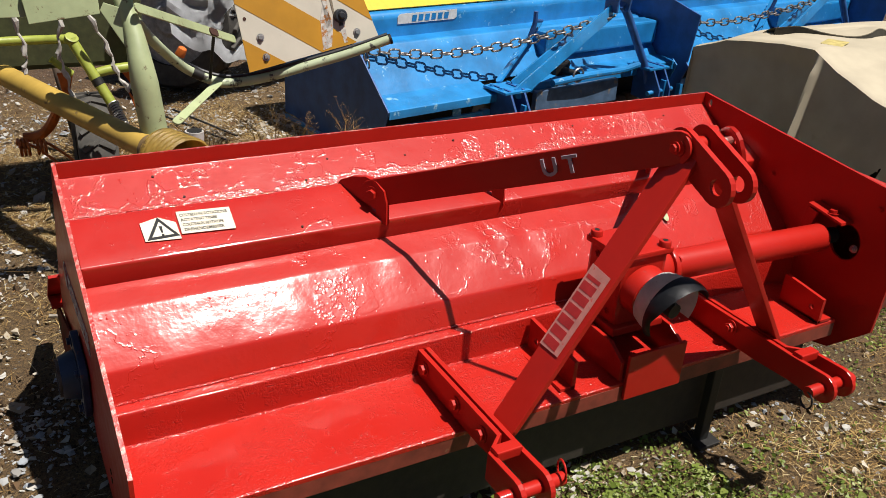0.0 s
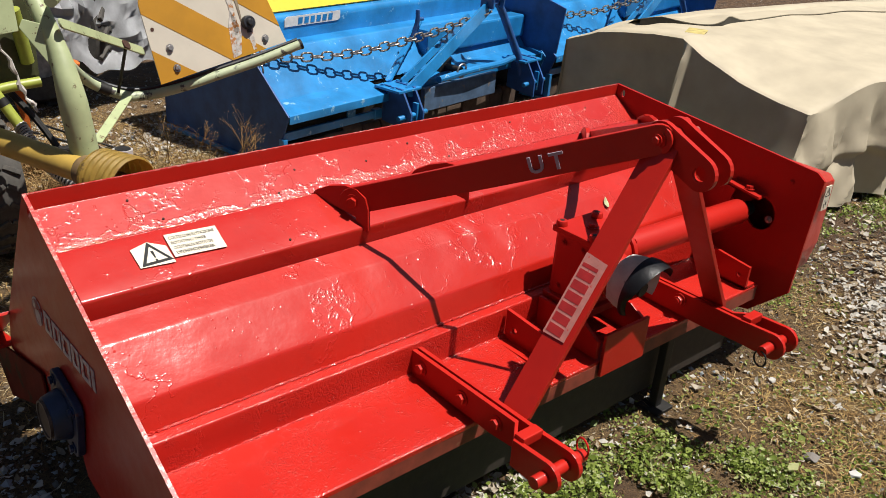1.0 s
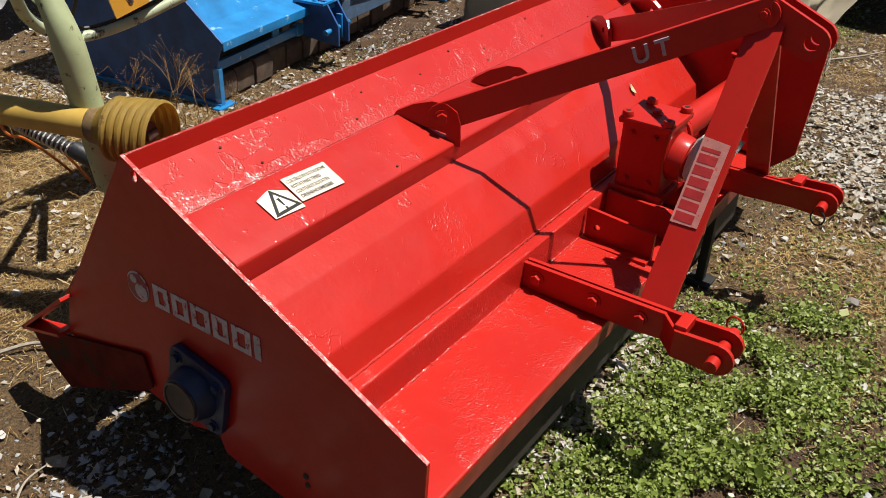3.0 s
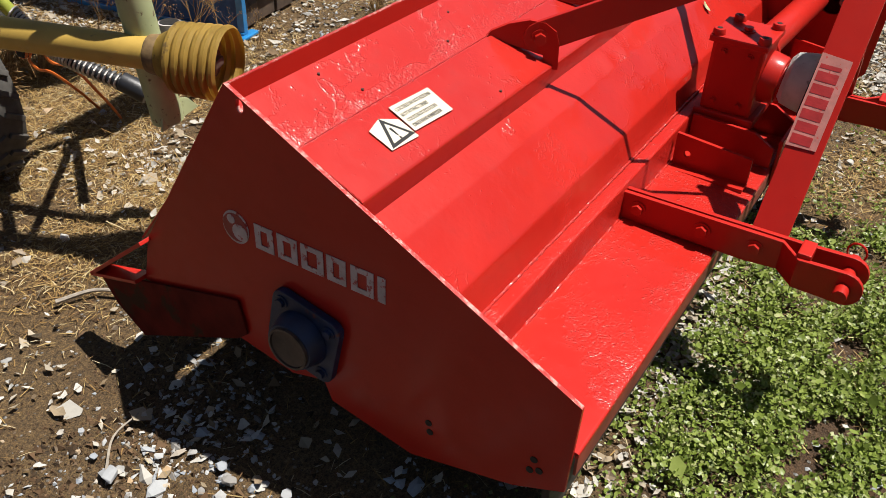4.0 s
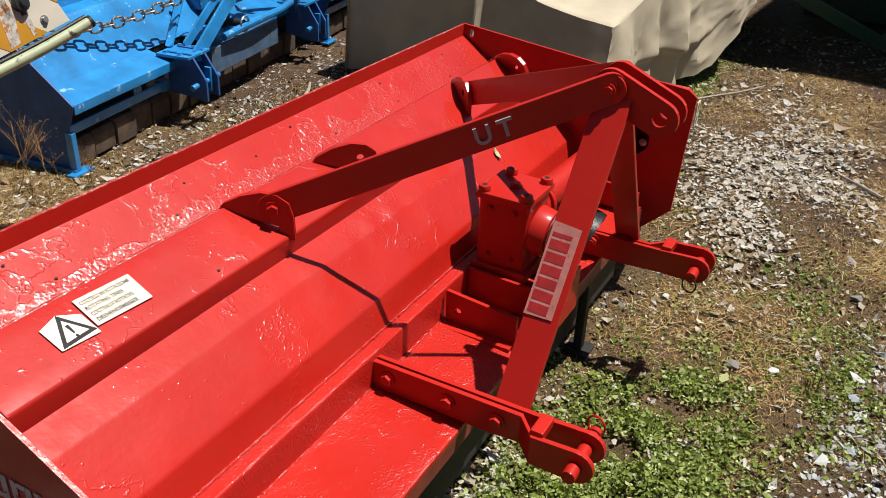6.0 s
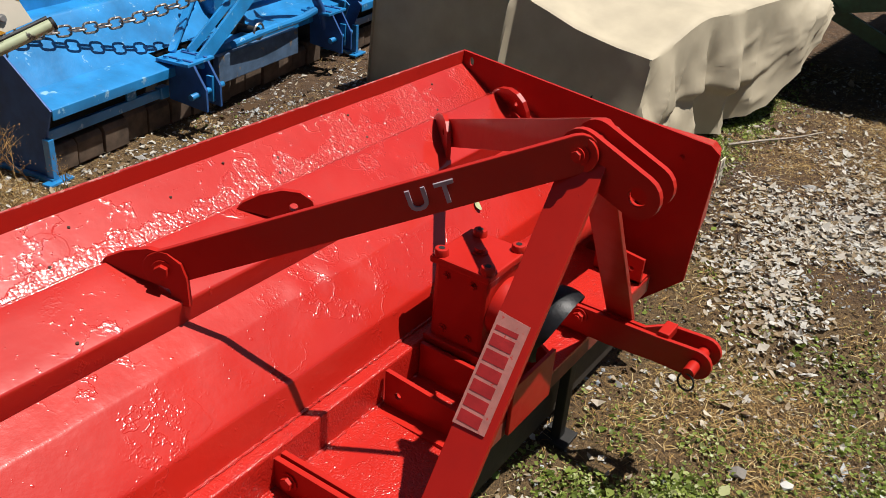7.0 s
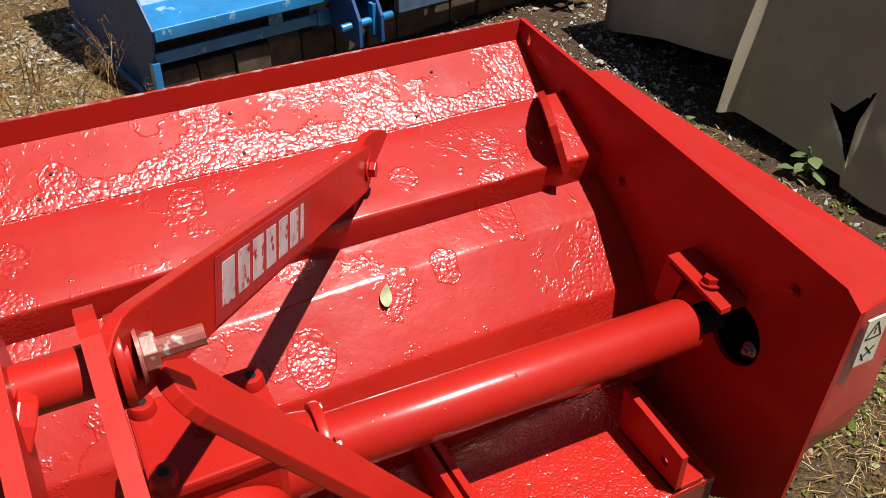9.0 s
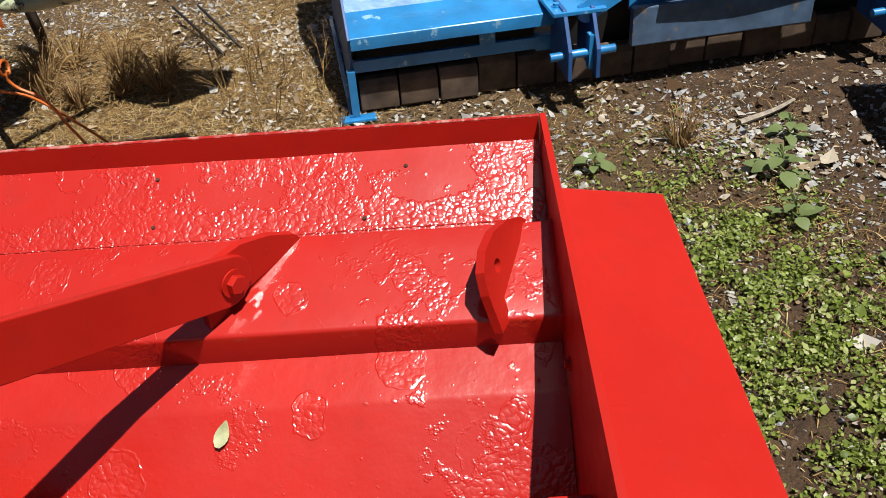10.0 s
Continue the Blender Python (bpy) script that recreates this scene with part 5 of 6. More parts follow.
    flat_bar(bm, (0.312, 0.625, 0.893), (0.690, 1.045, 0.695), 0.027, 0.006, (0.5, -0.75, 0.45))
    part("board_stay", bm, PALE_GREEN, hay, "flat stay with a rust spot")
    bm = bmesh.new()
    flat_bar(bm, (0.585, 0.922, 0.7525), (0.606, 0.945, 0.7415), 0.024, 0.007, (0.5, -0.75, 0.45))
    part("stay_clip", bm, HOLE_RUST, hay, "rusty clip")
    bm = bmesh.new()
    pipe(bm, [(0.598, 0.945, 0.735), (0.604, 1.000, 0.660), (0.612, 1.075, 0.560)], 0.0055, 8)
    part("stay_rod", bm, DARK, hay, "thin dark rod")
    # black hose above the tube
    bm = bmesh.new()
    pipe(bm, smooth_path([(0.45, 1.02, 0.68), (0.55, 1.100, 0.604), (0.627, 1.092, 0.568), (0.70, 1.078, 0.559), (0.803, 1.054, 0.576), (0.969, 1.016, 0.622), (1.086, 0.989, 0.657), (1.22, 0.958, 0.704)]), 0.006, 8)
    part("black_hose", bm, BLACK, hay)

    # striped board
    bl, br, tl = Vector((0.729, 1.004, 0.588)), Vector((1.222, 1.031, 0.680)), Vector((0.702, 1.076, 0.832))
    ex = (br - bl).normalized()
    n = ex.cross(tl - bl).normalized()
    ey = n.cross(ex)
    m = Matrix.Translation(bl) @ Matrix((ex, ey, n)).transposed().to_4x4()
    inv = m.inverted()
    W = (br - bl).length
    t2 = inv @ tl
    shape = [(0, 0), (W, 0), (W - 0.03, 0.20), (W - 0.045, 0.285), (t2.x + 0.01, 0.285), (t2.x, t2.y)]
    bm = bmesh.new()
    prism(bm, shape, -0.004, m, 0.001)
    board = part("striped_board", bm, BOARD_WHITE, hay, "white and orange striped warning board, scuffed")

    def clipped(c0, c1):
        """The board's strip between two slanted lines x + 0.66 y = c."""
        poly = list(shape)
        for sign, c in ((1, c0), (-1, c1)):
            out = []
            for p, q in zip(poly, poly[1:] + poly[:1]):
                dp, dq = sign * (p[0] + 1.12 * p[1] - c), sign * (q[0] + 1.12 * q[1] - c)
                if dp >= 0:
                    out.append(p)
                if dp * dq < 0:
                    t = dp / (dp - dq)
                    out.append((p[0] + (q[0] - p[0]) * t, p[1] + (q[1] - p[1]) * t))
            poly = out
        return poly
    for c0, c1 in ((-0.1, 0.135), (0.275, 0.415), (0.56, 0.70)):
        poly = clipped(c0, c1)
        if len(poly) > 2:
            bm = bmesh.new()
            prism(bm, poly, 0.0012, m, 0)
            part("board_stripe", bm, BOARD_ORANGE, board)
    for at in ((0.780, 1.024, 0.701), (0.793, 1.016, 0.634), (1.137, 1.040, 0.698)):
        q = inv @ Vector(at)
        p = m @ Vector((q.x, q.y, 0.0012))
        bolt("board_bolt", p, n, board, 0.009, STEEL)
    bm = bmesh.new()
    q = inv @ Vector((1.077, 1.028, 0.762))
    c = m @ Vector((q.x, q.y, 0.0))
    tube(bm, c, c + n * 0.020, 0.025, 0.023, 18, 0.003)
    tube(bm, c + n * 0.020, c + n * 0.030, 0.014, 0.010, 12, 0.002)
    box(bm, (-0.006, -0.034, 0.0), (0.006, 0.0, 0.012), 0.002, along(c, c + n))
    part("marker_lamp", bm, BLACK, board, "black marker lamp mount")
    hq = inv @ Vector((0.721, 1.015, 0.767))
    bm = bmesh.new()
    tube(bm, m @ Vector((hq.x + 0.012, hq.y, -0.001)), m @ Vector((hq.x + 0.012, hq.y, 0.0016)), 0.006, seg=12)
    part("board_hole", bm, HOLE_RUST, board)
    bm = bmesh.new()
    prism(bm, [(0.315, 0.075), (0.335, 0.085), (0.345, 0.20), (0.33, 0.27), (0.315, 0.25), (0.325, 0.18)], 0.0018, m, 0)
    prism(bm, [(0.365, 0.01), (0.378, 0.01), (0.388, 0.105), (0.362, 0.105)], 0.0018, m, 0)
    prism(bm, [(0.28, 0.005), (0.315, 0.01), (0.345, 0.09), (0.325, 0.16), (0.30, 0.11)], 0.0018, m, 0)
    part("paint_smear", bm, simple("smear_grey", (0.45, 0.42, 0.38), 0.6, vary=0.35, scale=60, dirt=((0.30, 0.12, 0.03), 45, 0.52)), board, "grey paint smear with rust")
    bm = bmesh.new()
    prism(bm, [(0.352, 0.10), (0.356, 0.10), (0.372, 0.26), (0.355, 0.26)], 0.0019, m, 0)
    part("rubber_scuff", bm, simple("scuff_grey", (0.20, 0.16, 0.11), 0.6, vary=0.4, scale=50), board, "grey scuff marks")

    # drive shaft with its ribbed bell
    ax = Vector((0.349, -0.937, -0.021)).normalized()
    neck = Vector((0.300, 0.533, 0.523))
    bm = bmesh.new()
    tube(bm, neck - ax * 1.10, neck + ax * 0.005, 0.036, seg=28)
    guard = part("shaft_guard", bm, SHAFT_YELLOW, hay, "yellow plastic drive shaft guard")
    bm = bmesh.new()
    tube(bm, neck - ax * 0.01, neck + ax * 0.022, 0.042, 0.046, 24, 0.004)
    part("guard_collar", bm, SHAFT_DIRTY, guard)
    bm = bmesh.new()
    x = Vector((0, 0, 1)).cross(ax).normalized()
    y = ax.cross(x)
    chain, d = [], 0.02
    chain.append((0.048, 0.02))
    chain.append((0.062, 0.045))
    for k in range(6):
        s = 0.05 + k * 0.021
        chain += [(0.071 + 0.0012 * k, s), (0.077 + 0.0012 * k, s + 0.006), (0.077 + 0.0012 * k, s + 0.013), (0.071 + 0.0012 * k, s + 0.019)]
    prev = None
    for r, s in chain:
        ring = [bm.verts.new(neck + ax * s + r * (math.cos(a) * x + math.sin(a) * y)) for a in (2 * math.pi * j / 32 for j in range(32))]
        if prev:
            for j in range(32):
                bm.faces.new((prev[j], prev[(j + 1) % 32], ring[(j + 1) % 32], ring[j])).smooth = True
        prev = ring
    bmesh.ops.solidify(bm, geom=list(bm.faces), thickness=0.003)
    part("shaft_bell", bm, SHAFT_YELLOW, guard, "ribbed yellow plastic bell")
    bm = bmesh.new()
    tube(bm, neck + ax * 0.03, neck + ax * 0.14, 0.030, seg=14)
    box(bm, (-0.022, -0.010, 0), (0.022, 0.010, 0.03), 0.004, along(neck + ax * 0.12, neck + ax * 0.2))
    part("universal_joint", bm, JOINT, guard, "greasy dark steel joint")
    bm = bmesh.new()
    tube(bm, (0.440, 0.640, 0.40), (0.446, 0.645, 0.525), 0.028, seg=20)
    pipe_ob = part("grey_pipe", bm, GREY_PLASTIC, hay, "grey plastic pipe stub")
    # the pipe is closed; a dark disc paints the shade of its mouth
    bm = bmesh.new()
    tube(bm, (0.446, 0.645, 0.523), (0.446, 0.645, 0.5275), 0.022, seg=18)
    part("pipe_mouth", bm, DARK, pipe_ob)

    # lime arm with a spring hose
    bm = bmesh.new()
    tube(bm, (0.185, 1.07, 0.715), (0.275, 0.985, 0.520), 0.017, 0.016, 18)
    arm = part("lime_arm", bm, LIME, hay, "lime green tube arm")
    bm = bmesh.new()
    tube(bm, (0.183, 1.072, 0.708), (0.188, 1.062, 0.724), 0.021, seg=18, width=0.003)
    part("arm_cap", bm, LIME, arm)
    bm = bmesh.new()
    tube(bm, (0.238, 1.02, 0.60), (0.247, 1.012, 0.58), 0.0178, seg=16)
    part("arm_band", bm, DARK, arm)
    bm = bmesh.new()
    coil = []
    a0, a1 = Vector((0.275, 0.985, 0.520)), Vector((0.358, 0.715, 0.378))
    axis = smooth_path([a0, (0.295, 0.92, 0.455), (0.315, 0.85, 0.42), a1], 112)
    fr = along(a0, a1).to_3x3()
    for k, q in enumerate(axis):
        th = 2 * math.pi * k / 10
        coil.append(q + fr @ Vector((0.0185 * math.cos(th), 0.0185 * math.sin(th), 0)))
    pipe(bm, coil, 0.0034, 6)
    inner = bmesh.new()
    pipe(inner, axis[::6], 0.016, 12)
    part("hose_core", inner, BLACK, arm)
    part("coil_spring", bm, STEEL, arm, "steel coil spring")
    bm = bmesh.new()
    tube(bm, a1 - Vector((0.006, -0.02, -0.010)), a1 + Vector((0.020, -0.035, -0.020)), 0.024, 0.026, 16, 0.004)
    part("spring_seat", bm, BLACK, arm)
    for pts, r in (([(-0.15, 1.30, 0.665), (0.072, 1.30, 0.666), (0.22, 1.25, 0.675)], 0.015), ([(0.25, 1.3, 0.535), (0.33, 1.3, 0.552), (0.44, 1.3, 0.560)], 0.017), ([(0.14, 1.3, 0.60), (0.17, 1.3, 0.57), (0.20, 1.3, 0.545)], 0.012)):
        bm = bmesh.new()
        pipe(bm, smooth_path(pts), r, 12)
        part("lime_link", bm, LIME, hay)
    bm = bmesh.new()
    tube(bm, (0.385, 1.30, 0.80), (0.42, 1.34, 0.62), 0.022, seg=14)
    part("lime_post", bm, LIME, hay)
    # dark belly behind the arms: its inner shade is put into the colour
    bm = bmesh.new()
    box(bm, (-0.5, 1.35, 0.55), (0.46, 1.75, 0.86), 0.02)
    part("belly", bm, OLIVE, hay, "dark olive box that stands for the shaded inside")
    # orange blades and tines
    for p, q, w in (((0.403, 1.45, 0.50), (0.432, 1.46, 0.345), 0.05), ((0.193, 1.45, 0.51), (0.188, 1.46, 0.40), 0.055)):
        bm = bmesh.new()
        d = along(p, q, (0, 1, 0.2))
        length = (Vector(q) - Vector(p)).length
        prism(bm, [(-w / 2, 0), (w / 2, 0), (0.006, length), (-0.004, length)], 0.006, d @ Matrix.Rotation(radians(90), 4, "X") @ Matrix.Diagonal((1, 1, -1, 1)))
        part("orange_blade", bm, ORANGE, hay)
    bm = bmesh.new()
    pipe(bm, smooth_path([(0.185, 1.47, 0.43), (0.155, 1.55, 0.335), (0.128, 1.66, 0.245), (0.09, 1.70, 0.205), (0.04, 1.71, 0.200)]), 0.019, 10)
    part("orange_arm", bm, ORANGE, hay)
    for dx in (0.0, 0.06):
        bm = bmesh.new()
        c0 = Vector((0.015 + dx, 1.70, 0.165))
        coil = [c0 + Vector((0.014 * k / 16, 0.032 * math.cos(2 * math.pi * k / 16), 0.032 * math.sin(2 * math.pi * k / 16))) for k in range(49)]
        pipe(bm, coil, 0.0055, 6)
        tail = [coil[-1], coil[-1] + Vector((0.03, -0.05, -0.01)), coil[-1] + Vector((0.10, -0.13, -0.06)), coil[-1] + Vector((0.16, -0.18, -0.12))]
        pipe(bm, smooth_path(tail), 0.0055, 6)
        part("spring_tine", bm, ORANGE, hay)
    for pts in ([(0.455, 1.25, 0.300), (0.448, 1.25, 0.275), (0.467, 1.25, 0.243), (0.53, 1.285, 0.200), (0.62, 1.31, 0.10), (0.69, 1.33, 0.01)], [(0.508, 1.25, 0.300), (0.500, 1.25, 0.275), (0.519, 1.256, 0.243), (0.58, 1.253, 0.204), (0.63, 1.24, 0.12), (0.672, 1.234, 0.045), (0.69, 1.23, 0.005)]):
        bm = bmesh.new()
        c0 = Vector(pts[0])
        coil = [c0 + Vector((0.012 * k / 16 - 0.03, 0.020 * math.sin(2 * math.pi * k / 16), 0.020 * math.cos(2 * math.pi * k / 16) + 0.01)) for k in range(41)]
        pipe(bm, coil, 0.0045, 6)
        pipe(bm, smooth_path(pts), 0.0045, 6)
        part("spring_tine", bm, ORANGE, hay)
    bm = bmesh.new()
    box(bm, (0.425, 1.235, 0.29), (0.50, 1.27, 0.34), 0.006)
    pipe(bm, smooth_path([(0.46, 1.25, 0.33), (0.42, 1.32, 0.42), (0.36, 1.40, 0.52)]), 0.012, 8)
    part("tine_holder", bm, DARK, hay)
    for p, q in (((0.645, 2.382, 0.05), (0.915, 1.982, 0.0)), ((0.751, 2.371, 0.05), (0.969, 2.037, 0.0))):
        bm = bmesh.new()
        pipe(bm, [p, q], 0.0055, 6)
        part("dark_tine", bm, DARK, hay)
    bm = bmesh.new()
    tube(bm, (0.27, 2.02, 0.02), (0.20, 2.06, 0.55), 0.020, seg=10)
    part("rusty_leg", bm, RUST, hay)
    bm = bmesh.new()
    tube(bm, (0.60, 1.46, 0.545), (0.612, 1.45, 0.575), 0.020, 0.016, 14, 0.003)
    tube(bm, (0.58, 1.46, 0.52), (0.60, 1.46, 0.545), 0.012, seg=10)
    part("marker_light", bm, ORANGE, hay, "small orange marker light")
    # unseen plate and arm, added to cast the shadow on the straw
    bm = bmesh.new()
    prism(bm, [(0.80, 1.40), (1.02, 1.30), (1.20, 1.44), (1.20, 1.58), (0.98, 1.62), (0.80, 1.52)], 0.02, Matrix.Translation((0, 0, 0.93)), 0.004)
    part("unseen_shade_plate", bm, PALE_GREEN, hay)
    bm = bmesh.new()
    pipe(bm, smooth_path([(0.29, 0.62, 0.95), (0.50, 0.95, 0.97), (0.82, 1.40, 0.945)]), 0.016, 10)
    part("unseen_plate_arm", bm, PALE_GREEN, hay)
    # hanging string and wire
    for pts in ([(0.15, 0.95, 0.80), (0.135, 0.96, 0.70), (0.15, 0.96, 0.62), (0.16, 0.97, 0.52)], [(0.235, 1.0, 0.80), (0.28, 1.0, 0.70), (0.30, 1.0, 0.62), (0.33, 0.98, 0.56)], [(0.02, 0.9, 0.83), (0.04, 0.9, 0.73), (0.03, 0.9, 0.66)]):
        bm = bmesh.new()
        ps = smooth_path(pts)
        pipe(bm, [p + Vector((0.004 * math.sin(k * 1.7), 0.003 * math.cos(k * 2.3), 0)) for k, p in enumerate(ps)], [0.006 + 0.003 * math.sin(k * 1.3) for k in range(len(ps))], 6)
        part("frayed_string", bm, STRING, hay, "frayed whitish string")
    return hay


SHAFT_DIRTY = simple("shaft_dirty", (0.16, 0.10, 0.04), 0.7, vary=0.5, scale=40)
OLIVE = simple("olive_shade", (0.05, 0.055, 0.02), 0.6, vary=0.3)
STRING = simple("old_string", (0.45, 0.42, 0.38), 0.9)
build_hay_machine()


# ---- wheel and grey plastic sheet farther back ----
DARK_RIM = simple("grey_rim", (0.30, 0.30, 0.31), 0.5, vary=0.3)


def build_wheel(at, axis, label, size=1.0, name="spare_wheel"):
    w = thing(name, label, "wheel")
    z = Vector(axis).normalized()
    fr = along(at, Vector(at) + z, (0, 0, 1)) @ Matrix.Scale(size, 4)
    bm = bmesh.new()
    prof = [(0.24, -0.09), (0.30, -0.105), (0.345, -0.10), (0.365, -0.07), (0.37, 0.0), (0.365, 0.07), (0.345, 0.10), (0.30, 0.105), (0.24, 0.09)]
    prev, first = None, None
    for k in range(48):
        a = 2 * math.pi * k / 48
        ring = [bm.verts.new(fr @ Vector((r * math.cos(a), r * math.sin(a), d))) for r, d in prof]
        if prev:
            for i in range(len(prof) - 1):
                bm.faces.new((prev[i], prev[i + 1], ring[i + 1], ring[i])).smooth = True
        else:
            first = ring
        prev = ring
    for i in range(len(prof) - 1):
        bm.faces.new((prev[i], prev[i + 1], first[i + 1], first[i])).smooth = True
    bmesh.ops.recalc_face_normals(bm, faces=bm.faces)
    tyre = part("tyre", bm, TYRE, w)
    first = None
    for k in range(24):
        for side in (-1, 1):
            m = fr @ Matrix.Rotation(2 * math.pi * k / 24, 4, "Z") @ Matrix.Translation((0.362, 0, 0.045 * side)) @ Matrix.Rotation(radians(90), 4, "Y") @ Matrix.Rotation(radians(30 * side), 4, "Z") @ Matrix.Rotation(radians(90), 4, "Z")
            if first is None:
                bm = bmesh.new()
                box(bm, (-0.012, -0.045, 0), (0.012, 0.045, 0.02), 0.003)
                first = ob = part("tread_lug", bm, TYRE, tyre)
            else:
                ob = new("tread_lug", first.data)
                ob.parent = tyre
            ob.matrix_local = m
    bm = bmesh.new()
    tube(bm, fr @ Vector((0, 0, -0.06)), fr @ Vector((0, 0, 0.06)), 0.243 * size, seg=36)
    tube(bm, fr @ Vector((0, 0, 0.06)), fr @ Vector((0, 0, 0.085)), 0.10 * size, 0.07 * size, 20)
    part("rim", bm, DARK_RIM, w)


build_wheel((0.92, 2.95, 0.37), (-0.62, -0.78, 0.05), "grey rimmed farm wheel with a worn black tyre")
build_wheel((0.245, 1.30, 0.232), (-1.0, 0.06, 0.0), "small dusty tyre with block tread under the hay machine", 0.62, "support_wheel")


def build_sheet():
    bm = bmesh.new()
    grid = []
    for i in range(41):
        row = []
        for j in range(25):
            u, v = i / 40, j / 24
            x = 0.80 + 1.25 * u + 0.05 * noise.noise(Vector((u * 5, v * 4, 0)))
            y = 2.62 + 0.55 * u + 0.10 * noise.noise(Vector((u * 6, v * 5, 3))) + 0.05 * noise.noise(Vector((u * 16, v * 14, 8))) - 0.12 * (1 - v)
            low = 0.17 + 0.22 * math.exp(-u * 7) + 0.05 * noise.noise(Vector((u * 9, 0, 4)))
            z = low + (1.15 - low) * v
            row.append(bm.verts.new((x, y, max(0.0, z))))
        grid.append(row)
    for a, c in zip(grid, grid[1:]):
        for j in range(24):
            bm.faces.new((a[j], c[j], c[j + 1], a[j + 1])).smooth = True
    bmesh.ops.solidify(bm, geom=list(bm.faces), thickness=0.006)
    tagged(part("plastic_sheet", bm, GREY_SHEET), "crumpled grey plastic sheet over stacked bales", "plastic sheet")


build_sheet()


# ---- mint green implement at the far side ----
def build_green_implement():
    g = thing("green_implement", "mint green field implement with a dark shaded underside", "farm machine")
    corner = Vector((4.50, -0.31, 0.49))
    ex = Vector((0.56, -0.07, 0.16)).normalized()
    front = Vector((0.20, -0.95, 0.25)).normalized()
    ez = front.cross(ex).normalized()
    ez = ez if ez.z > 0 else -ez
    ey = ez.cross(ex)
    o = Matrix.Translation(corner) @ Matrix((ex, ey, ez)).transposed().to_4x4()
    bm = bmesh.new()
    prism(bm, [(0.0, -0.02), (0.0, -0.05), (0.15, -0.06), (0.75, -3.0), (3.2, -3.0), (3.2, 0.0), (0.0, 0.0)], 0.012, o, 0.003)
    part("deck", bm, MINT, g, "mint green sheet-metal deck")
    for k in range(34):
        bm = bmesh.new()
        box(bm, (0.01 + k * 0.085, 0.0, -0.02), (0.05 + k * 0.085, 0.026, 0.006), 0.003, o)
        part("tooth", bm, MINT, g)
    bm = bmesh.new()
    flat_bar(bm, o @ Vector((0.10, -0.05, -0.05)), o @ Vector((0.85, -2.9, -0.05)), 0.08, 0.03, (1, 0, 0.2))
    part("frame_bar", bm, DARK_GREEN, g)
    for p, q in (((4.58, -0.37, 0.47), (5.00, -1.05, 0.10)), ((5.00, -1.05, 0.10), (5.20, -1.75, 0.62)), ((5.6, -0.6, 0.70), (5.6, -1.2, 0.06)), ((5.20, -1.75, 0.62), (5.35, -2.4, 0.04))):
        bm = bmesh.new()
        flat_bar(bm, p, q, 0.07, 0.03, (0.9, 0.2, 0.1))
        part("brace", bm, DARK_GREEN, g)
    # dark box added beneath the deck to block light
    bm = bmesh.new()
    box(bm, (5.9, -3.2, 0.0), (7.4, -0.5, 0.60), 0.02)
    part("body", bm, DARK_GREEN, g)


build_green_implement()


# ---- ground cover: gravel, litter, straw, clover and weeds ----
def blob(x, y, cx, cy, rx, ry):
    return np.exp(-(((x - cx) / rx) ** 2 + ((y - cy) / ry) ** 2))


def patchy(x, y, scale, seed):
    return np.array([noise.noise(Vector((a * scale, b * scale, seed))) for a, b in zip(x, y)])


def bare_or_shaded(x, y):
    """Where little but soil and straw lies beside the tiller's two ends; below the tarpaulin pale bits are left out to
    deepen its shade.
    """
    return (1 - 0.7 * blob(x, y, 0.10, 0.50, 0.36, 0.26)) * (1 - 0.94 * blob(x, y, 2.16, -0.60, 0.46, 0.34)) * (1 - 0.9 * blob(x, y, 2.86, 0.45, 0.22, 0.50))


def gravel_cover(x, y):
    c = 0.16 * blob(x, y, 2.8, -0.85, 0.8, 0.40) + 0.70 * blob(x, y, 1.25, -1.36, 0.24, 0.12) + 0.26 * blob(x, y, 1.75, -1.45, 0.4, 0.2) + 0.16 * blob(x, y, 1.72, -1.20, 0.14, 0.10) + 1.3 * blob(x, y, -0.14, -0.20, 0.15, 0.26) + 0.12 * blob(x, y, -0.25, 0.10, 0.25, 0.3)
    c += 0.30 * blob(x, y, 1.05, 2.25, 0.55, 0.45) + 0.5 * blob(x, y, 2.8, 1.12, 0.30, 0.35) + 0.12 * blob(x, y, 2.5, 0.55, 0.3, 0.7) + 0.20 * blob(x, y, 2.0, 1.1, 0.8, 0.2)
    c = c + 0.35 * blob(x, y, 0.3, 2.3, 0.6, 0.3) + 0.045
    return c * bare_or_shaded(x, y)


def clover_cover(x, y):
    c = 1.5 * blob(x, y, 0.82, -0.86, 0.40, 0.20) + 1.3 * blob(x, y, 0.40, -0.82, 0.32, 0.20) + 0.75 * blob(x, y, 0.50, -1.06, 0.36, 0.14) + 0.35 * blob(x, y, 0.95, -1.06, 0.30, 0.14)
    c += 0.9 * blob(x, y, 2.34, 0.30, 0.26, 0.55) + 0.5 * blob(x, y, 3.9, -0.25, 0.7, 0.12) + 0.13 * blob(x, y, 1.5, -1.05, 0.7, 0.3) + 0.30 * blob(x, y, 1.62, -1.30, 0.34, 0.11) + 0.30 * blob(x, y, 1.34, -0.98, 0.20, 0.14) + 0.10 * blob(x, y, 2.05, -1.15, 0.25, 0.12) + 0.15 * blob(x, y, 2.95, -0.05, 0.25, 0.10)
    return c


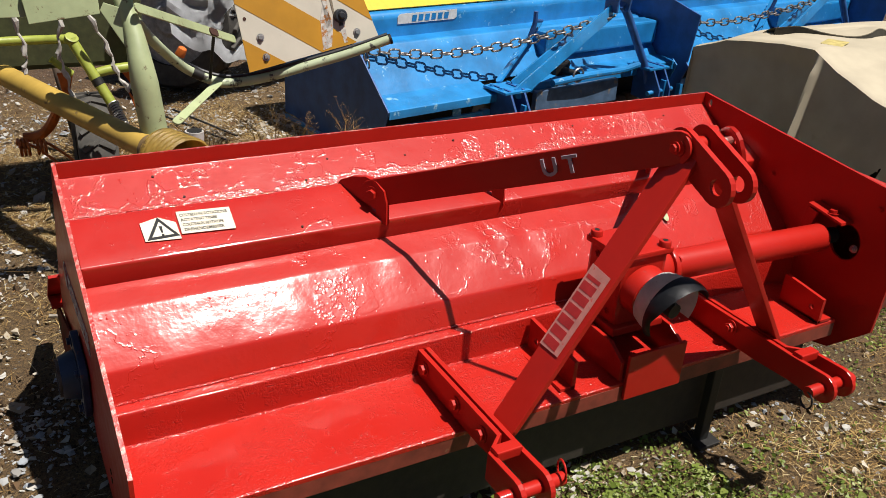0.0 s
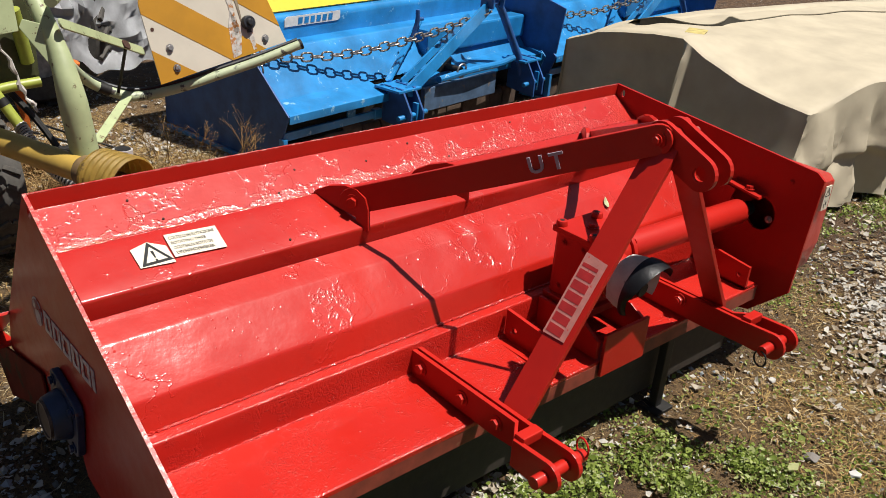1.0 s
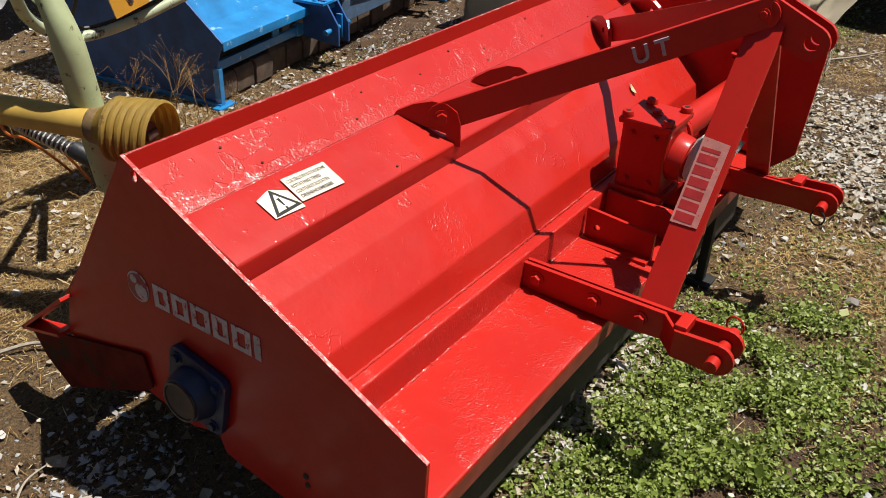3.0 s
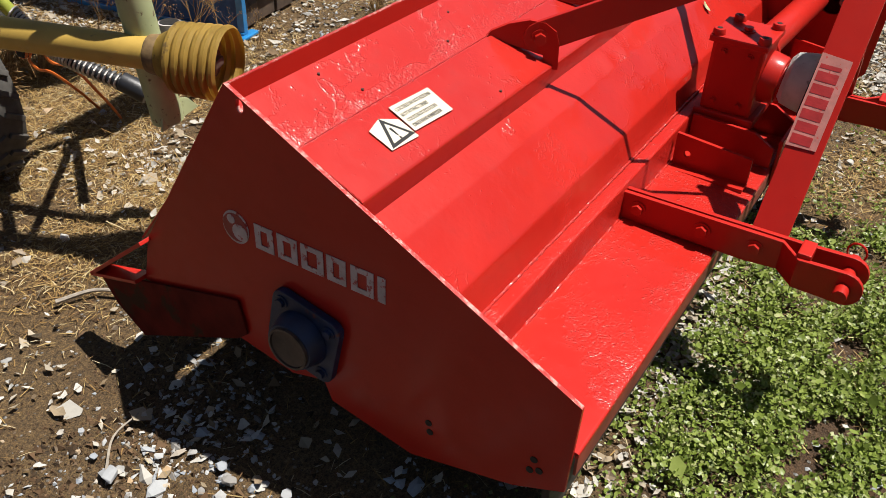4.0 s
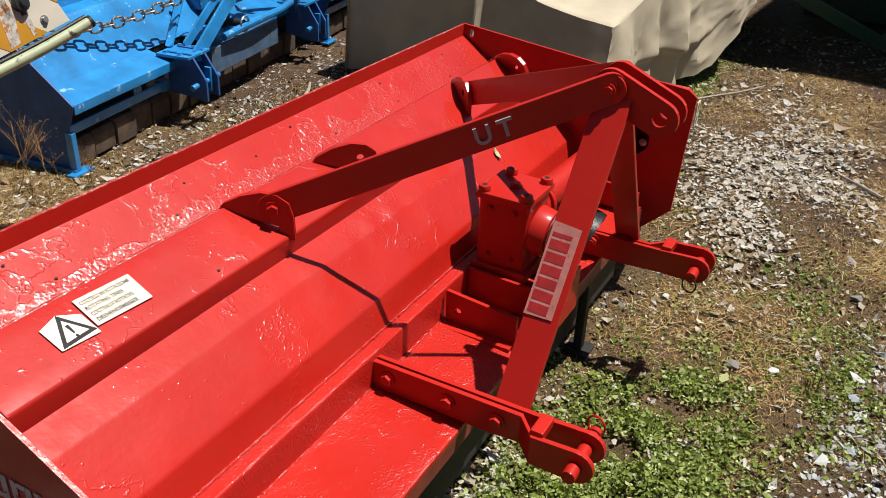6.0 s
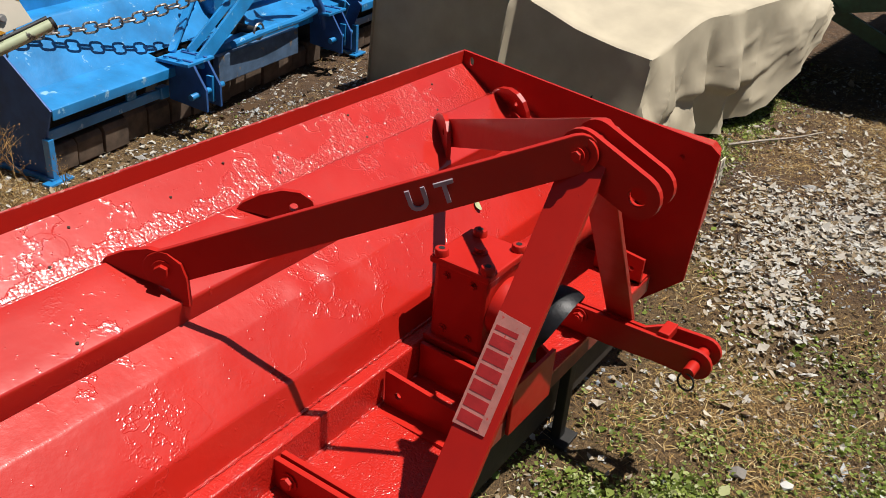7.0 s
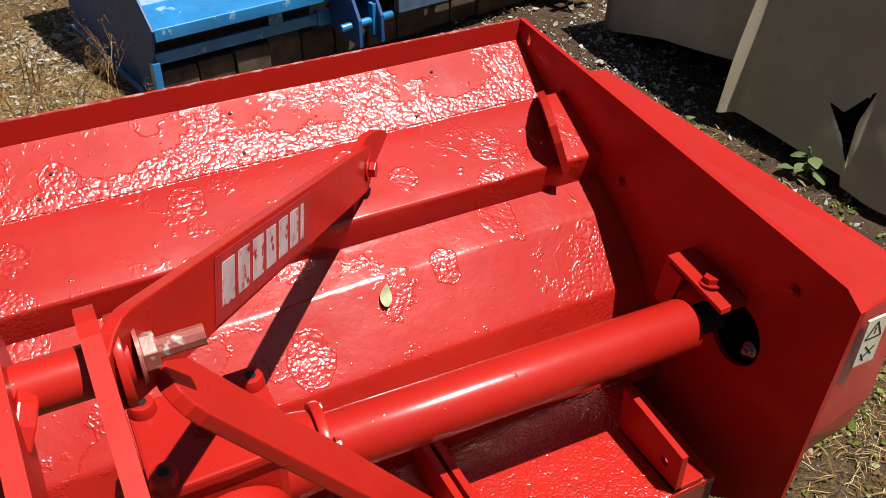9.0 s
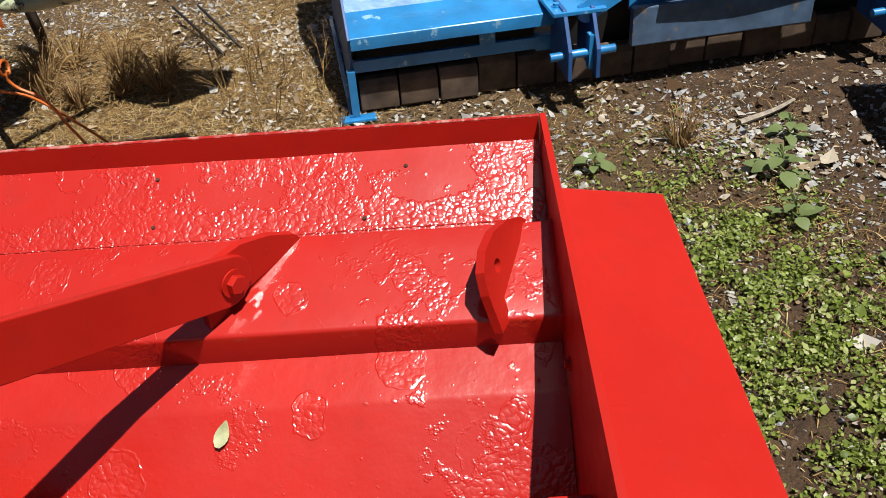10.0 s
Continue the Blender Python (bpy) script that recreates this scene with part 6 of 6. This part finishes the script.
def litter_cover(x, y):
    c = 2.6 * blob(x, y, 2.72, -0.92, 0.50, 0.26) + 0.7 * blob(x, y, 3.3, -0.75, 0.5, 0.25) + 0.30 * blob(x, y, 1.5, 0.85, 1.3, 0.4) + 0.2 * blob(x, y, 0.6, 0.75, 0.3, 0.3) + 0.7 * blob(x, y, 0.65, -0.63, 0.45, 0.06) + 0.15 * blob(x, y, 1.2, 1.9, 0.6, 0.4)
    return (c + 0.045) * bare_or_shaded(x, y)


def straw_cover(x, y):
    c = 1.5 * blob(x, y, 0.5, 1.35, 0.8, 0.8) + 1.1 * blob(x, y, 1.0, 1.95, 0.55, 0.45) + 1.2 * blob(x, y, 0.42, 0.85, 0.45, 0.36) + 0.6 * blob(x, y, 3.3, -1.35, 0.7, 0.25) + 1.0 * blob(x, y, 1.50, -1.08, 0.22, 0.12) + 0.85 * blob(x, y, 1.72, -0.82, 0.32, 0.18) + 0.7 * blob(x, y, 2.05, -1.10, 0.30, 0.16) + 0.9 * blob(x, y, 2.6, -1.34, 0.5, 0.12) + 0.5 * blob(x, y, 1.30, -1.10, 0.2, 0.1) + 0.6 * blob(x, y, 4.2, -0.8, 0.9, 0.5) + 0.5 * blob(x, y, 1.7, 0.6, 1.0, 0.3) + 0.2 * blob(x, y, 2.2, -0.58, 0.35, 0.2)
    bare = (1 - 0.92 * blob(x, y, -0.22, 0.12, 0.45, 0.42)) * (1 - 0.4 * blob(x, y, 0.02, 0.50, 0.30, 0.24))
    return (c + 0.05) * bare


AREA = (-1.0, 5.4, -2.1, 3.2)


def scattered(cover, count, seed, scale, contrast=1.3):
    """Places drawn by a cover function, broken up by noise."""
    rng = np.random.default_rng(seed)
    x, y = rng.uniform(AREA[0], AREA[1], count), rng.uniform(AREA[2], AREA[3], count)
    c, u = cover(x, y), rng.uniform(0, 1, count)
    ok = u < c * (0.55 + 0.75 * contrast)
    x, y, c, u = x[ok], y[ok], c[ok], u[ok]
    ok = u < c * (0.55 + contrast * patchy(x, y, scale, seed))
    return x[ok], y[ok], rng


def floor_z(x, y):
    return np.array([0.012 * noise.noise(Vector((a * 1.7, b * 1.7, 0))) + 0.006 * noise.noise(Vector((a * 6, b * 6, 3))) - 0.008 for a, b in zip(x, y)])


def scatter_mesh(name, verts, faces, mat, label, category, smooth=False):
    me = bpy.data.meshes.new(name)
    me.from_pydata(verts.tolist(), [], faces.tolist())
    me.materials.append(mat)
    if smooth:
        me.polygons.foreach_set("use_smooth", [True] * len(me.polygons))
    me.update()
    return tagged(new(name, me), label, category, kind="stuff")


def spun(rng, n, tilt):
    """n random turns: any heading, with a lean of up to tilt radians."""
    a, b, c = rng.uniform(0, 2 * np.pi, n), rng.normal(0, tilt, n), rng.normal(0, tilt, n)
    ca, sa, cb, sb, cc, sc = np.cos(a), np.sin(a), np.cos(b), np.sin(b), np.cos(c), np.sin(c)
    one, nil = np.ones(n), np.zeros(n)
    rz = np.stack([ca, -sa, nil, sa, ca, nil, nil, nil, one], 1).reshape(n, 3, 3)
    rx = np.stack([one, nil, nil, nil, cb, -sb, nil, sb, cb], 1).reshape(n, 3, 3)
    ry = np.stack([cc, nil, sc, nil, one, nil, -sc, nil, cc], 1).reshape(n, 3, 3)
    return rz @ rx @ ry


def island_material(name, stops, rough=0.85, through=0.0, bump=0.3):
    m, t, p = material(name)
    g = node(t, "NewGeometry")
    col = ramp(t, g.outputs["Random Per Island"], [(at, tuple(0.84 * c for c in colour)) for at, colour in stops])
    v = coords(t)
    fine = noise_at(t, v, 120, 4)
    col = mixed(t, maths(t, "MULTIPLY", fine, 0.25), col, (0.05, 0.04, 0.03))
    link(t, col, p.inputs["Base Color"])
    p.inputs["Roughness"].default_value = rough
    p.inputs["Specular IOR Level"].default_value = 0.25
    if bump:
        bumped(t, p, fine, bump, 0.003)
    if through:
        lit = node(t, "BsdfTranslucent")
        link(t, col, lit.inputs["Color"])
        mix = node(t, "MixShader")
        mix.inputs[0].default_value = through
        link(t, p.outputs[0], mix.inputs[1])
        link(t, lit.outputs[0], mix.inputs[2])
        link(t, mix.outputs[0], t.nodes["Material Output"].inputs["Surface"])
    return m


STONE = island_material("gravel_stone", [(0.0, (0.19, 0.17, 0.15)), (0.25, (0.40, 0.40, 0.39)), (0.5, (0.31, 0.34, 0.38)), (0.8, (0.53, 0.525, 0.50)), (0.93, (0.50, 0.47, 0.41)), (1.0, (0.42, 0.27, 0.13))])
LITTER = island_material("dead_leaf", [(0.0, (0.15, 0.085, 0.04)), (0.12, (0.36, 0.28, 0.18)), (0.45, (0.54, 0.51, 0.45)), (0.75, (0.62, 0.60, 0.55)), (0.88, (0.28, 0.19, 0.10)), (1.0, (0.68, 0.62, 0.50))], through=0.15)
STRAW = island_material("straw", [(0.0, (0.11, 0.058, 0.02)), (0.4, (0.30, 0.175, 0.058)), (0.75, (0.46, 0.31, 0.11)), (1.0, (0.60, 0.50, 0.30))])
CLOVER = island_material("clover_leaf", [(0.0, (0.090, 0.135, 0.020)), (0.4, (0.215, 0.290, 0.045)), (0.8, (0.33, 0.405, 0.095)), (1.0, (0.52, 0.54, 0.26))], 0.34, 0.30)
CRUMB = island_material("soil_crumb", [(0.0, (0.04, 0.024, 0.012)), (0.5, (0.108, 0.059, 0.027)), (0.9, (0.175, 0.105, 0.054)), (1.0, (0.34, 0.30, 0.24))])
WEED = island_material("weed_leaf", [(0.0, (0.17, 0.23, 0.08)), (0.6, (0.22, 0.29, 0.11)), (1.0, (0.29, 0.35, 0.16))], 0.55, 0.3)
DRY_STEM = island_material("dry_stem", [(0.0, (0.16, 0.085, 0.03)), (0.6, (0.32, 0.19, 0.07)), (1.0, (0.50, 0.34, 0.15))])


def build_gravel():
    ico = bmesh.new()
    bmesh.ops.create_icosphere(ico, subdivisions=1, radius=1)
    round_base = np.array([v.co[:] for v in ico.verts])
    round_tri = np.array([[v.index for v in f.verts] for f in ico.faces])
    ico.free()
    oct_base = np.array([(1, 0, 0), (-1, 0, 0), (0, 1, 0), (0, -1, 0), (0, 0, 1), (0, 0, -1)], float)
    oct_tri = np.array([(0, 2, 4), (2, 1, 4), (1, 3, 4), (3, 0, 4), (2, 0, 5), (1, 2, 5), (3, 1, 5), (0, 3, 5)])
    for name, count, size, spread, seed, jagged, base, tri, label in (("fine_gravel", 330000, 0.0050, 0.45, 11, 0.32, oct_base, oct_tri, "pale angular gravel strewn over brown soil"), ("gravel", 30000, 0.0066, 0.42, 12, 0.16, round_base, round_tri, "larger whitish stones among the gravel")):
        x, y, rng = scattered(gravel_cover, count, seed, 2.6, 2.2)
        n = len(x)
        s = size * np.exp(rng.normal(0, spread, n))
        shape = np.stack([s * rng.uniform(0.8, 1.6, n), s * rng.uniform(0.7, 1.1, n), s * rng.uniform(0.32, 0.65, n)], 1)
        jag = 1 + jagged * rng.normal(0, 1, (n, len(base), 1))
        v = np.einsum("nij,nkj->nki", spun(rng, n, 0.35), base[None] * shape[:, None] * jag)
        v += np.stack([x, y, floor_z(x, y) + s * 0.25], 1)[:, None]
        f = tri[None] + (np.arange(n) * len(base))[:, None, None]
        scatter_mesh(name, v.reshape(-1, 3), f.reshape(-1, 3), STONE, label, "gravel")


def build_crumbs():
    """Small clods of soil that roughen the bare ground."""
    base = np.array([(1, 0, 0), (-0.6, 0.8, 0), (-0.6, -0.8, 0), (0, 0, 1)], float)
    tri = np.array([(0, 1, 3), (1, 2, 3), (2, 0, 3)])
    x, y, rng = scattered(lambda a, b: 0.8 * blob(a, b, -0.2, 0.3, 0.5, 0.6) + 0.5 * blob(a, b, 1.4, -1.2, 1.0, 0.5) + 0.5 * blob(a, b, 2.5, 0.9, 0.6, 0.9) + 0.15, 420000, 51, 3.0, 1.2)
    n = len(x)
    s = 0.0036 * np.exp(rng.normal(0, 0.5, n))
    jag = 1 + 0.3 * rng.normal(0, 1, (n, 4, 1))
    v = np.einsum("nij,nkj->nki", spun(rng, n, 0.3), base[None] * s[:, None, None] * jag)
    v += np.stack([x, y, floor_z(x, y) + 0.0005], 1)[:, None]
    f = tri[None] + (np.arange(n) * 4)[:, None, None]
    scatter_mesh("soil_crumbs", v.reshape(-1, 3), f.reshape(-1, 3), CRUMB, "small brown clods on the bare soil", "soil")


def leaf_shape(rows, width, curl):
    """A pointed leaf along x, of rows of three points, folded along its midrib."""
    pts, quads = [], []
    for i in range(rows + 1):
        u = i / rows
        w = width * math.sin(math.pi * (0.06 + 0.9 * u) ** 0.8)
        z = curl * (u - 0.5) ** 2
        pts += [(u - 0.5, -w, z + 0.12 * w), (u - 0.5, 0, z), (u - 0.5, w, z + 0.12 * w)]
        if i:
            a = 3 * (i - 1)
            quads += [(a, a + 3, a + 4, a + 1), (a + 1, a + 4, a + 5, a + 2)]
    return np.array(pts), np.array(quads)


def build_litter():
    base, quad = leaf_shape(2, 0.30, 0.5)
    x, y, rng = scattered(litter_cover, 330000, 21, 2.1, 1.6)
    n = len(x)
    s = 0.0175 * np.exp(rng.normal(0, 0.42, n))
    shape = np.stack([s, s * rng.uniform(0.7, 1.5, n), s * rng.uniform(-1.2, 2.4, n)], 1)
    jag = 1 + 0.14 * rng.normal(0, 1, (n, len(base), 1))
    v = np.einsum("nij,nkj->nki", spun(rng, n, 0.35), base[None] * shape[:, None] * jag)
    v += np.stack([x, y, floor_z(x, y) + 0.006 + rng.uniform(0, 0.008, n)], 1)[:, None]
    f = quad[None] + (np.arange(n) * len(base))[:, None, None]
    scatter_mesh("leaf_litter", v.reshape(-1, 3), f.reshape(-1, 4), LITTER, "pale dead leaves lying on the yard", "leaf litter")


def build_straw():
    for name, count, length, tilt, seed, label in (("straw", 900000, 0.024, 0.25, 31, "dry straw and dead grass on the soil"), ("grass_stubble", 60000, 0.07, 0.55, 32, "dry standing grass stubble")):
        cover = straw_cover if name == "straw" else (lambda a, b: 1.1 * blob(a, b, 0.35, 1.75, 0.42, 0.40) + 0.7 * blob(a, b, 1.1, 1.55, 0.3, 0.25) + 0.4 * blob(a, b, 0.55, 0.95, 0.5, 0.35))
        x, y, rng = scattered(cover, count, seed, 2.6)
        n = len(x)
        s = length * np.exp(rng.normal(0, 0.45, n))
        w = rng.uniform(0.0004, 0.0012, n)
        base = np.array([(-0.5, -1, 0), (-0.5, 1, 0), (0, -1, 0.05), (0, 1, 0.05), (0.5, -0.4, 0), (0.5, 0.4, 0)])
        quad = np.array([(0, 2, 3, 1), (2, 4, 5, 3)])
        shape = np.stack([s, w, s * rng.uniform(0, 2.5, n)], 1)
        v = np.einsum("nij,nkj->nki", spun(rng, n, tilt), base[None] * shape[:, None])
        v += np.stack([x, y, floor_z(x, y) + 0.004 + (0.006 if name == "straw" else 0.03) * rng.uniform(0, 1, n)], 1)[:, None]
        f = quad[None] + (np.arange(n) * len(base))[:, None, None]
        scatter_mesh(name, v.reshape(-1, 3), f.reshape(-1, 4), STRAW, label, "dry grass")


def build_clover():
    base, quad = leaf_shape(2, 0.42, 0.25)
    x, y, rng = scattered(clover_cover, 2600000, 43, 9.0, 1.4)
    n = len(x)
    s = 0.0080 * np.exp(rng.normal(0, 0.40, n))
    shape = np.stack([s, s, s], 1)
    dens = np.clip(clover_cover(x, y), 0, 1.2)
    v = np.einsum("nij,nkj->nki", spun(rng, n, 0.62), base[None] * shape[:, None])
    v += np.stack([x, y, floor_z(x, y) + 0.006 + dens * 0.036 * rng.uniform(0.1, 1, n)], 1)[:, None]
    f = quad[None] + (np.arange(n) * len(base))[:, None, None]
    scatter_mesh("clover", v.reshape(-1, 3), f.reshape(-1, 4), CLOVER, "low green clover and weeds creeping over the soil", "clover", True)


def broadleaf_weed(at, size, seed, leaves=16):
    rng = random.Random(seed)
    plant = thing("weed_plant", "young broad-leaved green weed growing in the yard", "weed", group="broad-leaved weeds")
    plant.matrix_world = Matrix.Translation(at)
    stem = bmesh.new()
    pipe(stem, smooth_path([(0, 0, -0.005), (0.01, 0.005, size * 0.5), (0.0, 0.012, size)]), [0.004] * 13, 6)
    pts, quads = leaf_shape(5, 0.40, -0.35)
    base = bmesh.new()
    for k in range(leaves):
        a = k * 2.4 + rng.uniform(-0.3, 0.3)
        h = size * (0.15 + 0.85 * k / leaves)
        length = size * rng.uniform(0.55, 0.85) * (1.15 - 0.6 * k / leaves)
        reach = size * 0.35 * (1.1 - 0.8 * k / leaves)
        m = Matrix.Translation((reach * math.cos(a), reach * math.sin(a), h)) @ Matrix.Rotation(a, 4, "Z") @ Matrix.Rotation(rng.uniform(-0.15, 0.5), 4, "Y") @ Matrix.Rotation(rng.uniform(-0.3, 0.3), 4, "X")
        b = bmesh.new()
        jit = [1 + rng.uniform(-0.12, 0.12) for _ in pts]
        vs = [b.verts.new(Vector((p[0], p[1] * jj, p[2] * jj)) * length + Vector((length / 2, 0, 0))) for p, jj in zip(pts, jit)]
        for q in quads:
            b.faces.new([vs[i] for i in q]).smooth = True
        bmesh.ops.transform(b, matrix=m, verts=b.verts)
        pipe(stem, [(0.004, 0.004, h * 0.8), (reach * math.cos(a), reach * math.sin(a), h)], 0.002, 5)
        part("leaf", b, WEED, plant)
    base.free()
    part("stem", stem, WEED, plant)


def dry_tuft(at, size, seed, count=46, label="dry tan grass tuft rooted in the soil"):
    rng = random.Random(seed)
    bm = bmesh.new()
    for k in range(count):
        a = rng.uniform(0, 2 * math.pi)
        r = rng.uniform(0.3, 1.0) * size
        lift = rng.uniform(0.15, 0.9) * size
        p0 = Vector((0.015 * math.cos(a), 0.015 * math.sin(a), -0.005))
        p1 = Vector((0.5 * r * math.cos(a), 0.5 * r * math.sin(a), lift * 0.8))
        p2 = Vector((r * math.cos(a + 0.2), r * math.sin(a + 0.2), lift * rng.uniform(0.3, 1.0)))
        pipe(bm, smooth_path([p0, p1, p2], 3), [0.0018, 0.0016, 0.0014, 0.0012, 0.001, 0.0008, 0.0006], 4)
    ob = part("grass_tuft", bm, DRY_STEM)
    ob.location = at
    tagged(ob, label, "dry grass", "dry grass tufts")


def dry_bush(at, height, seed):
    """A leafless dry weed: forked stems with small seed heads."""
    rng = random.Random(seed)
    bm = bmesh.new()

    def grow(p, d, length, r, depth):
        q = p + d * length
        mid = p.lerp(q, 0.5) + Vector((rng.uniform(-1, 1), rng.uniform(-1, 1), 0)) * length * 0.06
        pipe(bm, [p, mid, q], [r, r * 0.85, r * 0.7], 4)
        if depth == 0:
            for _ in range(2):
                c = q + Vector((rng.uniform(-1, 1), rng.uniform(-1, 1), rng.uniform(-1, 0.6))) * 0.014
                b = bmesh.new()
                bmesh.ops.create_icosphere(b, subdivisions=1, radius=rng.uniform(0.0012, 0.0022))
                merge(bm, b, Matrix.Translation(c))
            return
        for _ in range(rng.choice((2, 3))):
            dd = (d + Vector((rng.uniform(-1, 1), rng.uniform(-1, 1), rng.uniform(-0.2, 0.5))) * 0.6).normalized()
            grow(p.lerp(q, rng.uniform(0.5, 1.0)), dd, length * rng.uniform(0.5, 0.8), r * 0.65, depth - 1)

    for k in range(2):
        grow(Vector((rng.uniform(-0.03, 0.03), rng.uniform(-0.03, 0.03), -0.005)), Vector((rng.uniform(-0.4, 0.4), rng.uniform(-0.4, 0.4), 1)).normalized(), height * 0.42, 0.0019, 3)
    ob = part("dry_weed", bm, DRY_STEM)
    ob.location = at
    tagged(ob, "leafless dry brown weed beside the blue mower", "dry weed", "dry weeds")


def fallen_stick(pts, r, label="grey dead stick lying on the gravel"):
    bm = bmesh.new()
    ps = smooth_path(pts, 5)
    pipe(bm, ps, [r * (1 - 0.5 * k / len(ps)) for k in range(len(ps))], 6)
    tagged(part("stick", bm, STICK), label, "stick", "fallen sticks")


STICK = simple("dead_wood", (0.30, 0.26, 0.21), 0.9, vary=0.3, scale=60)
build_gravel()
build_crumbs()
build_litter()
build_straw()
build_clover()
for at, size, seed, n in (((2.57, 0.93, 0), 0.085, 1, 10), ((2.53, 0.72, 0), 0.07, 2, 9), ((2.75, 0.50, 0), 0.08, 3, 9), ((2.66, 1.12, 0), 0.07, 4, 9), ((2.10, 1.02, 0), 0.06, 5, 8), ((2.93, 0.20, 0), 0.08, 6, 9)):
    broadleaf_weed(at, size, seed, n)
for at, size, seed, n in (((2.36, 1.12, 0), 0.16, 1, 60), ((1.98, 1.18, 0), 0.10, 2, 30), ((0.36, 1.72, 0), 0.18, 3, 110), ((0.50, 1.62, 0), 0.13, 4, 90), ((0.30, 1.86, 0), 0.20, 5, 110), ((0.62, 1.70, 0), 0.12, 11, 80), ((0.55, 1.92, 0), 0.17, 12, 100), ((0.74, 1.88, 0), 0.13, 13, 80), ((0.62, 1.78, 0), 0.20, 6, 60), ((1.55, -1.22, 0), 0.07, 7, 14), ((0.75, 1.72, 0), 0.22, 8, 60), ((0.38, 1.95, 0), 0.25, 9, 70)):
    dry_tuft(at, size, seed, n)
for at, h, seed in (((1.20, 1.42, 0), 0.34, 1), ((1.30, 1.34, 0), 0.26, 2), ((1.12, 1.55, 0), 0.30, 3), ((1.30, 1.52, 0), 0.34, 6), ((1.18, 1.28, 0), 0.20, 7), ((1.05, 1.46, 0), 0.26, 8), ((0.98, 1.66, 0), 0.30, 9), ((1.06, 1.80, 0), 0.28, 10), ((1.40, 1.30, 0), 0.16, 12)):
    dry_bush(at, h, seed)
fallen_stick([(3.58, -0.31, 0.01), (3.75, -0.42, 0.012), (3.9, -0.52, 0.012), (4.05, -0.61, 0.02)], 0.007)
fallen_stick([(2.93, -1.27, 0.01), (3.0, -1.18, 0.014), (3.07, -1.095, 0.012)], 0.008)
fallen_stick([(2.55, 1.20, 0.01), (2.66, 1.25, 0.014), (2.74, 1.30, 0.02)], 0.010, "bleached dead stick on the soil")
fallen_stick([(-0.02, 0.62, 0.01), (0.06, 0.58, 0.012), (0.10, 0.50, 0.012)], 0.006)
fallen_stick([(-0.28, 0.14, 0.006), (-0.22, 0.19, 0.01), (-0.15, 0.20, 0.008)], 0.003)


def big_stone(at, r, seed, flat=0.38):
    rng = random.Random(seed)
    bm = bmesh.new()
    for _ in range(16):
        p = Vector((rng.uniform(-1, 1), rng.uniform(-0.75, 0.75), rng.uniform(-1, 1)))
        bm.verts.new(p.normalized() * r * rng.uniform(0.8, 1.1) * Vector((1.15, 0.8, flat)).length / 1.5)
    for v in bm.verts:
        v.co.z *= flat
    hull = bmesh.ops.convex_hull(bm, input=list(bm.verts))
    bmesh.ops.delete(bm, geom=[g for g in hull["geom_interior"] if isinstance(g, bmesh.types.BMVert)], context="VERTS")
    soften(bm, r * 0.06, segments=1, angle=10)
    ob = part("stone", bm, STONE)
    ob.location = (*at, r * flat * 0.45)
    ob.rotation_euler = (0, 0, rng.uniform(0, 6))
    tagged(ob, "pale flat stone lying on brown soil", "stone", "loose stones")


for k, (at, r) in enumerate((((-0.285, 0.130), 0.024), ((-0.16, 0.043), 0.012), ((-0.154, -0.023), 0.015), ((-0.133, -0.167), 0.014), ((-0.20, 0.09), 0.012), ((-0.27, 0.19), 0.010), ((-0.17, -0.06), 0.017), ((-0.36, 0.08), 0.016), ((-0.30, 0.05), 0.013), ((1.543, -1.012), 0.026), ((1.57, -1.12), 0.020), ((1.56, -1.33), 0.024), ((2.10, -1.27), 0.024), ((1.79, -0.76), 0.016), ((0.70, -1.06), 0.028))):
    big_stone(at, r, k)


def fallen_leaf():
    bm = bmesh.new()
    pts, quads = leaf_shape(6, 0.27, 0.5)
    vs = [bm.verts.new(Vector(p) * 0.032) for p in pts]
    for q in quads:
        bm.faces.new([vs[i] for i in q]).smooth = True
    ob = part("fallen_leaf", bm, simple("pale_leaf", (0.36, 0.38, 0.20), 0.6, vary=0.25, scale=60))
    ob.matrix_world = Matrix.Translation((1.437, -0.316, 0.4930)) @ Matrix.Rotation(radians(41), 4, "X") @ Matrix.Rotation(radians(70), 4, "Z")
    tagged(ob, "pale green fallen leaf lying on the red hood", "leaf")


fallen_leaf()


def build_drain_holes():
    """Small holes in the rear sheet, seen as dark rimmed dots."""
    for x, y in ((0.197, -0.012), (0.25, -0.065), (0.53, -0.065), (0.60, -0.020), (0.80, -0.035), (1.05, -0.068), (1.073, -0.040), (1.329, -0.070), (1.604, -0.075), (1.33, -0.012), (1.66, -0.015), (0.46, -0.228), (0.95, -0.012)):
        low, high = (LIP, CREASE) if y < -0.2 else (UNDER, BASE)
        tilt = (high[1] - low[1]) / (high[0] - low[0])
        z = low[1] + (y - low[0]) * tilt + 0.0012
        bm = bmesh.new()
        d = Vector((0, -tilt, 1)).normalized()
        tube(bm, Vector((x, y, z - 0.002)), Vector((x, y, z)) + d * 0.0012, 0.0027, seg=10)
        part("rivet_hole", bm, HOLE_RUST, tiller)


build_drain_holes()
